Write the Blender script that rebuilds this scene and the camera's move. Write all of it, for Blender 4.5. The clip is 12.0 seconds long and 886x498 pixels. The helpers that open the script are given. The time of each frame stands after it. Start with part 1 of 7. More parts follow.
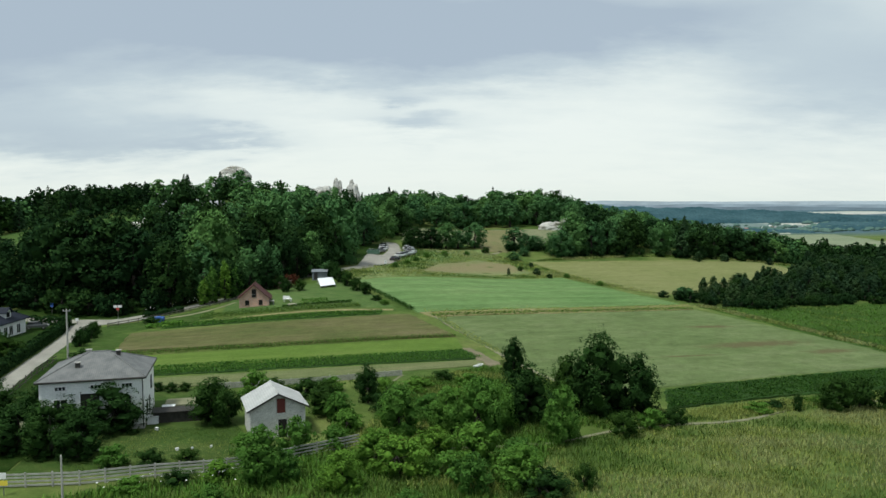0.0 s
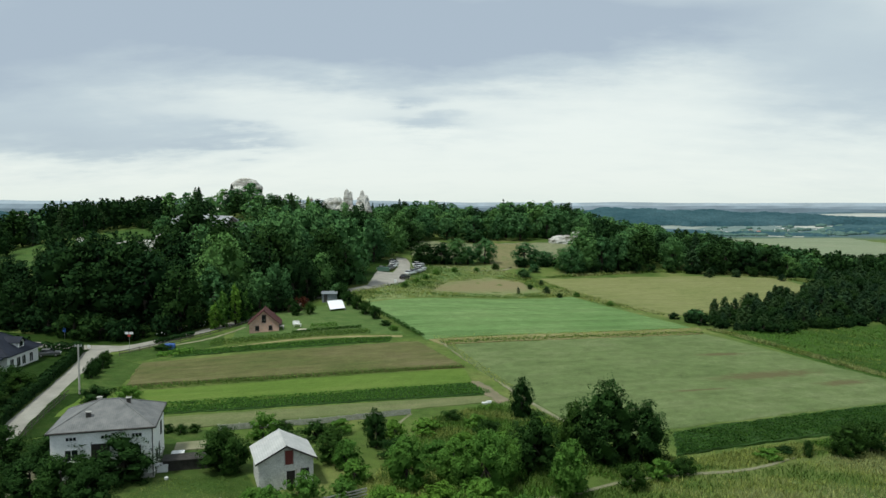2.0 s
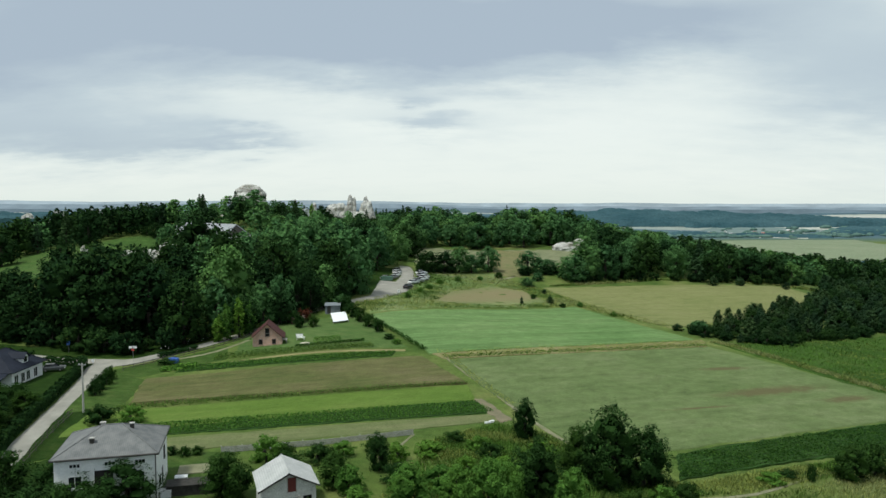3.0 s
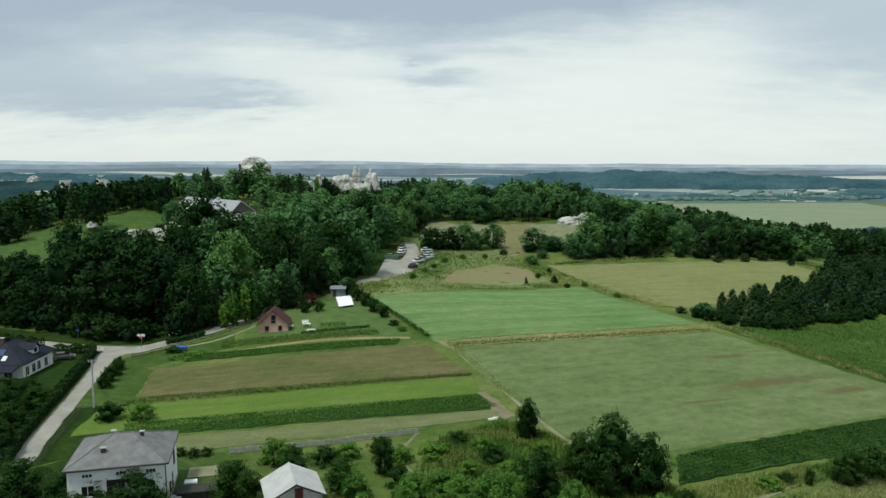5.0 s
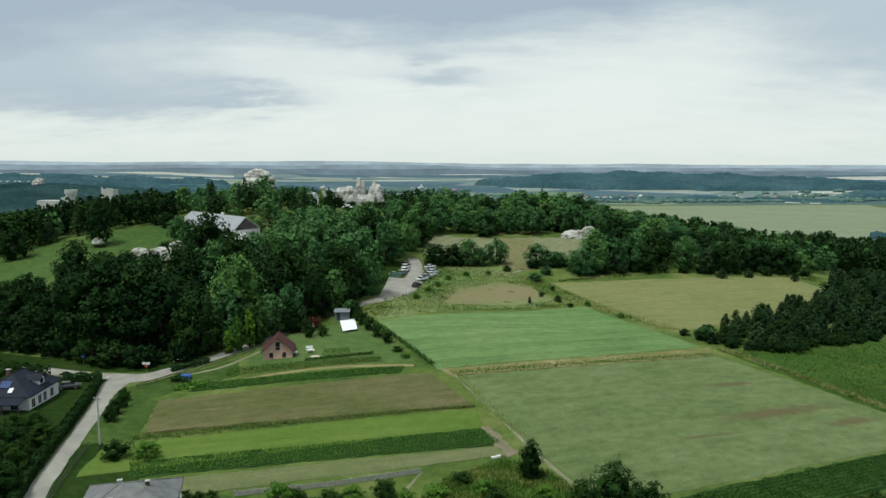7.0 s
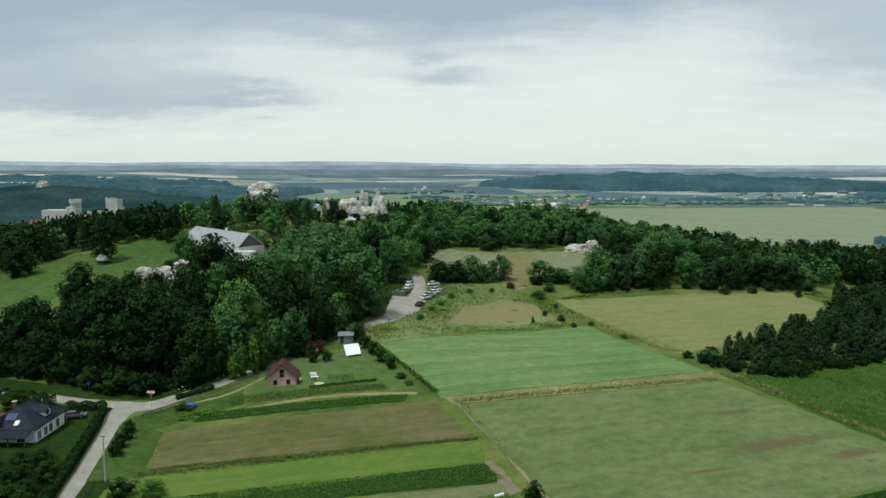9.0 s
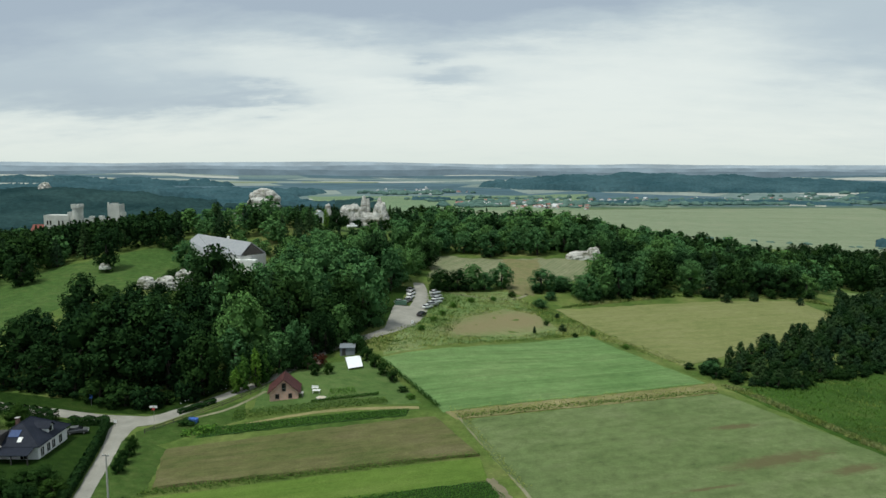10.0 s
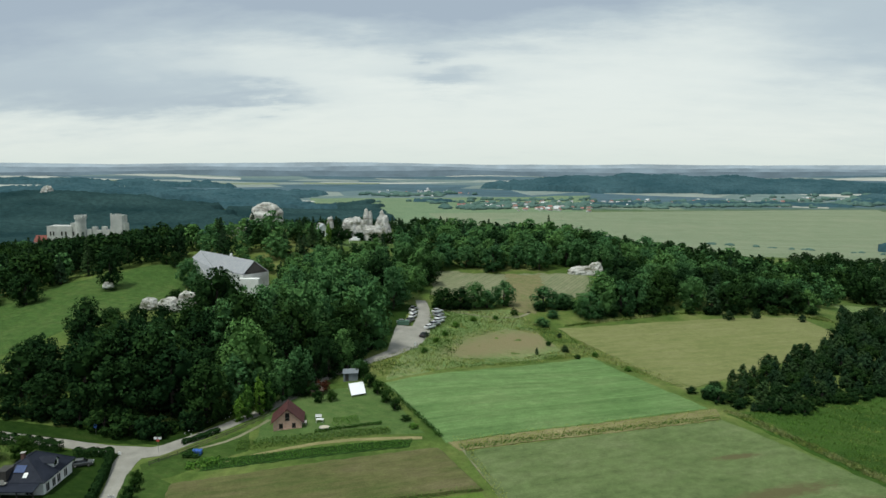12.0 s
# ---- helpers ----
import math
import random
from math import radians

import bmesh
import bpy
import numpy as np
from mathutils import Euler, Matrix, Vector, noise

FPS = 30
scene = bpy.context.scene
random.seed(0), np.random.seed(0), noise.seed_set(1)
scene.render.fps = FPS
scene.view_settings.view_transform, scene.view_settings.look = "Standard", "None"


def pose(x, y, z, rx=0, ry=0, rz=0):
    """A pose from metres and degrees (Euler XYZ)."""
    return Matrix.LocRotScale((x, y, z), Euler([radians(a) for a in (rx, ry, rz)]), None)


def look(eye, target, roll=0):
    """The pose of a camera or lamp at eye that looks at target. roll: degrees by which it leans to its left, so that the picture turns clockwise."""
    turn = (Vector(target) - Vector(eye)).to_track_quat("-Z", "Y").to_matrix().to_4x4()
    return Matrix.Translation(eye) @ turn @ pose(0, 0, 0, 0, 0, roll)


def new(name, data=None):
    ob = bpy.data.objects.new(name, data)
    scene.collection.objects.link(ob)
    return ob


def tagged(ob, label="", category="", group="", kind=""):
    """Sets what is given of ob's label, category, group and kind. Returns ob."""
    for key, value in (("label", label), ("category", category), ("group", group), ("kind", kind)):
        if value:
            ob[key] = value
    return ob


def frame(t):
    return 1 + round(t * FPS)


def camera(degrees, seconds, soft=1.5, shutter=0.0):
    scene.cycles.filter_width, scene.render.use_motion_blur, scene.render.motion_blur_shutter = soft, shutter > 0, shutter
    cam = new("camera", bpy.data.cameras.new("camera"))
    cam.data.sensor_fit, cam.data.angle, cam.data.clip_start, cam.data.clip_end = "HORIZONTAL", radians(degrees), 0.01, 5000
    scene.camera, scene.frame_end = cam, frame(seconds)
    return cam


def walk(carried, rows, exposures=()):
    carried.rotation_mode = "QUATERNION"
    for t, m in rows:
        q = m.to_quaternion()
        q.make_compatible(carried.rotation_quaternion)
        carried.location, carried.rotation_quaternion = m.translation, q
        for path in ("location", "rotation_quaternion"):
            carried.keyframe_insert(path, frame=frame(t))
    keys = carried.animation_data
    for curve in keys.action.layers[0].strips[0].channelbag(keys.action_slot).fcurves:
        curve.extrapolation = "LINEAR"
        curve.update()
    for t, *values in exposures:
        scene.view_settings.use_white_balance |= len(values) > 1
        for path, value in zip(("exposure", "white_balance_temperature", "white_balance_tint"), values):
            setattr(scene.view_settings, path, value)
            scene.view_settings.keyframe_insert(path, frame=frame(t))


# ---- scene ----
cam = camera(63.0, 12.0, soft=1.5)
# the drone's way: seconds, place in metres, then yaw, pitch and roll in degrees
PATH = [
    (0, 0.010, -1.657, 24.807, 0.774, -3.590, -0.102),
    (0.5, 0.095, -1.582, 26.194, 1.029, -3.595, -0.074),
    (1, 0.172, -1.507, 27.626, 1.254, -3.595, -0.048),
    (1.5, 0.243, -1.432, 29.093, 1.452, -3.580, -0.024),
    (2, 0.308, -1.357, 30.590, 1.628, -3.575, -0.002),
    (2.5, 0.366, -1.282, 32.110, 1.783, -3.570, 0.017),
    (3, 0.417, -1.206, 33.649, 1.921, -3.570, 0.034),
    (3.5, 0.461, -1.131, 35.202, 2.044, -3.570, 0.049),
    (3.9, 0.492, -1.071, 36.452, 2.133, -3.580, 0.059),
    (4, 0.499, -1.056, 36.765, 2.154, -3.640, 0.062),
    (4.1, 0.506, -1.041, 37.079, 2.174, -3.840, 0.064),
    (4.2, 0.513, -1.026, 37.393, 2.195, -4.180, 0.066),
    (4.3, 0.519, -1.011, 37.707, 2.214, -4.550, 0.068),
    (4.4, 0.525, -0.996, 38.021, 2.234, -4.930, 0.070),
    (4.5, 0.531, -0.981, 38.336, 2.253, -5.220, 0.072),
    (4.6, 0.536, -0.966, 38.651, 2.272, -5.580, 0.074),
    (4.7, 0.541, -0.951, 38.966, 2.290, -5.910, 0.075),
    (4.8, 0.546, -0.936, 39.281, 2.309, -6.250, 0.077),
    (4.9, 0.551, -0.921, 39.596, 2.326, -6.610, 0.079),
    (5, 0.555, -0.906, 39.911, 2.344, -6.750, 0.080),
    (5.1, 0.560, -0.891, 40.227, 2.361, -6.770, 0.081),
    (5.5, 0.574, -0.831, 41.490, 2.428, -6.773, 0.086),
    (6, 0.585, -0.756, 43.072, 2.506, -6.786, 0.089),
    (6.5, 0.590, -0.681, 44.656, 2.580, -6.799, 0.091),
    (7, 0.588, -0.605, 46.244, 2.650, -6.812, 0.090),
    (7.5, 0.580, -0.530, 47.837, 2.718, -6.825, 0.087),
    (8, 0.565, -0.455, 49.436, 2.783, -6.838, 0.082),
    (8.5, 0.544, -0.380, 51.046, 2.846, -6.851, 0.074),
    (9, 0.516, -0.305, 52.669, 2.907, -6.864, 0.064),
    (9.5, 0.481, -0.230, 54.310, 2.964, -6.877, 0.052),
    (10, 0.440, -0.155, 55.975, 3.017, -6.890, 0.038),
    (10.5, 0.392, -0.079, 57.668, 3.065, -6.903, 0.021),
    (11, 0.338, -0.004, 59.398, 3.106, -6.916, 0.002),
    (11.5, 0.277, 0.071, 61.170, 3.138, -6.929, -0.019),
    (12, 0.209, 0.146, 62.993, 3.159, -6.942, -0.042),
]
walk(cam, [(t, pose(x, y, z, 90 + pitch, 0, yaw) @ pose(0, 0, 0, 0, 0, roll)) for t, x, y, z, yaw, pitch, roll in PATH],
     ((0, 0.06, 6250, 4), (12, -0.06, 6250, 4)))

# ---- sky and light: a bright, fully clouded afternoon ----
SUN_HEIGHT, SUN_TURN = radians(65), radians(228)
world = bpy.data.worlds.new("sky")
scene.world = world
world.use_nodes = True
wn, wl = world.node_tree.nodes, world.node_tree.links
wn.clear()


def wnode(kind):
    return wn.new(kind)


def wmath(op, a, b=None, c=None, clamp=False):
    n = wnode("ShaderNodeMath")
    n.operation, n.use_clamp = op, clamp
    for i, v in enumerate((a, b, c)):
        if v is None:
            continue
        if isinstance(v, (int, float)):
            n.inputs[i].default_value = v
        else:
            wl.new(v, n.inputs[i])
    return n.outputs[0]


def wramp(fac, stops):
    n = wnode("ShaderNodeValToRGB")
    e = n.color_ramp.elements
    while len(e) < len(stops):
        e.new(0.5)
    for el, (p, c) in zip(e, stops):
        el.position, el.color = p, (*c, 1)
    wl.new(fac, n.inputs[0])
    return n.outputs[0]


coord = wnode("ShaderNodeTexCoord").outputs["Generated"]
sep = wnode("ShaderNodeSeparateXYZ")
wl.new(coord, sep.inputs[0])
height = wmath("MAXIMUM", sep.outputs[2], 0.0)
# a flat cloud layer seen from below
inv = wmath("DIVIDE", 1.0, wmath("ADD", height, 0.22))
flat = wnode("ShaderNodeCombineXYZ")
wl.new(wmath("MULTIPLY", sep.outputs[0], inv), flat.inputs[0])
wl.new(wmath("MULTIPLY", sep.outputs[1], inv), flat.inputs[1])


def cloud_noise(scale, detail, rough, offset, stretch=(1, 1, 1)):
    mp = wnode("ShaderNodeMapping")
    mp.inputs["Location"].default_value = offset
    mp.inputs["Scale"].default_value = stretch
    wl.new(flat.outputs[0], mp.inputs[0])
    n = wnode("ShaderNodeTexNoise")
    n.inputs["Scale"].default_value, n.inputs["Detail"].default_value, n.inputs["Roughness"].default_value = scale, detail, rough
    wl.new(mp.outputs[0], n.inputs["Vector"])
    return n.outputs["Fac"]


big = cloud_noise(1.1, 5, 0.55, (3.1, 0.4, 0))
fine = cloud_noise(4.0, 6, 0.6, (7.0, 2.2, 0), (0.7, 1.2, 1))
# bearing from north and height over the horizon in degrees, pushed about by the noise
bearing = wmath("MULTIPLY", wmath("ARCTAN2", sep.outputs[0], sep.outputs[1]), 57.3)
bearing = wmath("ADD", bearing, wmath("MULTIPLY", wmath("SUBTRACT", big, 0.5), 16.0))
level = wmath("MULTIPLY", wmath("ARCSINE", sep.outputs[2]), 57.3)
level = wmath("ADD", level, wmath("MULTIPLY", wmath("SUBTRACT", fine, 0.5), 3.4))
level = wmath("ADD", level, wmath("MULTIPLY", wmath("SUBTRACT", big, 0.5), 3.0))
# cloud masses: bearing, height, half width and half depth in degrees, thickness
# the two at bearings 150 and -150: unseen banks added to dim frontal light
MASSES = (
    (-18, 13.2, 20, 4.3, 1.0), (2, 13.2, 16, 3.4, 0.95), (-28, 4.6, 10, 1.8, 0.62), (-36, 8.4, 9, 2.8, 0.75), (-31, 13, 8, 4, 0.35), (-2.9, 6.4, 5, 0.7, 0.5),
    (-4.7, 8.1, 2.6, 0.45, 0.3), (29, 8.5, 9, 4.5, 0.52), (-18.6, 4.5, 4.5, 0.6, 0.4), (17, 13, 10, 1.7, 0.5), (60, 10, 25, 6, 0.7), (-75, 9, 25, 6, 0.7), (150, 8, 55, 16, 0.95), (-150, 8, 55, 16, 0.95),
)
thick = wmath("MULTIPLY", wmath("SUBTRACT", fine, 0.5), 0.32)
for a, e, sa, se, s in MASSES:
    da = wmath("DIVIDE", wmath("SUBTRACT", bearing, float(a)), float(sa))
    de = wmath("DIVIDE", wmath("SUBTRACT", level, float(e)), float(se))
    far2 = wmath("ADD", wmath("MULTIPLY", da, da), wmath("MULTIPLY", de, de))
    thick = wmath("ADD", thick, wmath("MULTIPLY", wmath("POWER", 2.718, wmath("MULTIPLY", far2, -1.0)), float(s)))
# overhead the overcast sheet goes on
rise = wnode("ShaderNodeMapRange")
rise.interpolation_type = "SMOOTHSTEP"
wl.new(level, rise.inputs["Value"])
rise.inputs["From Min"].default_value, rise.inputs["From Max"].default_value = 12, 24
thick = wmath("ADD", thick, wmath("MULTIPLY", rise.outputs[0], wmath("ADD", wmath("MULTIPLY", big, 0.9), 0.05)), clamp=True)
cloud = wramp(thick, [(0.0, (0.815, 0.828, 0.79)), (0.22, (0.725, 0.755, 0.74)), (0.55, (0.525, 0.58, 0.62)), (1.0, (0.405, 0.46, 0.535))])
low = wramp(height, [(0.0, (0.93, 0.95, 0.93)), (0.03, (0.99, 0.99, 0.98)), (0.10, (1, 1, 1))])
tint = wnode("ShaderNodeMix")
tint.data_type, tint.blend_type = "RGBA", "MULTIPLY"
tint.inputs[0].default_value = 1.0
wl.new(cloud, tint.inputs[6]), wl.new(low, tint.inputs[7])
sky = wnode("ShaderNodeTexSky")
sky.sky_type, sky.sun_disc, sky.sun_elevation, sky.sun_rotation = "NISHITA", False, SUN_HEIGHT, SUN_TURN
sky_back = wnode("ShaderNodeBackground")
sky_back.inputs[1].default_value = 0.08
wl.new(sky.outputs[0], sky_back.inputs[0])
cloud_back = wnode("ShaderNodeBackground")
cloud_back.inputs[1].default_value = 1.08
wl.new(tint.outputs[2], cloud_back.inputs[0])
cover = wnode("ShaderNodeMixShader")
cover.inputs[0].default_value = 0.93
wl.new(sky_back.outputs[0], cover.inputs[1]), wl.new(cloud_back.outputs[0], cover.inputs[2])
wl.new(cover.outputs[0], wnode("ShaderNodeOutputWorld").inputs[0])

sun = new("sun", bpy.data.lights.new("sun", "SUN"))
sun.data.energy, sun.data.angle, sun.data.color = 2.9, radians(9), (1.0, 0.97, 0.88)
sun.matrix_world = look((300 * math.sin(SUN_TURN), 300 * math.cos(SUN_TURN) + 100, 300 * math.tan(SUN_HEIGHT)), (0, 100, 0))


# ---- materials ----
class Mat:
    """A node material in short notation."""

    def __init__(self, name, rough=0.8, metal=0.0, spec=0.3):
        self.m = bpy.data.materials.new(name)
        self.m.use_nodes = True
        self.n, self.l = self.m.node_tree.nodes, self.m.node_tree.links
        self.b = self.n["Principled BSDF"]
        self.b.inputs["Roughness"].default_value, self.b.inputs["Metallic"].default_value = rough, metal
        self.b.inputs["Specular IOR Level"].default_value = spec

    def add(self, kind):
        return self.n.new(kind)

    def bands(self, way):
        n = self.add("ShaderNodeTexWave")
        n.wave_type, n.bands_direction = "BANDS", way
        return n

    def place(self, scale=(1, 1, 1), turn=0.0, kind="Object"):
        if kind == "World":
            src = self.add("ShaderNodeNewGeometry").outputs["Position"]
        else:
            src = self.add("ShaderNodeTexCoord").outputs[kind]
        for size, way in (((1, 1, 1), turn), (scale, 0.0)):
            mp = self.add("ShaderNodeMapping")
            mp.inputs["Scale"].default_value, mp.inputs["Rotation"].default_value = size, (0, 0, way)
            self.l.new(src, mp.inputs[0])
            src = mp.outputs[0]
        return src

    def noise(self, where, scale, detail=4, rough=0.55):
        n = self.add("ShaderNodeTexNoise")
        n.inputs["Scale"].default_value, n.inputs["Detail"].default_value, n.inputs["Roughness"].default_value = scale, detail, rough
        self.l.new(where, n.inputs["Vector"])
        return n.outputs["Fac"]

    def ramp(self, fac, stops):
        n = self.add("ShaderNodeValToRGB")
        e = n.color_ramp.elements
        while len(e) < len(stops):
            e.new(0.5)
        for el, (p, c) in zip(e, stops):
            el.position, el.color = p, (*c, 1)
        self.l.new(fac, n.inputs[0])
        return n.outputs[0]

    def mix(self, fac, a, b, how="MIX"):
        n = self.add("ShaderNodeMix")
        n.data_type, n.blend_type = "RGBA", how
        for sock, v in ((n.inputs[0], fac), (n.inputs[6], a), (n.inputs[7], b)):
            if isinstance(v, (int, float)):
                sock.default_value = v
            elif isinstance(v, tuple):
                sock.default_value = (*v, 1)
            else:
                self.l.new(v, sock)
        return n.outputs[2]

    def math(self, op, a, b=0.0):
        n = self.add("ShaderNodeMath")
        n.operation = op
        for sock, v in zip(n.inputs, (a, b)):
            if isinstance(v, (int, float)):
                sock.default_value = v
            else:
                self.l.new(v, sock)
        return n.outputs[0]

    def vary(self, col, fac, low, high):
        """Scales a colour by a factor between low and high."""
        n = self.add("ShaderNodeMapRange")
        n.inputs["From Min"].default_value, n.inputs["From Max"].default_value = 0.25, 0.75
        n.inputs["To Min"].default_value, n.inputs["To Max"].default_value = low, high
        self.l.new(fac, n.inputs["Value"])
        c = self.add("ShaderNodeCombineXYZ")
        for i in range(3):
            self.l.new(n.outputs[0], c.inputs[i])
        return self.mix(1.0, col, c.outputs[0], "MULTIPLY")

    def bump(self, fac, strength, distance):
        n = self.add("ShaderNodeBump")
        n.inputs["Strength"].default_value, n.inputs["Distance"].default_value = strength, distance
        self.l.new(fac, n.inputs["Height"])
        self.l.new(n.outputs[0], self.b.inputs["Normal"])
        return self

    def done(self, col):
        if isinstance(col, tuple):
            self.b.inputs["Base Color"].default_value = (*col, 1)
        else:
            self.l.new(col, self.b.inputs["Base Color"])
        return self.m


def plain(name, a, b, scale=1.5, rough=0.8, metal=0.0, bump=0.0, grain=12.0, spec=0.3):
    """A surface of two tones with coarse stains and fine grain."""
    m = Mat(name, rough, metal, spec)
    w = m.place(kind="World")
    f = m.noise(w, scale, 5, 0.6)
    g = m.noise(w, scale * grain, 3, 0.6)
    col = m.vary(m.ramp(f, [(0.3, a), (0.7, b)]), g, 0.85, 1.15)
    if bump:
        m.bump(g, 0.5, bump)
    return m.done(col)


def leaves(name, dark, light, thin=0.25):
    """Foliage: clumps differ from one another and trees differ from trees."""
    m = Mat(name, 0.8, 0.0, 0.025)
    island = m.add("ShaderNodeNewGeometry").outputs["Random Per Island"]
    tree = m.add("ShaderNodeObjectInfo").outputs["Random"]
    own = m.add("ShaderNodeAttribute")
    own.attribute_name = "tint"
    att = own.outputs["Fac"]
    who = m.math("FRACT", m.math("ADD", tree, att))
    col = m.ramp(island, [(0.0, dark), (1.0, light)])
    hue = m.ramp(who, [(0.0, (0.66, 0.74, 0.76)), (0.35, (0.92, 0.95, 0.92)), (0.7, (1.1, 1.07, 0.90)), (1.0, (1.30, 1.20, 0.90))])
    col = m.mix(1.0, col, hue, "MULTIPLY")
    m.done(col)
    tr = m.add("ShaderNodeBsdfTranslucent")
    m.l.new(col, tr.inputs[0])
    mix = m.add("ShaderNodeMixShader")
    mix.inputs[0].default_value = thin
    out = m.n["Material Output"]
    m.l.new(m.b.outputs[0], mix.inputs[1]), m.l.new(tr.outputs[0], mix.inputs[2]), m.l.new(mix.outputs[0], out.inputs[0])
    return m.m


def crop(name, tones, turn, row=0.0, rowdark=0.7, streak=0.5, stretch=9.0, bump=0.15, spots=(), spot=(0.108, 0.094, 0.046), fleck=0.16):
    """A field crop: long soft streaks along the drilling, patches across them, fine plant grain, and rows where they show."""
    m = Mat(name, 0.9, 0.0, 0.05)
    along = m.place((1.0 / stretch, 1, 1), turn, "World")
    w = m.place(kind="World")
    s = m.noise(along, streak, 5, 0.6)
    p = m.noise(w, 0.035, 4, 0.55)
    g = m.noise(w, 3.5, 5, 0.7)
    mid = m.math("ADD", m.math("MULTIPLY", s, 0.55), m.math("MULTIPLY", p, 0.45))
    col = m.ramp(mid, list(zip((0.32, 0.5, 0.68), tones)))
    col = m.vary(col, g, 0.7, 1.3)
    col = m.vary(col, m.noise(m.place((0.7, 1, 1), turn, "World"), 0.5, 5, 0.7), 1 - fleck, 1 + fleck)
    if row:
        wv = m.bands("Y")
        wv.inputs["Scale"].default_value, wv.inputs["Distortion"].default_value = 0.314 / row, 0.7
        wv.inputs["Detail Scale"].default_value = 0.6
        m.l.new(m.place((0.3, 1, 1), turn, "World"), wv.inputs["Vector"])
        col = m.vary(col, wv.outputs["Fac"], rowdark, 1.1)
    for x, y, a, c, way in spots:
        # a patch of flattened, browned stalks with a frayed edge
        mp = m.add("ShaderNodeMapping")
        mp.vector_type = "TEXTURE"
        mp.inputs["Location"].default_value, mp.inputs["Rotation"].default_value, mp.inputs["Scale"].default_value = (x, y, 0), (0, 0, radians(way)), (a, c, 1000)
        m.l.new(m.add("ShaderNodeNewGeometry").outputs["Position"], mp.inputs[0])
        ln = m.add("ShaderNodeVectorMath")
        ln.operation = "LENGTH"
        m.l.new(mp.outputs[0], ln.inputs[0])
        edge = m.math("ADD", ln.outputs["Value"], m.math("MULTIPLY", m.math("SUBTRACT", m.noise(along, 1.6, 4, 0.65), 0.5), 2.2))
        rim = m.add("ShaderNodeMapRange")
        m.l.new(edge, rim.inputs["Value"])
        rim.inputs["From Min"].default_value, rim.inputs["From Max"].default_value, rim.inputs["To Min"].default_value, rim.inputs["To Max"].default_value = 0.5, 1.25, 0.85, 0.0
        col = m.mix(rim.outputs[0], col, spot)
    m.bump(g, 0.9, bump)
    return m.done(col)


# LEAF and LEAF_MID: one foliage in two tones, shade put into the darker
LEAF = leaves("shade_toned_leaves", (0.010, 0.028, 0.010), (0.027, 0.062, 0.018), 0.12)
LEAF_MID = leaves("light_toned_leaves", (0.048, 0.118, 0.042), (0.104, 0.212, 0.076), 0.18)
ORCHARD = leaves("orchard_leaves", (0.015, 0.038, 0.010), (0.040, 0.088, 0.021), 0.14)
LEAF_LIGHT = leaves("young_leaves", (0.062, 0.148, 0.026), (0.132, 0.258, 0.049), 0.3)
NEEDLE = leaves("needles", (0.016, 0.036, 0.016), (0.044, 0.086, 0.039), 0.08)
BARK = plain("bark", (0.022, 0.019, 0.015), (0.05, 0.042, 0.034), 3.0, 0.95, bump=0.03)
BLADE = leaves("grass_blades", (0.165, 0.225, 0.056), (0.360, 0.405, 0.135), 0.45)
WEED = leaves("weeds", (0.052, 0.112, 0.020), (0.150, 0.230, 0.062), 0.4)
HERB = leaves("crop_leaves", (0.042, 0.112, 0.020), (0.115, 0.232, 0.046), 0.3)
HERB_DARK = leaves("dark_crop_leaves", (0.018, 0.052, 0.011), (0.058, 0.128, 0.028), 0.25)
SEED = leaves("seed_heads", (0.225, 0.258, 0.100), (0.400, 0.425, 0.205), 0.4)

WHITE_WALL = plain("white_render", (0.68, 0.69, 0.67), (0.80, 0.80, 0.78), 0.6, 0.85, bump=0.004)
CONCRETE = plain("concrete", (0.30, 0.29, 0.27), (0.46, 0.44, 0.41), 0.8, 0.9, bump=0.01)
FENCE_WOOD = plain("weathered_wood", (0.26, 0.255, 0.23), (0.42, 0.41, 0.38), 2.0, 0.9, bump=0.01)
DARK_GLASS = plain("window_glass", (0.010, 0.012, 0.014), (0.02, 0.022, 0.025), 0.4, 0.12, spec=0.5)
# plates on solid walls: the shade inside openings is put into this near-black
SHADE_PLATE = plain("interior_shade", (0.012, 0.011, 0.010), (0.02, 0.018, 0.016), 1.0, 0.9)
FRAME_WHITE = plain("white_frame", (0.66, 0.66, 0.65), (0.76, 0.76, 0.75), 3.0, 0.5)
FRAME_DARK = plain("dark_frame", (0.03, 0.028, 0.026), (0.06, 0.055, 0.05), 3.0, 0.6)
BRICK_RED = plain("dark_brick", (0.10, 0.06, 0.05), (0.17, 0.10, 0.08), 4.0, 0.9, bump=0.01)
DOOR_RED = plain("red_brown_boards", (0.085, 0.018, 0.016), (0.135, 0.032, 0.026), 2.5, 0.7)
ASPHALT = plain("worn_asphalt", (0.215, 0.206, 0.180), (0.32, 0.306, 0.268), 0.25, 0.9, bump=0.01, grain=30)
DIRT = plain("dry_earth", (0.13, 0.12, 0.07), (0.20, 0.17, 0.11), 0.5, 0.95, bump=0.03)
TRACK = plain("dusty_track", (0.13, 0.14, 0.07), (0.24, 0.225, 0.15), 0.4, 0.95, bump=0.03)


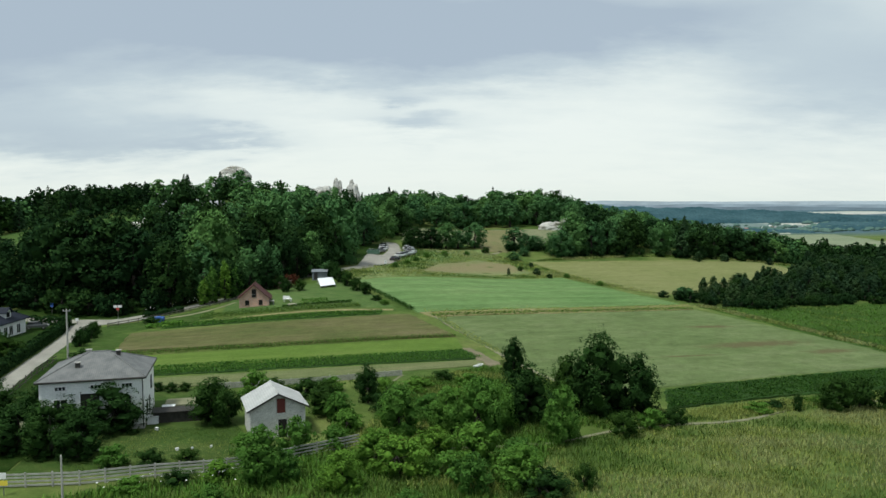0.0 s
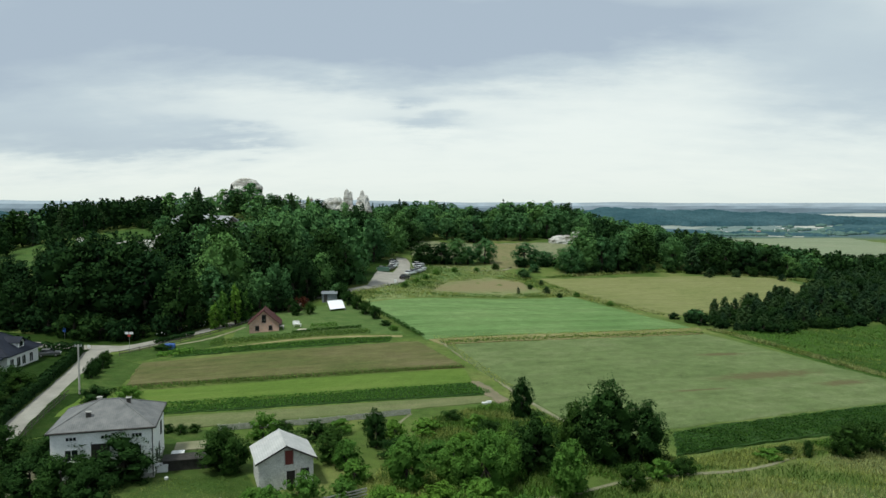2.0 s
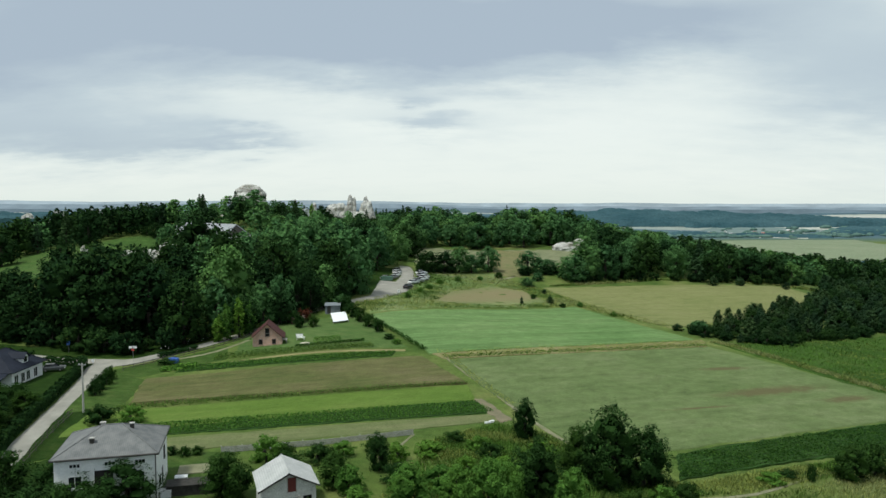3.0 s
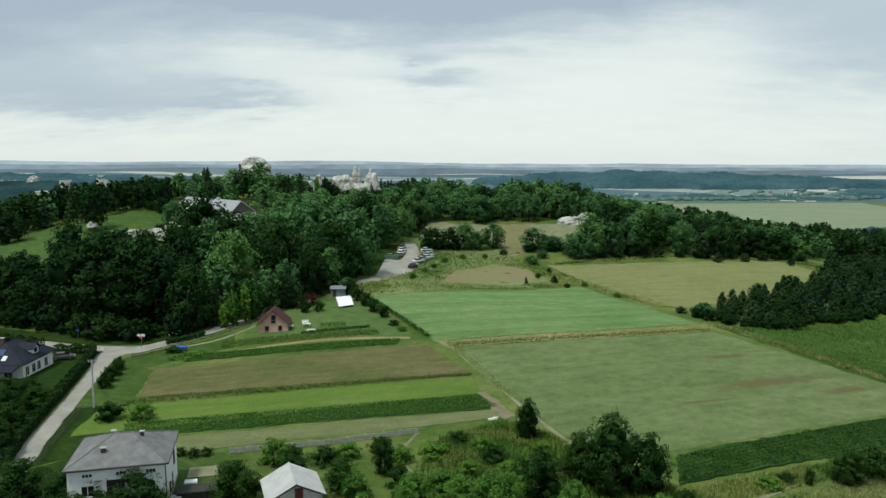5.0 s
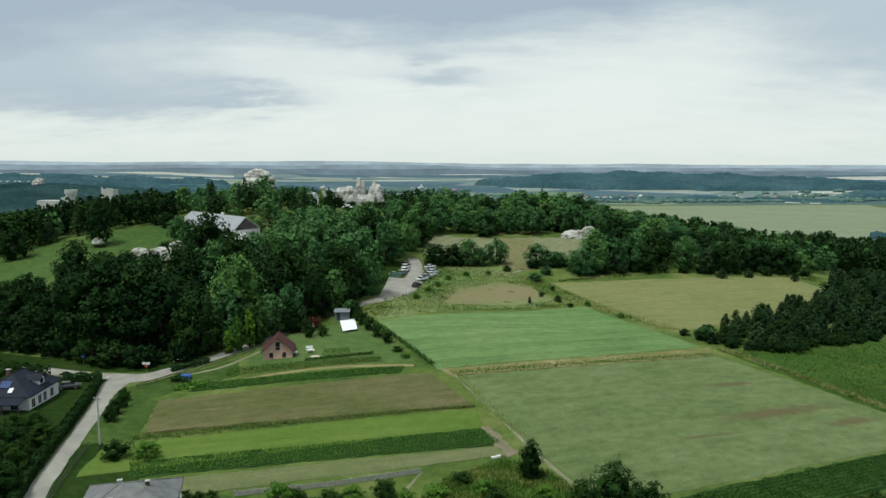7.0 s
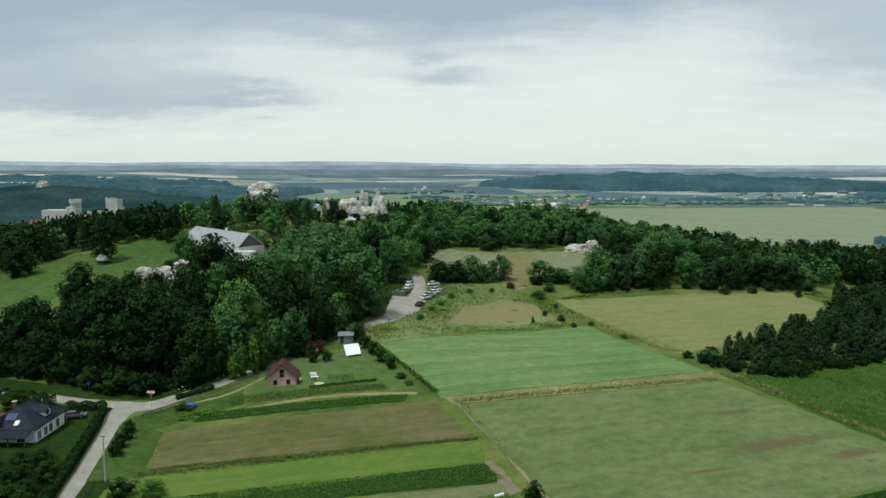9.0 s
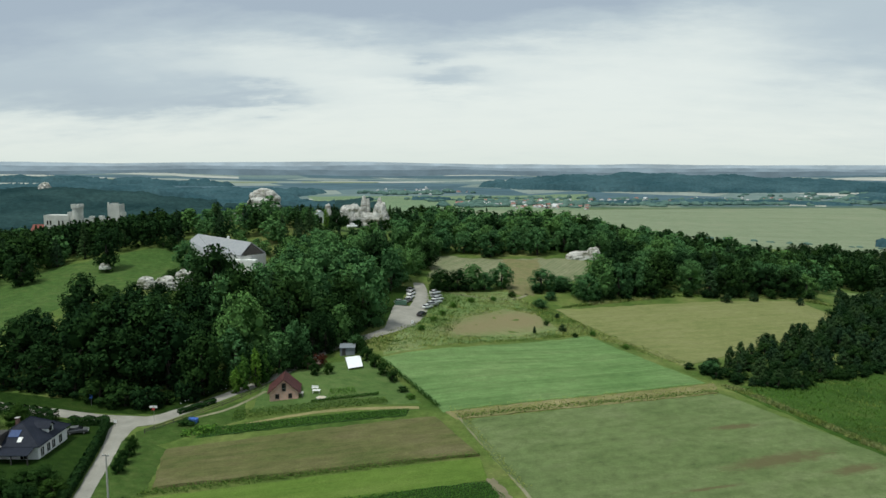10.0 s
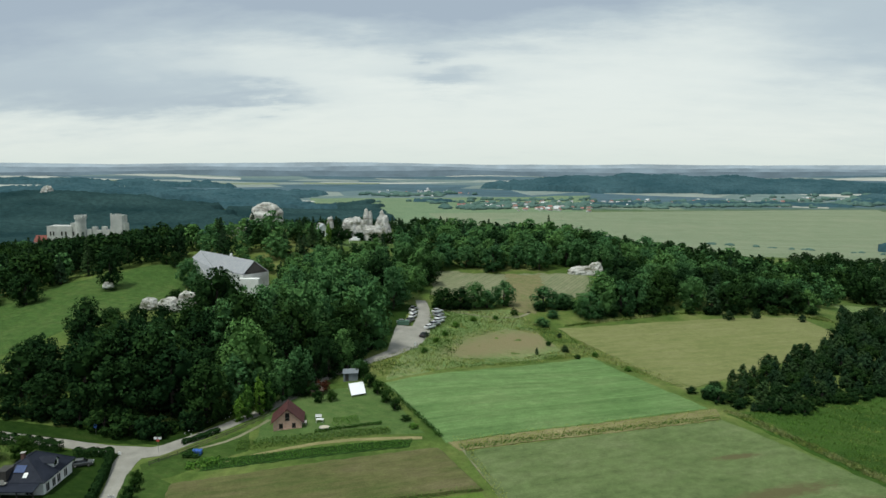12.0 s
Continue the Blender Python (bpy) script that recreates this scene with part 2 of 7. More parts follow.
def corrugated(name, a, b, pitch, turn, rough=0.6):
    m = Mat(name, rough, 0.0, 0.15)
    w = m.place(kind="World")
    f = m.noise(w, 0.7, 6, 0.65)
    g = m.noise(w, 9, 3, 0.6)
    wv = m.bands("X")
    wv.inputs["Scale"].default_value, wv.inputs["Distortion"].default_value = 0.314 / pitch, 0.3
    m.l.new(m.place(turn=turn, kind="World"), wv.inputs["Vector"])
    col = m.vary(m.vary(m.ramp(f, [(0.3, a), (0.7, b)]), g, 0.85, 1.15), wv.outputs["Fac"], 0.95, 1.03)
    m.bump(wv.outputs["Fac"], 0.3, 0.03)
    return m.done(col)


def rock_mat():
    m = Mat("limestone", 0.92, 0.0, 0.2)
    w = m.place(kind="World")
    strata = m.noise(m.place((0.25, 0.25, 1.6), kind="World"), 0.5, 6, 0.65)
    f = m.noise(w, 0.28, 6, 0.65)
    g = m.noise(w, 2.2, 5, 0.7)
    col = m.ramp(strata, [(0.34, (0.21, 0.185, 0.15)), (0.42, (0.42, 0.40, 0.36)), (0.54, (0.60, 0.585, 0.55)), (0.68, (0.68, 0.67, 0.635))])
    col = m.mix(m.ramp(f, [(0.50, (0, 0, 0)), (0.66, (1, 1, 1))]), col, (0.12, 0.13, 0.075))
    col = m.vary(col, g, 0.72, 1.2)
    m.bump(g, 0.8, 0.4)
    return m.done(col)


LIMESTONE = rock_mat()


# ---- mesh helpers ----
def mesh_from(name, verts, faces, mat, smooth=False):
    me = bpy.data.meshes.new(name)
    me.from_pydata([tuple(v) for v in verts], [], [tuple(f) for f in faces])
    if mat:
        me.materials.append(mat)
    if smooth:
        me.shade_smooth()
    me.update()
    return me


def quads_mesh(name, corners, mat, tint=None):
    """corners: an array of n quads x 4 corners x 3."""
    n = len(corners)
    me = bpy.data.meshes.new(name)
    me.vertices.add(4 * n), me.loops.add(4 * n), me.polygons.add(n)
    me.vertices.foreach_set("co", np.ascontiguousarray(corners, dtype=np.float32).ravel())
    me.loops.foreach_set("vertex_index", np.arange(4 * n, dtype=np.int32))
    me.polygons.foreach_set("loop_start", np.arange(0, 4 * n, 4, dtype=np.int32))
    me.update(calc_edges=True)
    if tint is not None:
        me.attributes.new("tint", "FLOAT", "FACE").data.foreach_set("value", np.asarray(tint, dtype=np.float32))
    me.materials.append(mat)
    return me


def thing(name, label, category, m=None, group="", kind=""):
    ob = new(name)
    ob.empty_display_size = 0.5
    if m is not None:
        ob.matrix_world = m
    return tagged(ob, label, category, group, kind)


def part(name, bm, material, parent, label=""):
    me = bpy.data.meshes.new(name)
    bmesh.ops.recalc_face_normals(bm, faces=bm.faces)
    bm.to_mesh(me), bm.free()
    me.materials.append(material)
    ob = new(name, me)
    ob.parent = parent
    return tagged(ob, label)


def share(name, me, parent, m=None, label=""):
    ob = new(name, me)
    ob.parent = parent
    if m is not None:
        ob.matrix_local = m
    return tagged(ob, label)


def box(bm, x0, y0, z0, x1, y1, z1, bevel=0.0):
    vs = bmesh.ops.create_cube(bm, size=1.0, matrix=Matrix.Translation(((x0 + x1) / 2, (y0 + y1) / 2, (z0 + z1) / 2)) @ Matrix.Diagonal((x1 - x0, y1 - y0, z1 - z0, 1)))["verts"]
    if bevel:
        es = {e for v in vs for e in v.link_edges}
        bmesh.ops.bevel(bm, geom=list(es), offset=bevel, segments=1, affect="EDGES")
    return bm


def boxes(*rows, bevel=0.0):
    bm = bmesh.new()
    for r in rows:
        box(bm, *r, bevel=bevel)
    return bm


def tube(bm, a, b, r0, r1, sides=8):
    a, b = Vector(a), Vector(b)
    turn = (b - a).to_track_quat("Z", "Y").to_matrix().to_4x4()
    bmesh.ops.create_cone(bm, cap_ends=True, segments=sides, radius1=r0, radius2=r1, depth=(b - a).length, matrix=Matrix.Translation((a + b) / 2) @ turn)
    return bm


def slab(bm, pts, thick):
    """A flat or bent plate: the points are its upper face, thick its depth downward."""
    top = [bm.verts.new(p) for p in pts]
    low = [bm.verts.new((p[0], p[1], p[2] - thick)) for p in pts]
    bm.faces.new(top), bm.faces.new(low[::-1])
    for i in range(len(pts)):
        j = (i + 1) % len(pts)
        bm.faces.new((top[i], low[i], low[j], top[j]))
    return bm


# ---- the ground: one sheet to the horizon ----
# broad swells and hollows: middle, radius and height in metres
HILLS = (
    (-100, 345, 55, 11.71), (-55, 380, 50, 11.93), (-110, 285, 45, 5.08), (-150, 300, 60, 6.73), (-100, 215, 32, 9.5),
    (-55, 245, 38, 7.22), (-40, 310, 45, -0.53), (20, 330, 55, 0.47), (50, 330, 35, 8.65), (-170, 430, 80, 10.09),
    (-245, 440, 60, 11.1), (-20, 240, 35, -0.33), (15, 275, 30, 3.61), (-30, 190, 30, 5.53), (20, 200, 40, 1.22),
    (70, 170, 45, 1.9), (120, 270, 60, 5.46), (100, 130, 50, -0.41),
)
SLOPES = (
    (30, 90, 40, 1.74), (-60, 120, 45, 1.14), (-20, 100, 35, -0.13), (-90, 160, 30, -2.28), (0, 20, 80, -1.56),
    (60, 430, 70, 8.94), (220, 150, 120, -14.48), (-280, 220, 110, 3.43), (-60, 480, 80, 15.83), (0, -150, 200, 1.46),
    (230, 420, 70, -12.69), (-60, 205, 30, -5.05), (-95, 262, 25, -7.09), (-62, 370, 25, -7.32), (0, 600, 120, -10.73),
    (-200, 520, 90, -15.78),
)


def land(x, y):
    """Height of the ground: low hills round the fields, a broad valley behind them, far ridges at the horizon."""
    d = math.hypot(x + 40, y - 230)
    s = min(1.0, max(0.0, (d - 250) / 720))
    z = -50 * s * s * (3 - 2 * s)
    for cx, cy, r, h in HILLS + SLOPES:
        q = ((x - cx) ** 2 + (y - cy) ** 2) / (2 * r * r)
        if q < 12:
            z += h * math.exp(-q)
    if d > 900:
        z += 42 * math.exp(-((x + 870) ** 2 + (y - 1430) ** 2) / 90000)
    if y > 1900:
        z += 30 * math.exp(-(((x - 700) / 700) ** 2) - ((y - 2750) / 300) ** 2)
    if d > 1500:
        k = min(1.0, (d - 1500) / 3150)
        side = 0.5 - 0.5 * math.tanh(x / 900)
        z += k * k * (42 + 20 * side + 9 * math.sin(x / 310 + 1.0) + 6 * math.sin(x / 143 + y / 500))
        z += 16 * math.sin(k * 3.14) * max(0.0, math.sin(d / 330 + x / 1400)) * (1 - 0.5 * k)
    return z


def ground_mat():
    """Rough meadow near by; further out a patchwork of meadows, stubble and ploughland, its colours paled and blued as
    by haze.
    """
    m = Mat("meadow_ground", 0.95, 0.0, 0.1)
    w = m.place(kind="World")
    a = m.noise(w, 0.05, 6, 0.6)
    b = m.noise(w, 0.6, 5, 0.65)
    g = m.noise(w, 5.0, 4, 0.7)
    near = m.ramp(a, [(0.32, (0.045, 0.085, 0.016)), (0.5, (0.090, 0.130, 0.030)), (0.68, (0.16, 0.175, 0.058))])
    near = m.vary(m.vary(near, b, 0.72, 1.28), g, 0.75, 1.25)
    vor = m.add("ShaderNodeTexVoronoi")
    vor.inputs["Scale"].default_value = 0.0046
    m.l.new(m.place((0.55, 1.2, 1), 0.3, "World"), vor.inputs["Vector"])
    sepc = m.add("ShaderNodeSeparateColor")
    m.l.new(vor.outputs["Color"], sepc.inputs[0])
    # blue-grey tones: haze of the distance mixed into the field colours
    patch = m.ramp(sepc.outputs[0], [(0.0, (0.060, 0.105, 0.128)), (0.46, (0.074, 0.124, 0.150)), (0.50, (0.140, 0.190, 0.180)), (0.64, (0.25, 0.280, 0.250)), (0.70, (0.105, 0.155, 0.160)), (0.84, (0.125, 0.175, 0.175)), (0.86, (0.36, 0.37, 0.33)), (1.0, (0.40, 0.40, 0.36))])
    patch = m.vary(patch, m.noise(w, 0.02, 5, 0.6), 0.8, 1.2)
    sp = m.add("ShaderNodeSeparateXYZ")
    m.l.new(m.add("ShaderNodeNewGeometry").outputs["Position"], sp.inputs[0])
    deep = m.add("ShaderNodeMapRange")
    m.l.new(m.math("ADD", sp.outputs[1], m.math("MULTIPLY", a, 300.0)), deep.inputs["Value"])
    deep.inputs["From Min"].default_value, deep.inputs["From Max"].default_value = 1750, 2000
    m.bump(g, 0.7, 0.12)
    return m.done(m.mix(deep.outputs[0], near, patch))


def spread(lo, hi, near_lo, near_hi, fine, grow):
    """Grid lines: evenly spaced in the near part, then ever wider."""
    mid = list(np.arange(near_lo, near_hi + 0.1, fine))
    out, step, v = [], fine, near_hi
    while v < hi:
        step *= grow
        v += step
        out.append(min(v, hi))
    back, step, v = [], fine, near_lo
    while v > lo:
        step *= grow
        v -= step
        back.append(max(v, lo))
    return back[::-1] + mid + out


gx, gy = spread(-4300, 4300, -190, 180, 4.0, 1.09), spread(-900, 4700, 20, 420, 4.0, 1.055)
verts = [(x, y, land(x, y)) for y in gy for x in gx]
nx = len(gx)
faces = [(j * nx + i, j * nx + i + 1, (j + 1) * nx + i + 1, (j + 1) * nx + i) for j in range(len(gy) - 1) for i in range(nx - 1)]
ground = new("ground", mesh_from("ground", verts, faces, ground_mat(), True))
tagged(ground, "rough green and straw-coloured meadow ground rolling to the horizon", "ground", kind="structure")


def on(x, y, up=0.0):
    return (x, y, land(x, y) + up)


def tile_height(x, y):
    """Height of the ground sheet itself, between its own grid points."""
    i = min(max(np.searchsorted(gx, x) - 1, 0), nx - 2)
    j = min(max(np.searchsorted(gy, y) - 1, 0), len(gy) - 2)
    u, v = (x - gx[i]) / (gx[i + 1] - gx[i]), (y - gy[j]) / (gy[j + 1] - gy[j])
    z00, z10, z01, z11 = (verts[q][2] for q in (j * nx + i, j * nx + i + 1, (j + 1) * nx + i, (j + 1) * nx + i + 1))
    return z00 * (1 - u) * (1 - v) + z10 * u * (1 - v) + z01 * (1 - u) * v + z11 * u * v


def drape(name, quad, up, mat, label, category, kind="structure", step=3.0, ragged=0.25, rough=0.0, seed=0):
    """A sheet over the land between four corners (far left, far right, near right, near left), with a skirt down to the ground."""
    a, b, c, d = (Vector(p) for p in quad)
    nu = max(2, int(max((b - a).length, (c - d).length) / step))
    nv = max(2, int(max((d - a).length, (c - b).length) / step))
    vs, fs = [], []
    rnd = random.Random(seed + 5)
    for j in range(nv + 1):
        for i in range(nu + 1):
            u, v = i / nu, j / nv
            p = a.lerp(b, u).lerp(d.lerp(c, u), v)
            if i in (0, nu) or j in (0, nv):
                p = p + Vector((rnd.uniform(-ragged, ragged), rnd.uniform(-ragged, ragged)))
            h = up + rough * noise.noise((p.x * 0.35, p.y * 0.35, seed))
            vs.append((p.x, p.y, max(land(p.x, p.y), tile_height(p.x, p.y)) + h))
    row = nu + 1
    fs = [(j * row + i, (j + 1) * row + i, (j + 1) * row + i + 1, j * row + i + 1) for j in range(nv) for i in range(nu)]
    rim = [i for i in range(row)] + [j * row + nu for j in range(1, nv + 1)] + [nv * row + i for i in range(nu - 1, -1, -1)] + [j * row for j in range(nv - 1, 0, -1)]
    k, n = len(vs), len(rim)
    vs += [vs[q] for q in rim]
    mid = (a + b + c + d) / 4
    for q in rim:
        x, y, z = vs[q]
        way = (Vector((x, y)) - mid).normalized() * (0.4 + up)
        vs.append((x + way.x, y + way.y, z - up - 0.25))
    for i in range(n):
        j = (i + 1) % n
        fs.append((k + i, k + j, k + n + j, k + n + i))
    ob = new(name, mesh_from(name, vs, fs, mat, True))
    return tagged(ob, label, category, kind=kind)


ALONG = radians(-21)
BARLEY = crop("green_barley", [(0.082, 0.120, 0.042), (0.118, 0.156, 0.062), (0.152, 0.182, 0.084)], radians(-27), streak=0.32, stretch=4.0, spots=((60.5, 142, 14.5, 2.3, 28), (75, 141, 7, 1.6, 30), (57, 158, 7, 1.2, 22), (42, 126, 8, 0.5, 24)), fleck=0.28)
LUSH = crop("lush_crop", [(0.078, 0.145, 0.046), (0.120, 0.195, 0.070), (0.162, 0.226, 0.092)], radians(-27), row=7.5, rowdark=0.975, streak=0.9, stretch=26, fleck=0.22)
RIPE = crop("ripening_crop", [(0.132, 0.155, 0.054), (0.176, 0.188, 0.074), (0.206, 0.206, 0.094)], radians(-22))
MILLET = crop("brownish_crop", [(0.066, 0.092, 0.026), (0.108, 0.110, 0.044), (0.146, 0.126, 0.068)], ALONG, stretch=6, fleck=0.25)
STRIP = crop("mown_strip", [(0.072, 0.128, 0.022), (0.100, 0.156, 0.030), (0.128, 0.175, 0.044)], ALONG)
STUBBLE = crop("stubble", [(0.095, 0.125, 0.046), (0.130, 0.150, 0.064), (0.165, 0.165, 0.084)], ALONG)
BEET = crop("dark_crop", [(0.022, 0.055, 0.013), (0.034, 0.076, 0.018), (0.05, 0.095, 0.023)], radians(-31), row=0.9, rowdark=0.6, bump=0.25)
TILLED = crop("tilled_soil", [(0.115, 0.150, 0.070), (0.165, 0.180, 0.100), (0.215, 0.212, 0.132)], radians(-62), row=1.5, rowdark=0.93)
TILLED_BARE = crop("bare_slope", [(0.115, 0.145, 0.052), (0.165, 0.158, 0.075), (0.215, 0.180, 0.100)], 0.5, streak=0.6, stretch=2)
GARDEN = crop("garden_grass", [(0.054, 0.100, 0.027), (0.080, 0.130, 0.039), (0.116, 0.152, 0.056)], 0.4, streak=0.6, stretch=2)
# near-black green: shade over gardens and wood edges put into the grass colour
SHADE_LAWN = crop("lawn", [(0.010, 0.026, 0.004), (0.019, 0.042, 0.007), (0.036, 0.058, 0.013)], 0.4, streak=0.8, stretch=2)
TURF = crop("plot_turf", [(0.032, 0.066, 0.014), (0.050, 0.088, 0.020), (0.080, 0.108, 0.031)], 0.5, streak=0.7, stretch=2, fleck=0.3)
HAY = crop("pasture", [(0.038, 0.080, 0.019), (0.056, 0.102, 0.025), (0.086, 0.122, 0.037)], 0.6, fleck=0.3, stretch=3)
ROUGH = crop("rough_grass", [(0.092, 0.160, 0.048), (0.145, 0.208, 0.072), (0.235, 0.256, 0.122)], 0.5, streak=0.7, stretch=2, bump=0.3, spots=((7, 231, 17, 12, 40), (-3, 219, 12, 7, 48), (15, 237, 12, 9, 20)), spot=(0.215, 0.185, 0.100))
SCRUB = crop("fallow_scrub", [(0.030, 0.068, 0.012), (0.050, 0.102, 0.018), (0.088, 0.130, 0.032)], 0.2, stretch=2, bump=0.4)
DRYSTRIP = crop("dry_verge", [(0.135, 0.140, 0.055), (0.215, 0.198, 0.092), (0.30, 0.258, 0.140)], ALONG, stretch=5)
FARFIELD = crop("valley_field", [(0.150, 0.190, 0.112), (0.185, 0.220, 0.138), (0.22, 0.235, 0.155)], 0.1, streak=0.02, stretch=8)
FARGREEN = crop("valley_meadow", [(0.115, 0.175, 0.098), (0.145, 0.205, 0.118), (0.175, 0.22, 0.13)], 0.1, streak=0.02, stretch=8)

drape("barley_field", ((-3.5, 149.2), (60.9, 179.6), (94, 139), (19, 95.5)), 0.13, BARLEY, "even pale green barley field with faint drilling streaks", "field", "stuff", 2.5, 0.3, 0.05, 1)
drape("green_field", ((-25.2, 183.4), (34.2, 224.4), (59.4, 187.2), (-7.2, 153.2)), 0.16, LUSH, "rich green young crop field with darker streaks", "field", "stuff", 2.5, 0.3, 0.08, 2)
drape("wheat_field", ((27.2, 251.2), (128, 293), (133, 262), (57.6, 200.6)), 0.14, RIPE, "yellowing ripening wheat field", "field", "stuff", 3, 0.4, 0.1, 3)
drape("brown_field", ((-59.8, 131.0), (-9.2, 149.6), (0.1, 133.6), (-55, 115.0)), 0.5, MILLET, "brownish ripening grain field beside green strips", "field", "stuff", 2, 0.25, 0.12, 4)
drape("mown_strip", ((-59.5, 109.8), (0.5, 132.6), (1.9, 123.6), (-58, 98.2)), 0.10, STRIP, "bright green mown grass strip between crops", "field", "structure", 2, 0.2, 0.05, 5)
drape("potato_ground", ((-52.8, 103.8), (1.7, 123), (5.4, 116.7), (-50, 98.5)), 0.09, BEET, "green potato strip with long ridges", "field", "structure", 2, 0.15, 0.05, 23)
drape("vegetable_ground", ((-56, 142.7), (-15, 153.4), (-15.6, 149.6), (-57, 137.3)), 0.09, BEET, "dark green vegetable strip with rows", "field", "structure", 2, 0.15, 0.05, 24)
drape("stubble_strip", ((-46, 98.2), (5.6, 116.2), (7.3, 112.8), (-41, 93.6)), 0.08, STUBBLE, "pale yellowish green stubble strip", "field", "structure", 2, 0.2, 0.04, 6)
drape("beet_field", ((30.4, 100.2), (92, 136.5), (84, 120.5), (27.9, 90.4)), 0.25, BEET, "dark green leafy row crop field", "field", "stuff", 1.5, 0.3, 0.2, 7)
drape("field_verge", ((-6.8, 153.0), (61.5, 187), (60.8, 180.0), (-4.2, 149.6)), 0.12, DRYSTRIP, "straw-coloured grass verge between two fields", "verge", "structure", 2, 0.3, 0.12, 8)
drape("tilled_field", ((-24, 322), (46, 318), (46, 287), (-20, 281)), 0.08, TILLED, "tilled brownish field with rows on the slope", "field", "structure", 3, 1.6, 0.05, 10)
drape("tilled_lane", ((9.5, 321), (27, 317), (20.5, 266), (11.6, 265)), 0.14, TILLED_BARE, "bare brown earth lane up the slope", "field", "structure", 2, 1.9, 0.05, 11)
drape("garden_lawn", ((-52, 176), (-27, 182), (-12.6, 156.6), (-50, 150.5)), 0.05, GARDEN, "mown green garden lawn behind the brick house", "lawn", "structure", 2, 0.3, 0.02, 12)
drape("house_lawn", ((-47, 98), (-33, 94), (-18, 67.6), (-42, 63)), 0.04, TURF, "mown lawn round the white house", "lawn", "structure", 2, 0.3, 0.02, 13)
drape("villa_lawn", ((-96, 148), (-77.5, 146), (-71, 122), (-97, 112)), 0.04, SHADE_LAWN, "mown lawn round the dark-roofed house", "lawn", "structure", 2, 0.3, 0.02, 14)
drape("village_ground", ((-112, 124), (-71, 121), (-52, 58), (-92, 56)), 0.03, SHADE_LAWN, "green ground of the village gardens, darkened in colour as if shaded", "lawn", "structure", 4, 0.4, 0.03, 29)
drape("wood_lawn", ((-116, 159.5), (-94, 158), (-91.5, 152.6), (-114, 152.6)), 0.05, SHADE_LAWN, "mown grass strip before the wood", "lawn", "structure", 2, 0.3, 0.03, 30)
drape("wood_edge", ((-98, 162), (-62, 163), (-69, 150.8), (-95, 151.4)), 0.03, SHADE_LAWN, "grass at the wood's edge with shade put into its dark colour", "lawn", "structure", 2, 0.3, 0.03, 31)
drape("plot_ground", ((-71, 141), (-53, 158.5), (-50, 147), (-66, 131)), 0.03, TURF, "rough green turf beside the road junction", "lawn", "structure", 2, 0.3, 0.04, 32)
# a dark sheet in place of the wood's shade on the verge
drape("parking_edge", ((-37, 263), (-25.4, 264), (-28.8, 213), (-36, 208)), 0.04, SHADE_LAWN, "dark grass sheet in place of shade between wood and parking place", "lawn", "structure", 3, 0.4, 0.04, 33)
drape("lane_grass", ((-67, 112.5), (-57.5, 110), (-47.5, 97), (-59.6, 86)), 0.05, SHADE_LAWN, "dark green grass bank beside the village road", "lawn", "structure", 2, 0.3, 0.04, 25)
drape("drive_grass", ((-59, 85.5), (-47.5, 96.5), (-42, 63), (-48.6, 58)), 0.05, SHADE_LAWN, "dark green grass beside the white house", "lawn", "structure", 2, 0.3, 0.04, 26)
drape("hill_pasture", ((-190, 262), (-118, 300), (-108, 240), (-150, 176)), 0.1, HAY, "sloping green pasture on the hillside", "meadow", "structure", 4, 0.5, 0.2, 15)
drape("fallow_meadow", ((64, 184), (140, 220), (150, 150), (90, 141)), 0.12, SCRUB, "overgrown green fallow meadow with weeds", "meadow", "structure", 3, 0.5, 0.25, 16)
drape("track_meadow", ((-75, 140), (-60, 131.5), (-56, 112), (-66, 110)), 0.06, TURF, "green grass patch beside the lane", "lawn", "structure", 2, 0.3, 0.04, 17)
drape("rough_slope", ((-19, 262), (10, 268), (27, 226), (-25, 186)), 0.04, ROUGH, "rough grassy slope below the parking place", "meadow", "structure", 2.5, 0.8, 0.12, 18)
drape("crag_yard", ((-88, 372), (-46, 374), (-50, 342), (-76, 328)), 0.06, GARDEN, "grassy yard below the limestone crags", "meadow", "structure", 3, 0.8, 0.1, 27)
drape("pale_meadow", ((168, 352), (206, 372), (224, 330), (158, 310)), 0.06, ROUGH, "pale grass strip between the woods", "meadow", "structure", 3, 0.8, 0.1, 28)
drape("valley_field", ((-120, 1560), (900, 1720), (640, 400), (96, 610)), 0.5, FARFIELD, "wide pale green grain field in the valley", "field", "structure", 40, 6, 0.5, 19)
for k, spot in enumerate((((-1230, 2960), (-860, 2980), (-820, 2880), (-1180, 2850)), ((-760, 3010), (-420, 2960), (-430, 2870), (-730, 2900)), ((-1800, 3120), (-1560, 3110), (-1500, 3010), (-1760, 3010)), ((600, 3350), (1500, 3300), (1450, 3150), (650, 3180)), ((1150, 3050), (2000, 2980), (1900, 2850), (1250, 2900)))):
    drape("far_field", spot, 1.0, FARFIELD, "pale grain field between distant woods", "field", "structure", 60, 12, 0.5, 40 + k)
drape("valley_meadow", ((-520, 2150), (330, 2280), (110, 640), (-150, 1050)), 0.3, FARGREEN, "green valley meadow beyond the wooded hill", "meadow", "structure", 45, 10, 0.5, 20)


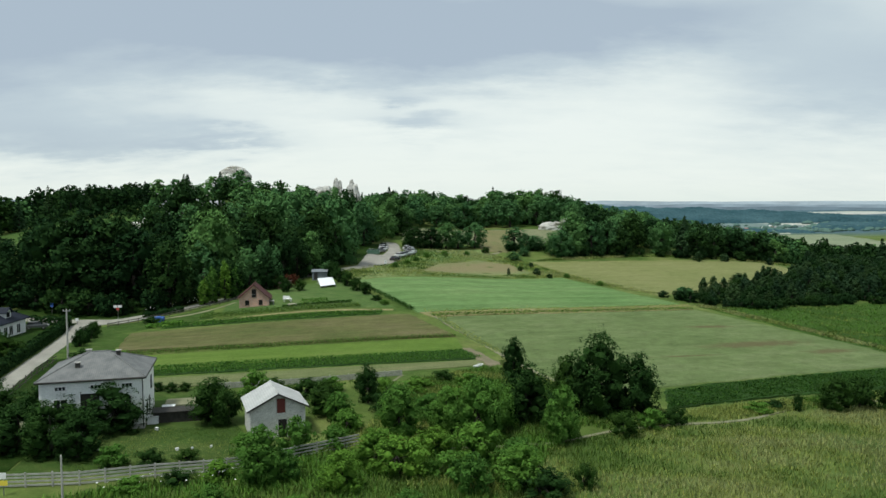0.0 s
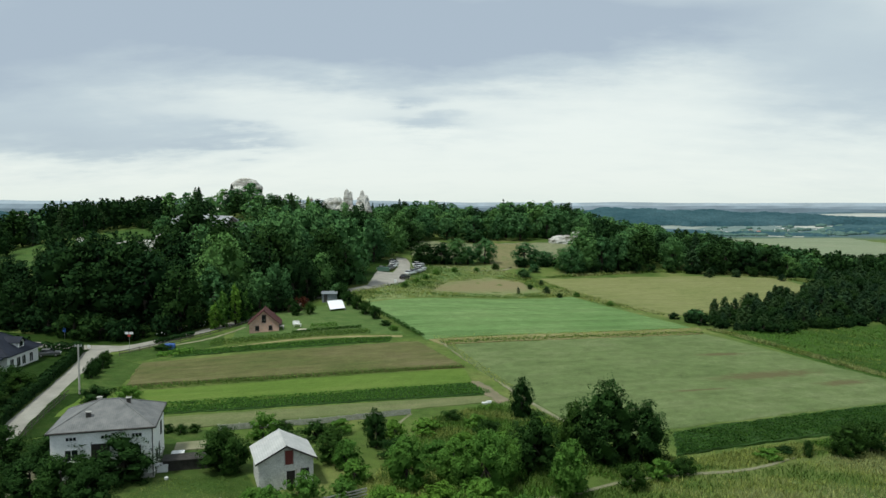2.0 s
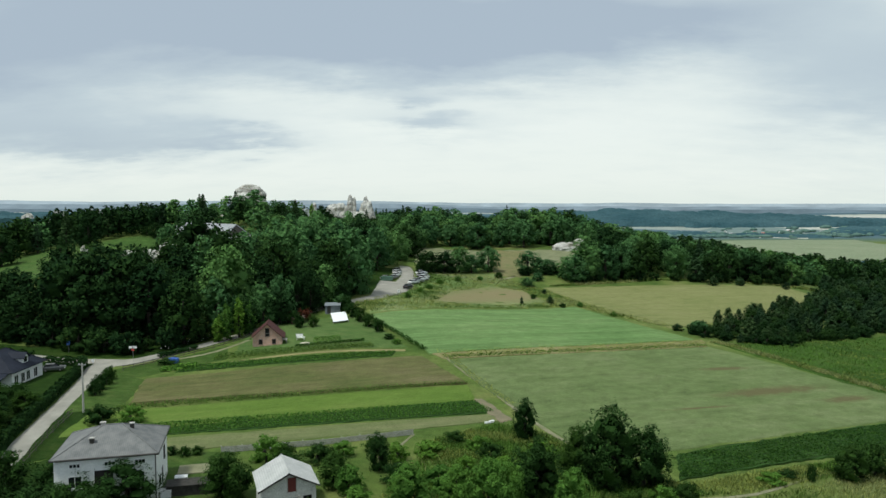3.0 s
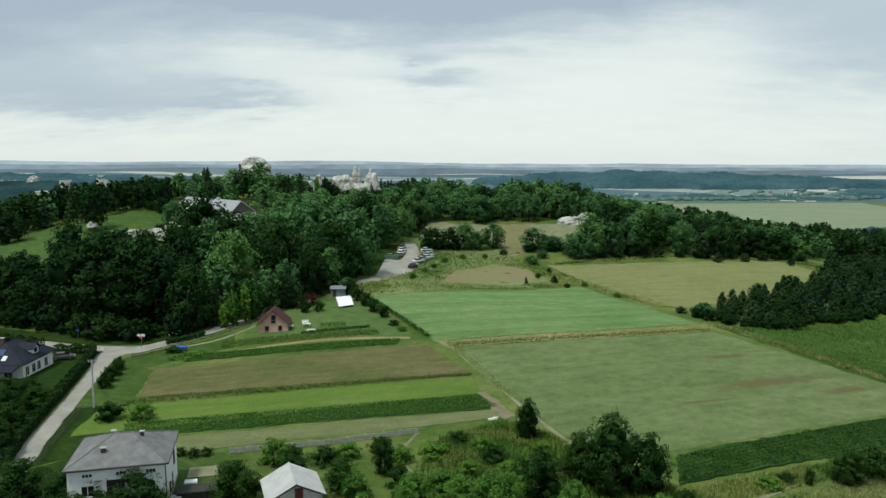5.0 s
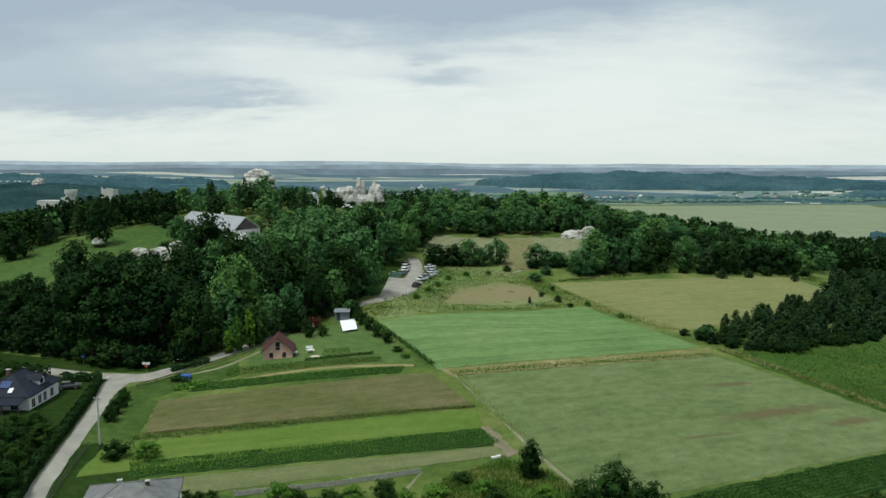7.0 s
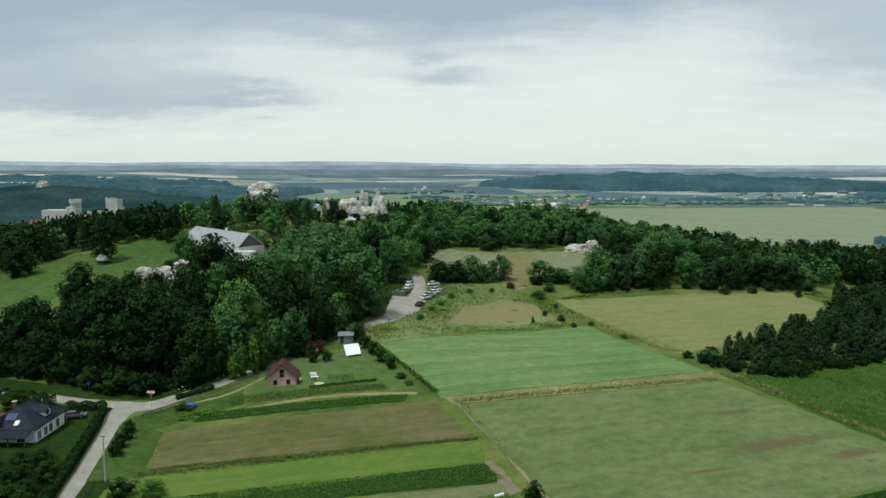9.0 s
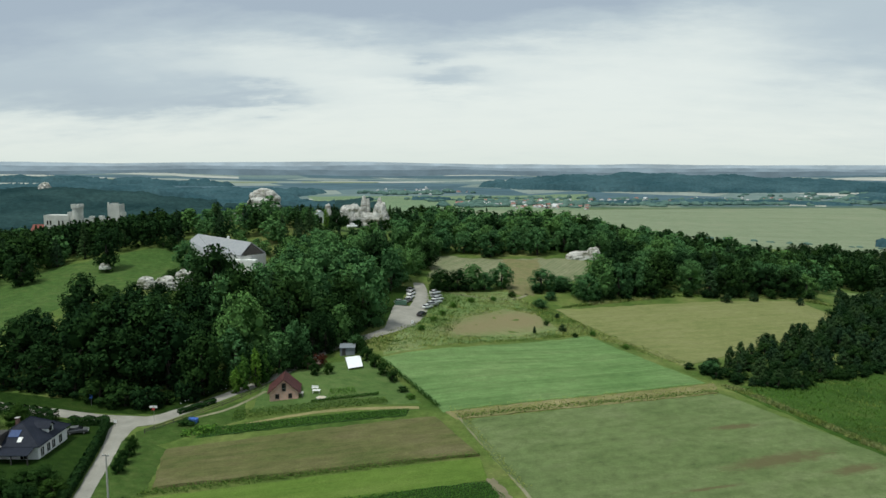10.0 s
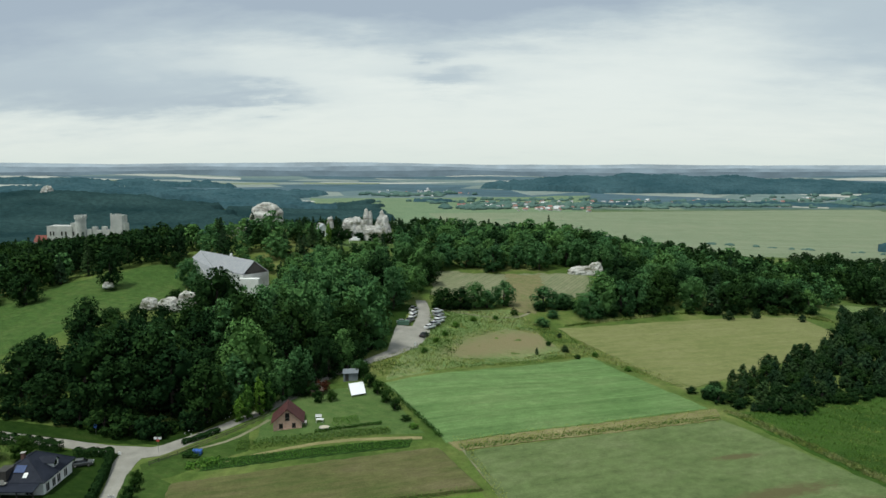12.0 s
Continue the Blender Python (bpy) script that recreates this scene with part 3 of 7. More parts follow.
# ---- roads and paths ----
def ribbon(name, line, width, up, mat, label, category="road", step=2.5):
    """A strip along a smooth line; the ends of line give place and, where given, a width of their own."""
    pts = [Vector((p[0], p[1])) for p in line]
    wid = [p[2] if len(p) > 2 else width for p in line]
    fine, fw = [], []
    for i in range(len(pts) - 1):
        p0, p1, p2, p3 = pts[max(i - 1, 0)], pts[i], pts[i + 1], pts[min(i + 2, len(pts) - 1)]
        n = max(1, int((p2 - p1).length / step))
        for k in range(n):
            t = k / n
            fine.append(0.5 * (2 * p1 + (p2 - p0) * t + (2 * p0 - 5 * p1 + 4 * p2 - p3) * t * t + (3 * p1 - p0 - 3 * p2 + p3) * t ** 3))
            fw.append(wid[i] * (1 - t) + wid[i + 1] * t)
    fine.append(pts[-1]), fw.append(wid[-1])
    vs, fs = [], []
    cols = 6
    rnd = random.Random(len(name))
    for i, (p, w) in enumerate(zip(fine, fw)):
        d = (fine[min(i + 1, len(fine) - 1)] - fine[max(i - 1, 0)]).normalized()
        side = Vector((-d.y, d.x))
        for c in range(cols + 1):
            q = p + side * (w * (c / cols - 0.5) + (rnd.uniform(-0.12, 0.12) if c in (0, cols) else 0))
            z = max(land(q.x, q.y), tile_height(q.x, q.y))
            vs.append((q.x, q.y, z + (up if 0 < c < cols else up - 0.05)))
    row = cols + 1
    fs = [(i * row + c, (i + 1) * row + c, (i + 1) * row + c + 1, i * row + c + 1) for i in range(len(fine) - 1) for c in range(cols)]
    k = len(vs)
    for i in range(len(fine)):
        for c in (0, cols):
            x, y, z = vs[i * row + c]
            vs += [(x, y, z), (x, y, z - 0.4)]
    for i in range(len(fine) - 1):
        a, b = k + 4 * i, k + 4 * i + 4
        fs += [(a, a + 1, b + 1, b), (a + 2, b + 2, b + 3, a + 3)]
    return tagged(new(name, mesh_from(name, vs, fs, mat, True)), label, category, kind="structure")


ribbon("road_village", ((-50, 62), (-56, 79), (-61.5, 96), (-66.3, 113.5), (-70.2, 127, 3.2), (-73.4, 137.5, 3.8), (-74.8, 143, 5.4), (-74.6, 149, 6.0)), 2.9, 0.10, ASPHALT, "pale worn narrow village road")
ribbon("road_hill", ((-75, 146, 5), (-70, 147.5, 5.5), (-65, 153.5, 4), (-57.5, 162.5, 3.2), (-50, 172, 3), (-42.5, 186, 3.2), (-34.5, 197, 3.2), (-27.5, 206.5, 4.5), (-23, 217, 6.5), (-20.8, 230, 7), (-20, 246, 5.5), (-21, 258, 4.5), (-23.3, 271, 4)), 3.2, 0.13, ASPHALT, "pale worn road climbing to the parking place")
ribbon("road_west", ((-73, 147.5), (-84, 148.6), (-97, 150.8), (-125, 153), (-170, 150)), 3.6, 0.16, ASPHALT, "pale worn lane along the wood's edge")
drape("parking_place", ((-28.5, 237), (-20.5, 238), (-19.5, 216), (-28, 208)), 0.10, ASPHALT, "pale worn asphalt parking place", "parking", "structure", 1.5, 0.15, 0.0, 21)
ribbon("dirt_track", ((-4.6, 152.5), (0.6, 140), (5.2, 129), (9, 118), (13, 108), (18, 97)), 0.8, 0.10, TRACK, "narrow dirt track along the barley field", "path")
ribbon("garden_path", ((-62, 148), (-56.6, 151.8), (-53, 156.7), (-50, 162.6)), 1.0, 0.09, TRACK, "narrow trodden path to the brick house", "path")
ribbon("field_path", ((-57, 140), (-36, 150), (-13, 154.5)), 1.3, 0.07, DRYSTRIP, "narrow pale path between vegetable strips", "path")
ribbon("meadow_path", ((-8, 73.5), (3, 74.2), (12, 76.5), (18, 80.5), (27, 84.3), (36, 87.3), (52, 98.4), (70, 106)), 0.6, 0.09, TRACK, "narrow sandy footpath through the tall grass", "path")
ribbon("drive", ((-52, 66), (-49, 72), (-48.5, 80)), 2.6, 0.09, TRACK, "short gravel drive beside the white house", "path")
ribbon("orchard_path", ((-7.5, 104.5), (-9.5, 96), (-7, 90)), 0.5, 0.07, TRACK, "thin pale footpath through scrub", "path")
ribbon("slope_path", ((-17, 263), (4, 258), (15, 262), (18, 268)), 1.4, 0.1, TRACK, "trodden path across the grassy slope", "path")
drape("earth_corner", ((1.6, 124), (3.2, 124.2), (7.6, 113.4), (5.4, 112)), 0.13, DIRT, "bare trodden earth at the field corner", "path", "structure", 1.2, 0.4, 0.03, 22)


# ---- trees and plants ----
def tufts(rng, centre, normal, size, wide=1.0):
    """Bent irregular leaf clumps as quads at the given centres, facing the given normals."""
    n = len(centre)
    normal = normal / np.linalg.norm(normal, axis=1, keepdims=True)
    ref = rng.normal(size=(n, 3))
    u = np.cross(normal, ref)
    u /= np.linalg.norm(u, axis=1, keepdims=True) + 1e-9
    v = np.cross(normal, u)
    size = size[:, None]
    r = rng.uniform(0.55, 1.25, size=(n, 4, 1))
    bend = rng.uniform(-0.35, 0.2, size=(n, 4, 1)) * size[:, None]
    out = np.stack([u, v * wide, -u, -v * wide], 1) * size[:, None] * r + normal[:, None] * bend
    return centre[:, None] + out


def crown_quads(seed, height, width, count, size, bottom=0.18, lobes=14, cone=0.0, shoots=0):
    """A leafy crown: boughs round the stem, each bearing rounded clumps whose upper and outer sides carry the leaves; gaps stay between them."""
    rng = np.random.default_rng(seed)
    h0 = height * bottom
    hh = height - h0
    flat = hh / width
    t = (np.arange(lobes) + rng.uniform(0.2, 0.8, lobes)) / lobes
    prof = np.sqrt(np.maximum(0.05, 1 - ((t - 0.42) / 0.60) ** 2)) * (1 - cone * t)
    lr = width * rng.uniform(0.15, 0.24, lobes) * (0.65 + 0.35 * prof) * (1 - 0.5 * cone * t)
    ang = np.arange(lobes) * 2.4 + rng.uniform(-0.5, 0.5, lobes)
    rad = np.maximum(0, width * 0.5 * prof * rng.uniform(0.86, 1.08, lobes) - lr * 0.9)
    c = np.stack([np.cos(ang) * rad, np.sin(ang) * rad, h0 + hh * (0.06 + 0.86 * t)], 1)
    c[-1] = (rng.normal() * width * 0.05, rng.normal() * width * 0.05, height - lr[-1] * 0.95)
    each = 11
    out = c - np.array([0, 0, h0 + hh * 0.36])
    out = out / (np.linalg.norm(out, axis=1, keepdims=True) + 1e-9)
    n = lobes * each
    ld = rng.normal(size=(n, 3)) + np.repeat(out, each, 0) * 1.0 + np.array([0, 0, 0.45])
    ld /= np.linalg.norm(ld, axis=1, keepdims=True)
    cr = np.repeat(lr, each) * rng.uniform(0.30, 0.52, n)
    cc = np.repeat(c, each, 0) + ld * (np.repeat(lr, each) * rng.uniform(0.6, 0.98, n))[:, None] * np.array([1, 1, min(1.3, max(0.8, flat))])
    fill = count // 7
    pick = rng.choice(n, count - fill, p=cr ** 2 / (cr ** 2).sum())
    d = rng.normal(size=(count - fill, 3)) + ld[pick] * 0.55 + np.array([0, 0, 0.5])
    d /= np.linalg.norm(d, axis=1, keepdims=True)
    p = cc[pick] + d * (cr[pick] * rng.uniform(0.82, 1.12, count - fill))[:, None]
    q = tufts(rng, p, d + rng.normal(size=d.shape) * 0.45, rng.uniform(0.55, 1.25, len(p)) * size)
    whole = p - np.array([0, 0, h0 + hh * 0.35])
    whole = whole / (np.linalg.norm(whole, axis=1, keepdims=True) + 1e-9)
    soft = d * 0.85 + ld[pick] * 0.35 + whole * 0.45 + rng.normal(size=d.shape) * 0.18
    # the shaded inside of the boughs
    who = rng.integers(0, lobes, fill)
    di = rng.normal(size=(fill, 3))
    di /= np.linalg.norm(di, axis=1, keepdims=True)
    inner = c[who] * np.array([0.85, 0.85, 0.97]) + di * (lr[who] * rng.uniform(0.3, 0.72, fill))[:, None]
    q = np.concatenate([q, tufts(rng, inner, di, rng.uniform(0.8, 1.3, fill) * np.maximum(size * 1.6, lr[who] * 0.42))])
    soft = np.concatenate([soft, di * 0.8 + np.array([0, 0, -0.35])])
    if shoots:
        # upright leafy shoots stand out of the crown
        base = rng.choice(np.nonzero(d[:, 2] > 0.2)[0], shoots)
        k = 7
        t = np.tile(np.linspace(0, 1, k), shoots)[:, None]
        lean = np.repeat(d[base] * np.array([0.45, 0.45, 0]) + np.array([0, 0, 1.0]) + rng.normal(size=(shoots, 3)) * 0.12, k, 0)
        reach = np.repeat(rng.uniform(0.35, 1.0, shoots) * height * 0.12, k)[:, None]
        ps = np.repeat(p[base], k, 0) + lean * t * reach + rng.normal(size=(shoots * k, 3)) * size * 0.5
        ns = rng.normal(size=(shoots * k, 3)) * 0.7 + np.repeat(d[base], k, 0) + np.array([0, 0, 0.4])
        q = np.concatenate([q, tufts(rng, ps, ns, rng.uniform(0.5, 1.0, shoots * k) * size * (1.15 - 0.6 * t[:, 0]))])
        soft = np.concatenate([soft, np.repeat(d[base], k, 0) * 0.8 + np.array([0, 0, 0.5]) + rng.normal(size=(shoots * k, 3)) * 0.2])
    q[:, :, 2] = np.maximum(q[:, :, 2], 0.05)
    return q, c, soft


def conifer_quads(seed, height, width, count, size):
    """A spruce or pine: whorls of drooping boughs that shorten towards the tip."""
    rng = np.random.default_rng(seed)
    t = rng.uniform(0, 1, count) ** 0.75
    level = np.floor(t * 16) / 16 + rng.uniform(0, 0.025, count)
    ang = rng.uniform(0, 6.283, count)
    arm = 1 + 0.25 * np.sin(ang * 5 + level * 40)
    reach = (1 - level) ** 0.85 * arm * rng.uniform(0.45, 1.0, count) ** 0.6
    r = reach * width * 0.5 + 0.05
    z = height * (0.1 + 0.9 * level) - r * 0.28
    p = np.stack([np.cos(ang) * r, np.sin(ang) * r, z], 1)
    nrm = np.stack([np.cos(ang) * 0.55, np.sin(ang) * 0.55, np.ones(count)], 1) + rng.normal(size=(count, 3)) * 0.35
    q = tufts(rng, p, nrm, rng.uniform(0.6, 1.25, count) * size * (0.55 + 0.6 * (1 - level)))
    tip = tufts(rng, np.array([[0, 0, height - 0.2]] * 4), rng.normal(size=(4, 3)) + np.array([0, 0, 0.2]), np.full(4, size * 0.6))
    return np.concatenate([q, tip]), np.concatenate([nrm * np.array([1.5, 1.5, 0.8]), np.tile([[0, 0, 1.0]], (4, 1))])


def stem_mesh(name, height, width, centres, seed, limbs=6, lean=0.0):
    bm = bmesh.new()
    r = 0.025 * height + 0.03
    rnd = random.Random(seed)
    knee = Vector((rnd.uniform(-0.2, 0.2), rnd.uniform(-0.2, 0.2), height * 0.35))
    top = Vector((rnd.uniform(-0.3, 0.3), rnd.uniform(-0.3, 0.3), height * 0.8))
    tube(bm, (0, 0, -0.5), knee, r * 1.25, r * 0.85, 7)
    tube(bm, knee, top, r * 0.85, r * 0.2, 7)
    for c in list(centres)[:limbs]:
        start = knee.lerp(top, rnd.uniform(0.0, 0.6))
        tube(bm, start, Vector(c), r * 0.42, r * 0.1, 5)
    me = bpy.data.meshes.new(name)
    bm.to_mesh(me), bm.free()
    me.materials.append(BARK)
    return me


def leafy(name, quads, mat, normals, tint=None):
    """A mesh of leaf clumps that is shaded by the soft outward normals of the masses that they belong to."""
    me = quads_mesh(name, quads, mat, tint)
    nn = normals / (np.linalg.norm(normals, axis=1, keepdims=True) + 1e-9)
    me.normals_split_custom_set_from_vertices(np.repeat(nn, 4, 0).tolist())
    return me


class Kind:
    """A tree variant: crown quads and meshes of a unit kind, set up once and shared by its copies."""

    def __init__(self, seed, height, width, count, size, mat, needle=False, bottom=0.18, lobes=14, cone=0.0, shoots=0):
        self.h, self.w, self.mat = height, width, mat
        if needle:
            self.q, self.n = conifer_quads(seed, height, width, count, size)
            cs = []
        else:
            self.q, cs, self.n = crown_quads(seed, height, width, count, size, bottom, lobes, cone, shoots)
        self.crown = leafy("crown", self.q, mat, self.n)
        self.stem = stem_mesh("trunk", height, width, cs, seed)


FORMS = ((1, 16, 12, 17), (2, 15, 13, 20), (3, 17, 12, 18), (4, 14.5, 12.5, 16), (5, 16, 13.5, 22))
MID = [Kind(s, h, w, 2050, 0.34, LEAF, bottom=0.05, lobes=l) for s, h, w, l in FORMS]
MID_LIGHT = [Kind(s + 50, h, w, 2050, 0.34, LEAF_MID, bottom=0.05, lobes=l) for s, h, w, l in FORMS]
MID_FAR = [Kind(s, h, w, 480, 0.70, LEAF, bottom=0.08, lobes=l) for s, h, w, l in ((6, 16, 12, 15), (7, 15, 13, 17), (8, 16, 12.5, 16))]
FAR_LIGHT = [Kind(s, h, w, 480, 0.70, LEAF_MID, bottom=0.08, lobes=l) for s, h, w, l in ((66, 16, 12, 15), (67, 15, 13, 17), (68, 16, 12.5, 16))]
SPRUCE = [Kind(s, h, w, 650, 0.6, NEEDLE, True) for s, h, w in ((11, 14, 5.5), (12, 12, 5.2), (13, 15, 5.6))]
SPRUCE_FAR = [Kind(s, h, w, 210, 1.0, NEEDLE, True) for s, h, w in ((17, 14, 5.5), (18, 12, 5.2), (19, 15, 5.6))]
PINE = [Kind(s, h, w, 1100, 0.28, NEEDLE, cone=0.35, bottom=0.02, lobes=20, shoots=24) for s, h, w in ((14, 8, 5), (15, 7, 5.2), (16, 9, 5.2))]
NEAR = [Kind(s, h, w, 4400, 0.106, m, bottom=b, lobes=l, shoots=110, cone=k) for s, h, w, m, b, l, k in ((21, 7, 6, ORCHARD, 0.03, 20, 0.0), (22, 8, 6.5, ORCHARD, 0.03, 24, 0.1), (23, 6, 5, LEAF_LIGHT, 0.03, 22, 0.35), (24, 6.5, 6, LEAF_LIGHT, 0.03, 20, 0.1))]
BUSH = [Kind(s, h, w, 1600, 0.092, m, bottom=0.02, lobes=13, shoots=60) for s, h, w, m in ((31, 3, 4, ORCHARD), (32, 2.6, 3.6, LEAF_LIGHT), (33, 2.2, 3.0, LEAF_LIGHT))]
EDGE = [Kind(s, h, w, 850, 0.18, m, bottom=0.02, lobes=11, shoots=30) for s, h, w, m in ((34, 3, 4, LEAF),)]
COPPER = Kind(36, 3, 4, 1100, 0.12, leaves("copper_leaves", (0.030, 0.010, 0.008), (0.110, 0.042, 0.028), 0.15), bottom=0.02, lobes=12, shoots=30)
POPLAR = [Kind(41, 8, 3.0, 1500, 0.17, LEAF_LIGHT, bottom=0.03, lobes=24, shoots=60)]


def plant(kind, x, y, h, w, turn, name, label, category, group):
    """One tree or bush as a thing with its trunk and crown."""
    s = w / kind.w
    root = thing(name, label, category, Matrix.LocRotScale((x, y, min(land(x, y), tile_height(x, y)) - 0.05), Euler((0, 0, turn)), (s, s, h / kind.h)), group)
    share("trunk", kind.stem, root)
    share("crown", kind.crown, root)
    return root


def inside(x, y, poly):
    hit = False
    for i in range(len(poly)):
        (x0, y0), (x1, y1) = poly[i - 1], poly[i]
        if (y0 > y) != (y1 > y) and x < (x1 - x0) * (y - y0) / (y1 - y0) + x0:
            hit = not hit
    return hit


def scatter(poly, gap, seed, holes=(), jitter=0.42):
    """Uneven places about gap metres apart within a plan outline and outside its holes."""
    rnd = random.Random(seed)
    xs, ys = [p[0] for p in poly], [p[1] for p in poly]
    out = []
    y, odd = min(ys), False
    while y < max(ys):
        x = min(xs) + (gap / 2 if odd else 0)
        while x < max(xs):
            px, py = x + rnd.uniform(-jitter, jitter) * gap, y + rnd.uniform(-jitter, jitter) * gap
            if inside(px, py, poly) and not any(inside(px, py, h) for h in holes):
                out.append((px, py))
            x += gap
        y, odd = y + gap * 0.87, not odd
    return out


WOOD_FRONT = ((-200, 166), (-130, 165), (-98, 163), (-90, 158), (-76, 155), (-67, 158), (-61, 167), (-53, 178), (-46, 188), (-38, 198), (-33.4, 209), (-33, 222), (-32.6, 240), (-29.6, 262), (-27, 280), (-21, 300), (-17, 326), (-45, 326), (-70, 300), (-76, 262), (-82, 246), (-104, 246), (-110, 225), (-117, 205), (-128, 184), (-150, 170), (-200, 168))
WOOD_TOP = ((-122, 300), (-106, 291), (-92, 280), (-78, 267), (-72, 270), (-70, 300), (-45, 326), (-17, 326), (-8, 334), (0, 400), (-46, 384), (-48, 360), (-72, 352), (-92, 352), (-98, 341), (-114, 340), (-120, 352), (-150, 380), (-240, 425), (-300, 430), (-300, 300), (-205, 255), (-176, 250), (-158, 289), (-128, 293))
WOOD_BACK = ((-8, 326), (10, 322), (28, 326), (60, 323), (62, 300), (52, 292), (48, 283), (36, 266), (40, 263), (71, 279), (90, 285), (118, 296), (140, 306), (165, 340), (180, 400), (170, 440), (100, 440), (0, 420), (-30, 400))
WOOD_FAR = ((-46, 388), (-5, 400), (100, 440), (60, 480), (-60, 480), (-130, 440), (-240, 430), (-150, 385), (-118, 360), (-92, 362), (-72, 378))
THICKET = ((60, 199), (62, 191), (72, 187), (84, 190), (106, 208), (122, 214), (150, 224), (190, 240), (215, 290), (190, 320), (165, 308), (140, 292), (135, 268), (118, 248), (100, 236), (80, 216))
WOOD_EAST = ((180, 398), (204, 372), (238, 350), (310, 352), (330, 470), (320, 540), (220, 520), (176, 440))
ROOF_YARD = ((-119, 291), (-84, 267), (-76, 262), (-78, 254), (-92, 249), (-112, 264))
TENT_YARD = ((-78, 338), (-74, 326), (-54, 336), (-44, 362), (-44, 378), (-92, 378), (-90, 352))

things_left = {"broadleaf_tree": 290, "spruce_tree": 120, "pine_tree": 150}
overflow = {"broadleaf": [], "light_toned": [], "needle": []}


def wood(poly, gap, seed, mix, heights, holes=(), cap=None, light=None, broad=1.0):
    """Fills a wood: the nearest trees are things of their own, the rest goes into the joined canopy."""
    rnd = random.Random(seed)
    places = scatter(poly, gap, seed, holes)
    places.sort(key=lambda p: p[1] + 0.3 * abs(p[0] + 20))
    for x, y in places:
        r = rnd.random()
        if r < mix[0]:
            pale = rnd.random() < light(x, y)
            kind, name, store = rnd.choice(MID_LIGHT if pale else MID), "broadleaf_tree", "light_toned" if pale else "broadleaf"
        elif r < mix[0] + mix[1]:
            kind, name, store = rnd.choice(SPRUCE), "spruce_tree", "needle"
        else:
            kind, name, store = rnd.choice(PINE), "pine_tree", "needle"
        h = rnd.uniform(*heights) * (1.15 if name == "spruce_tree" else 1.0)
        if cap:
            h *= cap(x, y)
        w = kind.w * (h / kind.h) ** 0.7 * rnd.uniform(0.9, 1.15) * broad
        if things_left[name] > 0:
            things_left[name] -= 1
            label = {"broadleaf_tree": "fresh green broadleaf tree in the wood" if store == "light_toned" else "dense dark green broadleaf tree in the wood", "spruce_tree": "dark pointed spruce standing in the wood", "pine_tree": "dark green young pine in the thicket"}[name]
            plant(kind, x, y, h, w, rnd.uniform(0, 6.28), name, label, "tree", "trees of the woods")
        else:
            if store != "needle":
                kind = rnd.choice(FAR_LIGHT if store == "light_toned" else MID_FAR)
                w = kind.w * (h / kind.h) ** 0.7 * broad
            elif name == "spruce_tree":
                kind = rnd.choice(SPRUCE_FAR)
            overflow[store].append((kind, x, y, h, w, rnd.uniform(0, 6.28)))


def join_canopy(name, rows, mat, label):
    if not rows:
        return
    chunks, tints, norms = [], [], []
    rnd = random.Random(9)
    for kind, x, y, h, w, turn in rows:
        c, s = math.cos(turn), math.sin(turn)
        k = w / kind.w
        m = np.array([[c * k, -s * k, 0], [s * k, c * k, 0], [0, 0, h / kind.h]])
        chunks.append(kind.q @ m.T + np.array([x, y, land(x, y)]))
        norms.append(kind.n @ np.array([[c, -s, 0], [s, c, 0], [0, 0, 1]]).T)
        tints.append(np.full(len(kind.q), rnd.random()))
    tagged(new(name, leafy(name, np.concatenate(chunks), mat, np.concatenate(norms), np.concatenate(tints))), label, "woodland", kind="stuff")


def front_cap(x, y):
    """The wood is lower along the pasture's edge and by the road, highest on the slope's shoulder."""
    low = 0.5 if x < -118 and y > 168 else 0.68 if x < -104 else 1.05 if x < -70 and y < 200 else 1.0
    lane = 0.75 if (x + 2 * y) > 2 * 187 - 52 and y < 200 and x > -52 else 1.0
    stones = 0.5 if -114 < x < -80 and 199 < y < 218 else 0.8 if -106 < x < -76 and 186 < y < 200 else 1.0
    yard = 0.22 if -96 < x < -68 and y > 234 else 0.32 if x < -68 and y > 220 else 0.55 if y > 205 and x < -72 else 0.60 if y > 282 and x < -34 else 0.74 if y > 262 else 1.0
    if -82 < x < -68 and 186 < y < 216:
        return 0.95
    return low * lane * min(stones, yard)


def top_cap(x, y):
    """Low growth before the crags and the castle, small trees on the ridge behind them."""
    if x < -150:
        return 0.93 if y <= 295 else max(0.50, 0.88 - (y - 295) * 0.0028)
    if x < -112:
        return 0.95 if y < 292 else max(0.40, 0.90 - (y - 292) * 0.0085)
    if y > 350:
        return 0.36 if x < -44 else 0.66
    if x > -104 and y < 300:
        return 0.5
    if x < -82:
        return 0.62 + 0.26 * max(0.0, 1 - abs(x + 97) / 15) if y < 332 else 0.5
    if -74 < x < -40 and y > 300:
        return 0.42 if y < 335 else 0.25
    return 0.62 if x < -44 else 0.8


def ridge_cap(x, y):
    return 0.42 if x < -40 else 0.6 if x < 0 else 0.75


def back_cap(x, y):
    """A dip behind the tilled field, taller trees towards the valley."""
    if x < 16:
        return 0.74
    if x > 100 and y > 370:
        return 0.92 + 0.08 * min(1.0, (x - 100) / 40)
    return 1.08 if 22 < x < 46 and y > 345 else 0.84 if y > 400 or x > 60 else 1.0


def east_cap(x, y):
    return 1.1 if y < 400 else 0.75 if x < 250 else 0.5


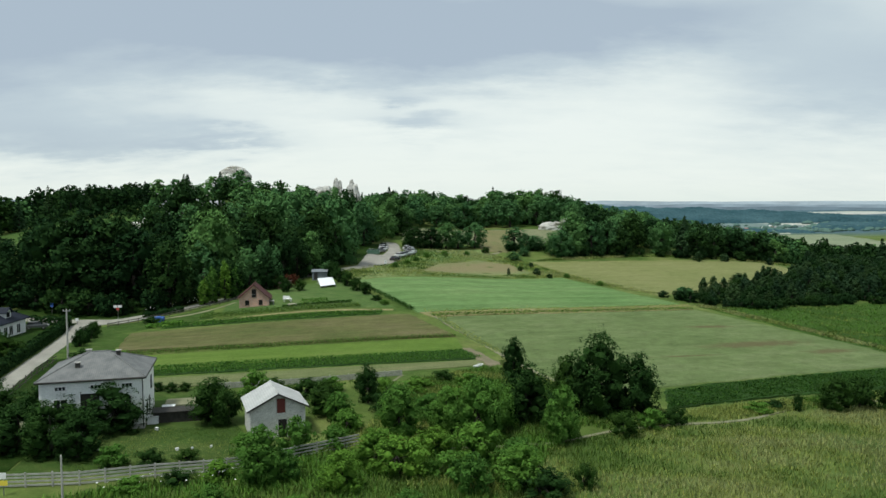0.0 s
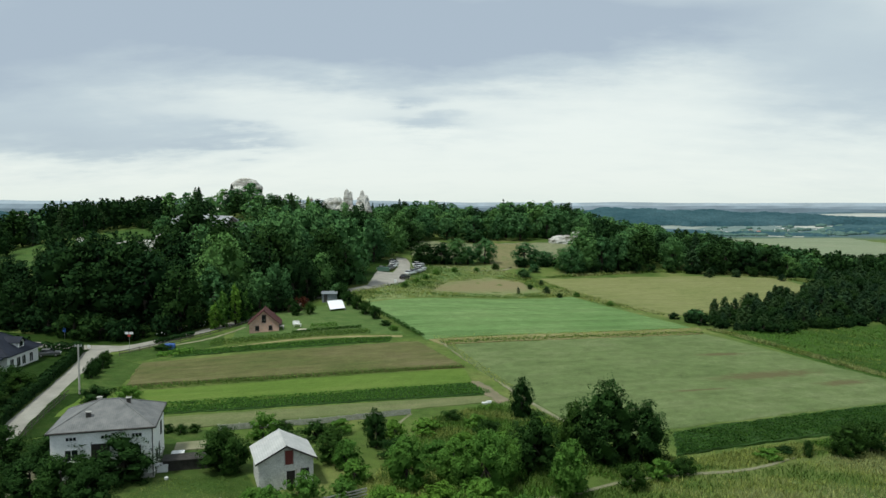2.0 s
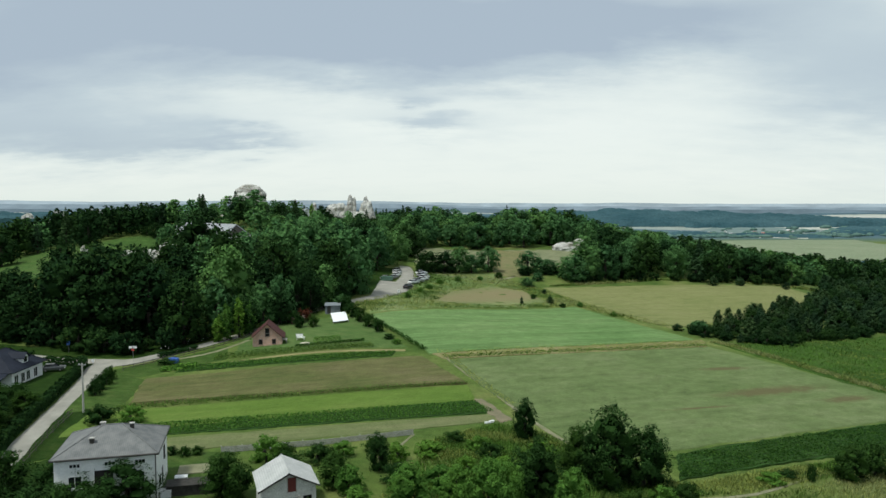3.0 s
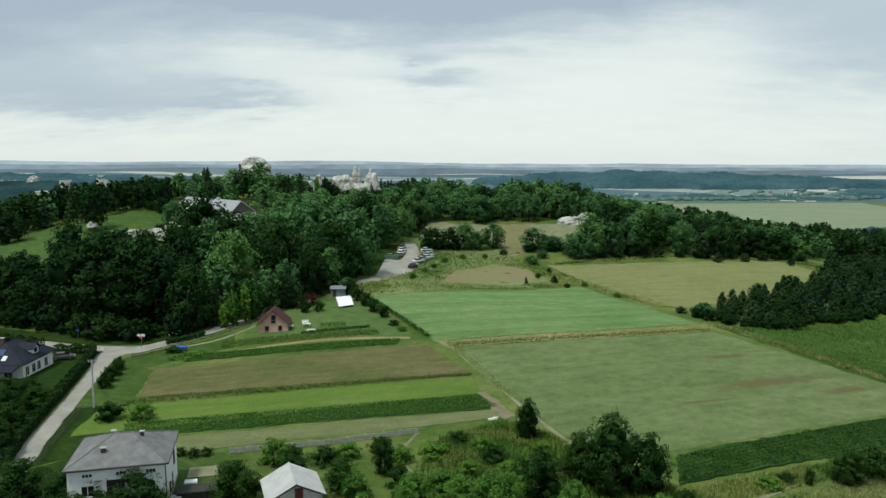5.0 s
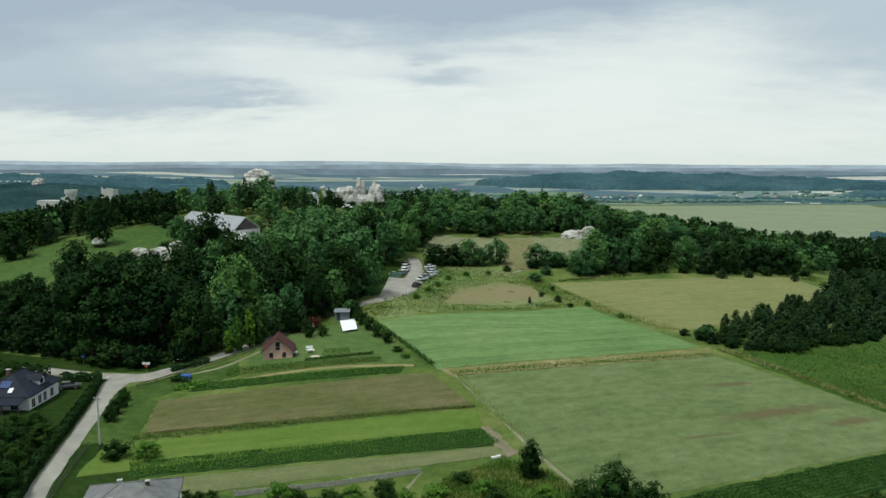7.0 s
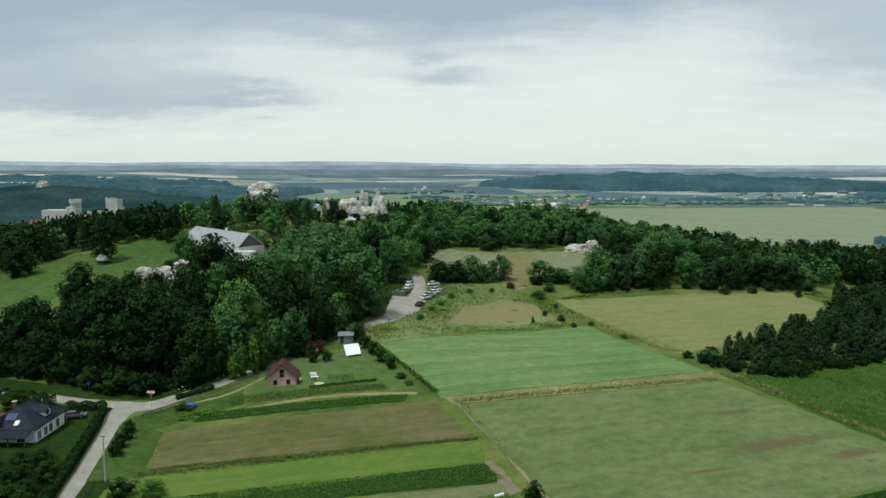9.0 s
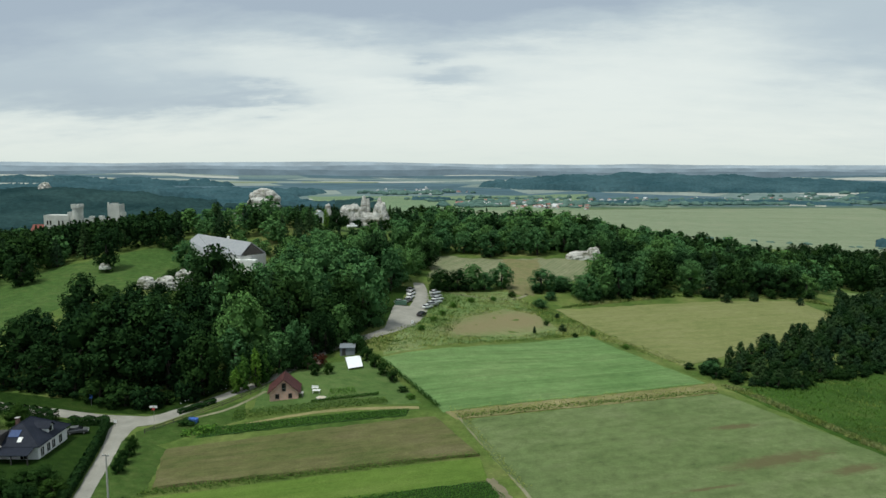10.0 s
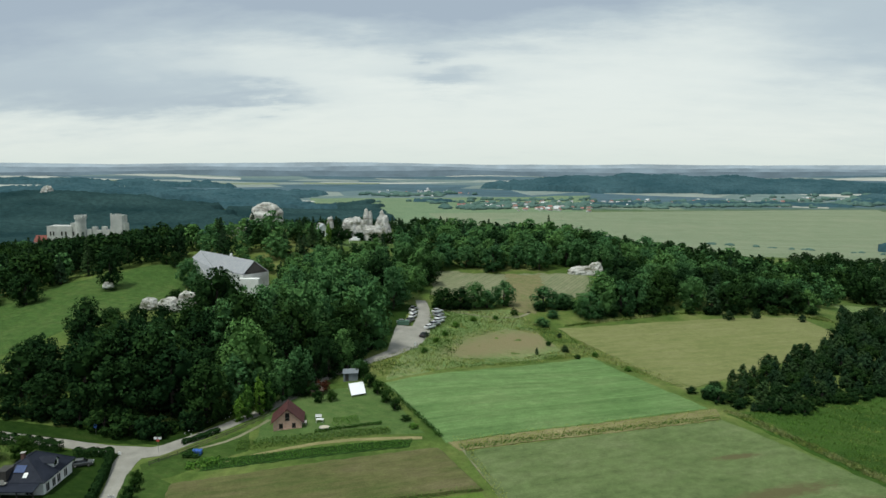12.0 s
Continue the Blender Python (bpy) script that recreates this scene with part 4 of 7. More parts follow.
def thicket_cap(x, y):
    """Knee-high scrub at the fields' corner, ever taller pines eastwards."""
    return 0.42 if x < 72 else 0.62 if x < 92 else 0.72 if x < 112 else 0.85


STONE_YARD = ((-114, 235), (-87, 235), (-86, 218), (-110, 218))
# the lighter share falls westwards, where shade is put into darker crowns
wood(WOOD_FRONT, 9.3, 1, (0.97, 0.03), (12.5, 20.5), (ROOF_YARD, STONE_YARD), front_cap, lambda x, y: 0.08 if x < -86 else 0.14 if x < -72 else 0.85 if y > 215 else 0.4)
wood(THICKET, 5.1, 2, (0.22, 0.02), (5.0, 8.8), (), thicket_cap, lambda x, y: 0.04, 1.05)
wood(WOOD_BACK, 9.6, 3, (0.92, 0.05), (11, 16), (), back_cap, lambda x, y: 0.85 if x < 60 else 0.75 if x < 95 else 0.4, 1.12)
wood(WOOD_TOP, 9.2, 4, (0.76, 0.24), (11, 16), (ROOF_YARD, TENT_YARD), top_cap, lambda x, y: 0.06 if x < -128 else 0.75, 1.1)
wood(WOOD_FAR, 9.5, 5, (0.5, 0.5), (11, 15), (TENT_YARD,), ridge_cap, lambda x, y: 0.3)
wood(WOOD_EAST, 8.2, 6, (0.8, 0.14), (10, 15), (), east_cap, lambda x, y: 0.12)
join_canopy("woodland_canopy", overflow["broadleaf"], LEAF, "dense dark green broadleaf canopy on the hill")
join_canopy("maple_canopy", overflow["light_toned"], LEAF_MID, "fresh green broadleaf canopy on the hill")
join_canopy("conifer_canopy", overflow["needle"], NEEDLE, "dark spruce and pine canopy on the hill")

# undergrowth closes the wood's edge along the lane and the fields
rnd = random.Random(31)
for line, gap, h in ((((-150, 163), (-97, 160.5), (-89, 157), (-77, 154.5), (-68, 156.8), (-62, 165), (-54, 177), (-47, 187), (-40, 198), (-34, 209), (-33.5, 222)), 4.6, 4.5), (((36, 264), (52, 270), (71, 277.5), (90, 283.5), (118, 294.5), (138, 303)), 5.5, 3.6), (((60, 197.5), (66, 189.5), (80, 187), (95, 198), (118, 211)), 4.5, 2.8)):
    for (x0, y0), (x1, y1) in zip(line, line[1:]):
        n = max(1, int(math.hypot(x1 - x0, y1 - y0) / gap))
        for k in range(n):
            u = (k + rnd.uniform(0.2, 0.8)) / n
            hh = h * rnd.uniform(0.6, 1.2)
            plant(EDGE[0], x0 + (x1 - x0) * u, y0 + (y1 - y0) * u + rnd.uniform(-0.6, 0.8), hh, hh * rnd.uniform(1.3, 1.7), rnd.uniform(0, 6.28), "edge_bush", "dense dark green bush at the wood's edge", "bush", "undergrowth at the wood's edge")

for x, y, h in ((-70, 366.5, 5.0), (-63.5, 368, 4.2), (-56, 368.5, 4.6), (-76, 366, 4.4), (-48.5, 368, 5.5), (-84, 352, 4.5), (-79, 341, 5.0)):
    plant(EDGE[0], x, y, h, h * 1.4, rnd.uniform(0, 6.28), "crag_bush", "dark green bush growing at the crags' foot", "bush", "bushes at the crags")

for x, y in scatter(((58, 199), (61, 190), (72, 186), (86, 188), (106, 203), (130, 213), (150, 222), (150, 236), (120, 240), (100, 230), (80, 212)), 5.0, 61):
    h = rnd.uniform(1.6, 2.9)
    plant(EDGE[0], x, y, h, h * rnd.uniform(1.5, 2.0), rnd.uniform(0, 6.28), "thicket_bush", "low dark green bush between the young pines", "bush", "undergrowth of the pine thicket")

# single trees and shrubs in the foreground: place, height, width, kind
SHRUB_LABEL = ("leafy green shrub in the overgrown garden", "bush", "shrubs of the gardens")
TREE_LABEL = ("leafy green tree in the overgrown orchard", "tree", "orchard trees")
rnd = random.Random(77)
for x, y, h, w, k in (
    (8.9, 104, 6.0, 4.0, 1), (8.6, 83.5, 6.6, 6.8, 0), (12, 76.3, 6.4, 5.6, 2), (18.0, 87.5, 9.8, 8.4, 1), (22.6, 88, 7.4, 7.0, 0), (14.6, 90, 6.5, 5, 1),
    (-10.9, 89.8, 4.8, 3.4, 0), (-6, 77.3, 6.0, 6.4, 3), (2.9, 76.6, 7.0, 7.4, 3), (-0.5, 79, 5.2, 6.0, 2), (-17.9, 63.9, 5.3, 6.4, 2), (5.0, 79.5, 5.6, 6, 3),
    (-27.8, 80.5, 5.2, 6.0, 0), (-46.2, 78.5, 4.6, 6.8, 0), (-38.1, 77.2, 5.4, 8.2, 1), (-40.6, 69.4, 5.4, 6.0, 0), (-37.6, 69.0, 4.6, 5.6, 1), (-44.5, 70.5, 4.6, 6.4, 0), (-49, 69, 4.6, 6, 1),
    (-42.6, 77, 4.6, 6.4, 1), (-15.5, 84.6, 4.2, 5.0, 1), (51.8, 95.4, 4.6, 5.4, 1), (-52.5, 64, 5.0, 6.6, 0), (-7.5, 68.4, 3.8, 6.4, 3), (6.3, 64, 4.0, 7, 2), (-10.1, 62.4, 3.8, 5.6, 2)):
    plant(NEAR[k], x, y, h, w * (0.84 if k > 1 else 1.0), rnd.uniform(0, 6.28), "orchard_tree", *TREE_LABEL)
for x, y, h, w, k in (
    (-5.2, 66.7, 3.2, 6.5, 1), (2.5, 70.4, 3.6, 6, 1), (-26.2, 80.5, 4, 4, 0), (-33.4, 67.2, 1.9, 3.4, 2), (-16.5, 71.6, 3.3, 4.6, 1), (-29.8, 67.6, 1.5, 3.0, 0), (-26.4, 68.4, 1.3, 2.6, 0),
    (-13.6, 83.1, 3, 4.2, 1), (19.5, 79.3, 2.8, 3.9, 0), (12.3, 64.2, 2.2, 2.6, 0), (56.5, 98, 4.2, 5.6, 0), (45.8, 93.4, 2.2, 1.5, 0), (60.5, 96.5, 3.6, 5.0, 0),
    (-16.1, 65, 2.6, 3.9, 1), (3.7, 94.3, 2.5, 4, 0), (-4.8, 96.3, 1.6, 4.7, 2), (23.5, 82.5, 2.2, 3.6, 2), (26, 84, 1.8, 3.2, 0), (40, 92, 1.2, 4, 2), (43, 94, 1.1, 3, 0)):
    plant(BUSH[k], x, y, h, w, rnd.uniform(0, 6.28), "shrub", *SHRUB_LABEL)
for x, y, h, w, k in (
    (-19.2, 92.3, 2.3, 4.5, 0), (63.4, 101.4, 2.8, 4.8, 0), (8.1, 62.6, 2.1, 6, 0), (1.5, 62.8, 3.1, 4.4, 1), (-39.4, 93.2, 1.2, 1.8, 0), (-37.5, 92.8, 1.3, 2.0, 0),
    (-35.9, 93.5, 1.2, 1.8, 0), (-26.1, 91.7, 3.2, 4.5, 1), (-22.5, 88, 2.8, 4.0, 0), (-8.5, 86, 2.5, 4, 0), (-3, 86, 2.2, 4.2, 2), (0.5, 90, 2.0, 3.6, 1), (14, 92, 2.6, 4, 0),
    (-12, 78, 2.4, 4, 2), (-21, 70.5, 2.2, 3.4, 1), (27, 84.5, 2.0, 3.2, 0), (5.5, 88, 2.8, 4.4, 1), (-1.5, 83, 2.2, 4.6, 2), (-12.5, 73.5, 2.0, 3.6, 2), (-2.2, 72.5, 2.4, 4.4, 1),
    (6.4, 70, 2.2, 4.2, 2), (-7, 83, 2.4, 4.0, 2), (-22, 64.4, 1.6, 3.2, 2), (-25.4, 63, 1.3, 3.0, 0), (-29, 61.4, 1.2, 3.2, 2), (-21, 58.5, 1.6, 3.4, 1), (-13, 56.5, 1.7, 3.4, 1), (-4, 57.8, 1.8, 3.8, 1), (-0.5, 66.5, 2.0, 4.2, 2),
    (-20.5, 84.2, 2.0, 3.6, 2), (-23.8, 92.6, 2.2, 3.4, 0), (-16.5, 95, 1.8, 3.6, 2), (-12.2, 97, 2.0, 3.8, 0), (-9, 93.4, 2.2, 3.6, 2), (2.2, 99, 1.8, 3.8, 2), (-1.4, 101.5, 1.6, 3.6, 0), (10.5, 97.5, 2.0, 3.4, 2)):
    plant(BUSH[k], x, y, h, w, rnd.uniform(0, 6.28), "shrub", *SHRUB_LABEL)
for x, y, h, w, k in ((-12, 232, 1.6, 2.6, 2), (-14.5, 224, 1.4, 2.4, 1), (-9, 243, 1.8, 3.0, 2), (-3, 252, 1.6, 2.8, 1), (5, 256, 1.4, 2.6, 2), (-17, 211, 1.6, 2.4, 1), (22, 233, 1.6, 2.2, 0), (30, 222, 1.5, 2.2, 0), (36, 226, 1.4, 2.4, 2), (12, 262, 2.2, 3.4, 0), (44, 214, 1.4, 2.2, 2)):
    plant(BUSH[k], x, y, h, w, rnd.uniform(0, 6.28), "slope_bush", "low green bush on the rough slope", "bush", "bushes on the rough slope")
# hedges and bushes round the gardens and along the lane
for x, y, h, w, k in (
    (-26.1, 176.2, 3.4, 3.6, 0), (-23.3, 171.3, 3.2, 3.4, 2), (-20.5, 167.6, 2.9, 3.2, 0), (-28.9, 180.7, 3.6, 4, 2), (-31.5, 187.2, 4.2, 4.4, 0), (-40.2, 171.6, 3, 3, 0),
    (-36.9, 171.8, 2.8, 2.8, 2), (-42.5, 175.5, 3.2, 4, 1), (-17.5, 162.5, 1.2, 3, 1), (-15.2, 159, 1.1, 2.6, 1), (-55.5, 105.4, 2.6, 5, 0), (-50.8, 105.8, 2.4, 4.4, 1),
    (-67.4, 132.2, 2.6, 2.6, 0), (-66.0, 128.4, 2.8, 2.6, 0), (-65.3, 124.6, 2.8, 2.8, 0), (-64.2, 120.6, 2.9, 2.8, 0), (-61.5, 145, 1.2, 5, 1)):
    plant(BUSH[0 if x < -60 or y > 160 else k], x, y, h, w, rnd.uniform(0, 6.28), "hedge_bush", "dense green garden bush at a plot's edge", "bush", "bushes along the plots")
for x, y, h, w, k in (
    (-14.1, 264.2, 7.5, 8.5, 1), (-8, 266, 8, 7.5, 0), (-2.6, 268, 9.5, 8.5, 4), (2, 269.5, 6.5, 7, 2), (8.3, 272.4, 9.5, 8, 3), (23.4, 271.6, 8.5, 8.5, 0), (28, 274, 6, 6, 3),
    (32, 275.9, 5.2, 6.5, 1), (21.5, 252.8, 3, 4.5, 2), (26, 262, 3, 4, 4), (-68, 340, 9, 7, 0)):
    plant(MID_LIGHT[k] if x > -5 else MID[k], x, y, h, w * 1.25, rnd.uniform(0, 6.28), "field_tree", "rounded green tree standing on the field's edge", "tree", "trees at the upper fields")
for x, y, h in ((-16, 262.5, 3.2), (-11, 263.6, 3.4), (-5.5, 265.4, 2.8), (22, 269.8, 3.0), (30.5, 273, 3.0), (35, 274.5, 3.0)):
    plant(EDGE[0], x, y, h, h * 1.7, rnd.uniform(0, 6.28), "field_bush", "dense dark green bush below the tilled field", "bush", "bushes at the upper fields")
for x, y, h, w, k in (
    (94.7, 278.2, 3.6, 4.4, 0), (107.1, 284, 3.4, 4, 1), (125.6, 285.6, 3, 3.6, 2), (90, 284, 9, 7.5, 2), (17.4, 222.8, 2.2, 1.2, 0), (26.8, 228.3, 2.2, 3, 1), (26.5, 242.5, 1.6, 2, 2)):
    plant(PINE[k], x, y, h, w, rnd.uniform(0, 6.28), "lone_pine", "small dark pine standing alone by the field", "tree", "lone pines")
for x, y, h, w, k in ((-140, 262, 16, 11, 2), (-166, 251, 11, 12, 1), (-131, 291, 4, 5, 0), (-126, 288, 6, 6.5, 2), (-112, 268, 11, 9.5, 4), (-106, 262, 8, 8, 1), (-92, 252, 10, 8, 3), (-100, 250, 5, 6, 0)):
    plant((MID_LIGHT if x in (-112, -106) else MID)[k], x, y, h, w, rnd.uniform(0, 6.28), "pasture_tree", "leafy tree standing in the hill pasture", "tree", "trees in the pasture")
for x, y, h, w, k in (
    (-52.5, 169, 9, 6.5, 0), (-49.8, 173.5, 10.5, 7, 2), (-46.2, 176, 8, 6.5, 1), (-46.8, 179.5, 11.5, 7.5, 3), (-43.6, 183.5, 12, 7.5, 4), (-41, 187.5, 11, 7, 0), (-38.2, 191.5, 11.5, 7.5, 2), (-34.8, 193.6, 7.5, 6, 1), (-33.0, 189.2, 4.2, 4.6, 3)):
    plant((MID_LIGHT if k in (2, 3) else MID)[k], x, y, h, w, rnd.uniform(0, 6.28), "roadside_tree", "leafy green tree between the lawn and the climbing road", "tree", "trees by the climbing road")
for x, y, h, w, k in ((40, 264.5, 10, 9.5, 1), (46, 270, 13, 11, 3), (53, 274.5, 12, 11, 0), (37.5, 268.5, 8, 8, 2), (60, 278, 12.5, 11, 4)):
    plant(MID_LIGHT[k], x, y, h, w, rnd.uniform(0, 6.28), "field_tree", "rounded green tree standing on the field's edge", "tree", "trees at the upper fields")
for x, y, h, w in ((-40.4, 177.3, 3.2, 4.2), (-44.6, 178.6, 2.6, 3.4)):
    plant(COPPER, x, y, h, w, rnd.uniform(0, 6.28), "copper_bush", "copper-red leaved garden bush by the shelter", "bush", "bushes along the plots")
for x, y, h in ((-55.4, 163.6, 8.5), (-53.2, 165.8, 9.2), (-57.0, 162.4, 6), (-51.4, 167.8, 7.5), (-72.4, 336, 9.5)):
    plant(POPLAR[0], x, y, h, 3.0, rnd.uniform(0, 6.28), "young_poplar", "slender bright green young tree by the lane", "tree", "young trees by the lane")
for x, y, h, w, k in (
    (-97, 142, 5, 6, 1), (-95, 118, 5, 7, 0), (-84, 113, 4.5, 7, 1), (-76, 112, 4, 6, 0), (-72, 104, 5, 7, 1), (-68, 96, 5.5, 7.5, 0), (-64, 84, 5, 7, 1), (-60, 74, 5, 7, 0),
    (-78, 98, 6, 8, 1), (-88, 100, 6, 8, 0), (-72, 86, 6, 8, 1), (-70, 76, 5.5, 8, 0), (-51, 62, 4.5, 6, 1), (-100, 128, 6, 7, 0), (-104, 140, 6, 7, 1), (-53, 79, 5, 6.5, 0), (-52, 73, 5, 6, 1), (-65, 91, 5.5, 7, 0), (-61, 81, 5.5, 7, 1), (-57, 70, 5, 7, 0), (-70, 110, 3.4, 5, 0), (-75, 116, 3.2, 5, 1), (-78, 108, 4, 6, 0), (-83, 106, 5, 7, 1)):
    plant(NEAR[k], x, y, h, w, rnd.uniform(0, 6.28), "village_tree", "dark leafy tree in a village garden", "tree", "village garden trees")


# ---- buildings ----
def frame_at(x, y, z, degrees):
    return Matrix.Translation((x, y, z)) @ Matrix.Rotation(radians(degrees), 4, "Z")


def opening(root, m, w, h, frame_mat, pane_mat, name="window", mullions=1, depth=0.10, sill=True, label=""):
    """A window in a wall's plane: frame bars round recessed panes. m: its lower middle, x along the wall, -y outwards."""
    f = 0.06
    win = share(name, boxes_mesh(name + "_frame", [(-w / 2, -0.07, 0, -w / 2 + f, depth, h), (w / 2 - f, -0.07, 0, w / 2, depth, h), (-w / 2 + f, -0.07, 0, w / 2 - f, depth, f), (-w / 2 + f, -0.07, h - f, w / 2 - f, depth, h)]
                                 + [(-w / 2 + w * k / (mullions + 1) - f / 2, -0.06, f, -w / 2 + w * k / (mullions + 1) + f / 2, depth, h - f) for k in range(1, mullions + 1)], frame_mat), root, m, label)
    wide = (w - 2 * f - mullions * f) / (mullions + 1)
    for k in range(mullions + 1):
        x0 = -w / 2 + f + k * (wide + f)
        share("pane", boxes_mesh("pane", [(x0, -0.02, f, x0 + wide, 0.05, h - f)], pane_mat), win)
    if sill:
        share("sill", boxes_mesh("sill", [(-w / 2 - 0.06, -0.12, -0.06, w / 2 + 0.06, 0.0, 0.0)], frame_mat), win)
    return win


def boxes_mesh(name, rows, mat):
    bm = boxes(*rows)
    me = bpy.data.meshes.new(name)
    bm.to_mesh(me), bm.free()
    me.materials.append(mat)
    return me


def gable_walls(bm, w, d, eave, apex, t=0.3, base=-0.8):
    """Closed walls of a gabled house, gables at front (y = 0) and back; solid inside."""
    vs = []
    for y in (0, d):
        vs.append([bm.verts.new(p) for p in ((0, y, base), (w, y, base), (w, y, eave), (w / 2, y, apex), (0, y, eave))])
    bm.faces.new(vs[0]), bm.faces.new(vs[1][::-1])
    for i in range(5):
        j = (i + 1) % 5
        bm.faces.new((vs[0][i], vs[1][i], vs[1][j], vs[0][j]))
    return bm


def white_house():
    """Two-storey white rendered house under a hipped roof of grey corrugated sheets."""
    root = thing("white_house", "white rendered two-storey house with grey hipped corrugated roof", "house", frame_at(-45.05, 75.25, -0.25, 16))
    w, d, e, r = 10.6, 9.5, 5.75, 7.95
    part("wall", boxes((0, 0, -0.8, w, d, e)), WHITE_WALL, root)
    part("plinth", boxes((-0.04, -0.04, -0.9, w + 0.04, d + 0.04, 0.35)), CONCRETE, root, "grey concrete plinth")
    roof_m = corrugated("grey_corrugated_sheet", (0.105, 0.11, 0.112), (0.20, 0.20, 0.197), 0.22, radians(-16))
    o, cx0, cx1, cy = 0.35, w / 2 - 1.0, w / 2 + 1.0, d / 2
    c = ((-o, -o, e), (w + o, -o, e), (w + o, d + o, e), (-o, d + o, e))
    a, b = (cx0, cy, r), (cx1, cy, r)
    for pts in ((c[0], c[1], b, a), (c[1], c[2], b), (c[2], c[3], a, b), (c[3], c[0], a)):
        part("roof", slab(bmesh.new(), pts, 0.08), roof_m, root)
    for p, q in ((c[0], a), (c[1], b), (c[2], b), (c[3], a), (a, b)):
        part("ridge_cap", tube(bmesh.new(), p, q, 0.09, 0.09, 6), roof_m, root)
    part("fascia", boxes((-o, -o - 0.03, e - 0.2, w + o, -o, e + 0.02), (w + o, -o, e - 0.2, w + o + 0.03, d + o, e + 0.02), (-o - 0.03, -o, e - 0.2, -o, d + o, e + 0.02)), FRAME_DARK, root, "dark eaves board")
    for x, y, z0, s, m in ((3.55, 2.0, 5.9, 0.24, FRAME_DARK), (4.1, 5.3, 6.7, 0.24, CONCRETE), (7.4, 4.6, 6.6, 0.22, FRAME_DARK)):
        ch = part("chimney", boxes((x - s, y - s * 0.7, z0, x + s, y + s * 0.7, z0 + 1.35)), m, root)
        part("cap", boxes((x - s - 0.08, y - s * 0.7 - 0.08, z0 + 1.35, x + s + 0.08, y + s * 0.7 + 0.08, z0 + 1.45)), CONCRETE, ch)
    for u in (0.2, 0.54, 0.84):
        opening(root, pose(w * u, 0, 4.62), 1.15, 0.5, FRAME_WHITE, DARK_GLASS, "attic_window", 2, sill=False)
    opening(root, pose(w * 0.2, 0, 2.35), 1.4, 1.35, FRAME_WHITE, DARK_GLASS, "window", 1)
    opening(root, pose(w * 0.82, 0, 2.35), 1.4, 1.35, FRAME_WHITE, DARK_GLASS, "window", 1)
    part("loggia", boxes((w * 0.39, -0.06, 1.2, w * 0.57, 0.02, 4.15)), SHADE_PLATE, root, "flat near-black panel standing for the shaded loggia")
    part("side_door", boxes((w - 0.02, 4.4, 0.3, w + 0.04, 5.3, 2.35)), FRAME_DARK, root)
    part("balcony_rail", boxes((w * 0.39, -0.12, 1.2, w * 0.57, -0.06, 2.1)), FRAME_DARK, root)
    opening(root, pose(w, 6.6, 2.9, 0, 0, 90), 1.0, 1.5, FRAME_DARK, DARK_GLASS, "window", 1)
    opening(root, pose(w, 2.6, 1.0, 0, 0, 90), 1.0, 1.1, FRAME_DARK, DARK_GLASS, "window", 1)
    part("downpipe", tube(bmesh.new(), (w - 0.05, -0.08, 0), (w - 0.05, -0.08, e - 0.1), 0.06, 0.06, 6), FRAME_DARK, root)
    part("gutter", tube(bmesh.new(), (-o, -o - 0.08, e - 0.05), (w + o, -o - 0.08, e - 0.05), 0.07, 0.07, 6), FRAME_DARK, root)


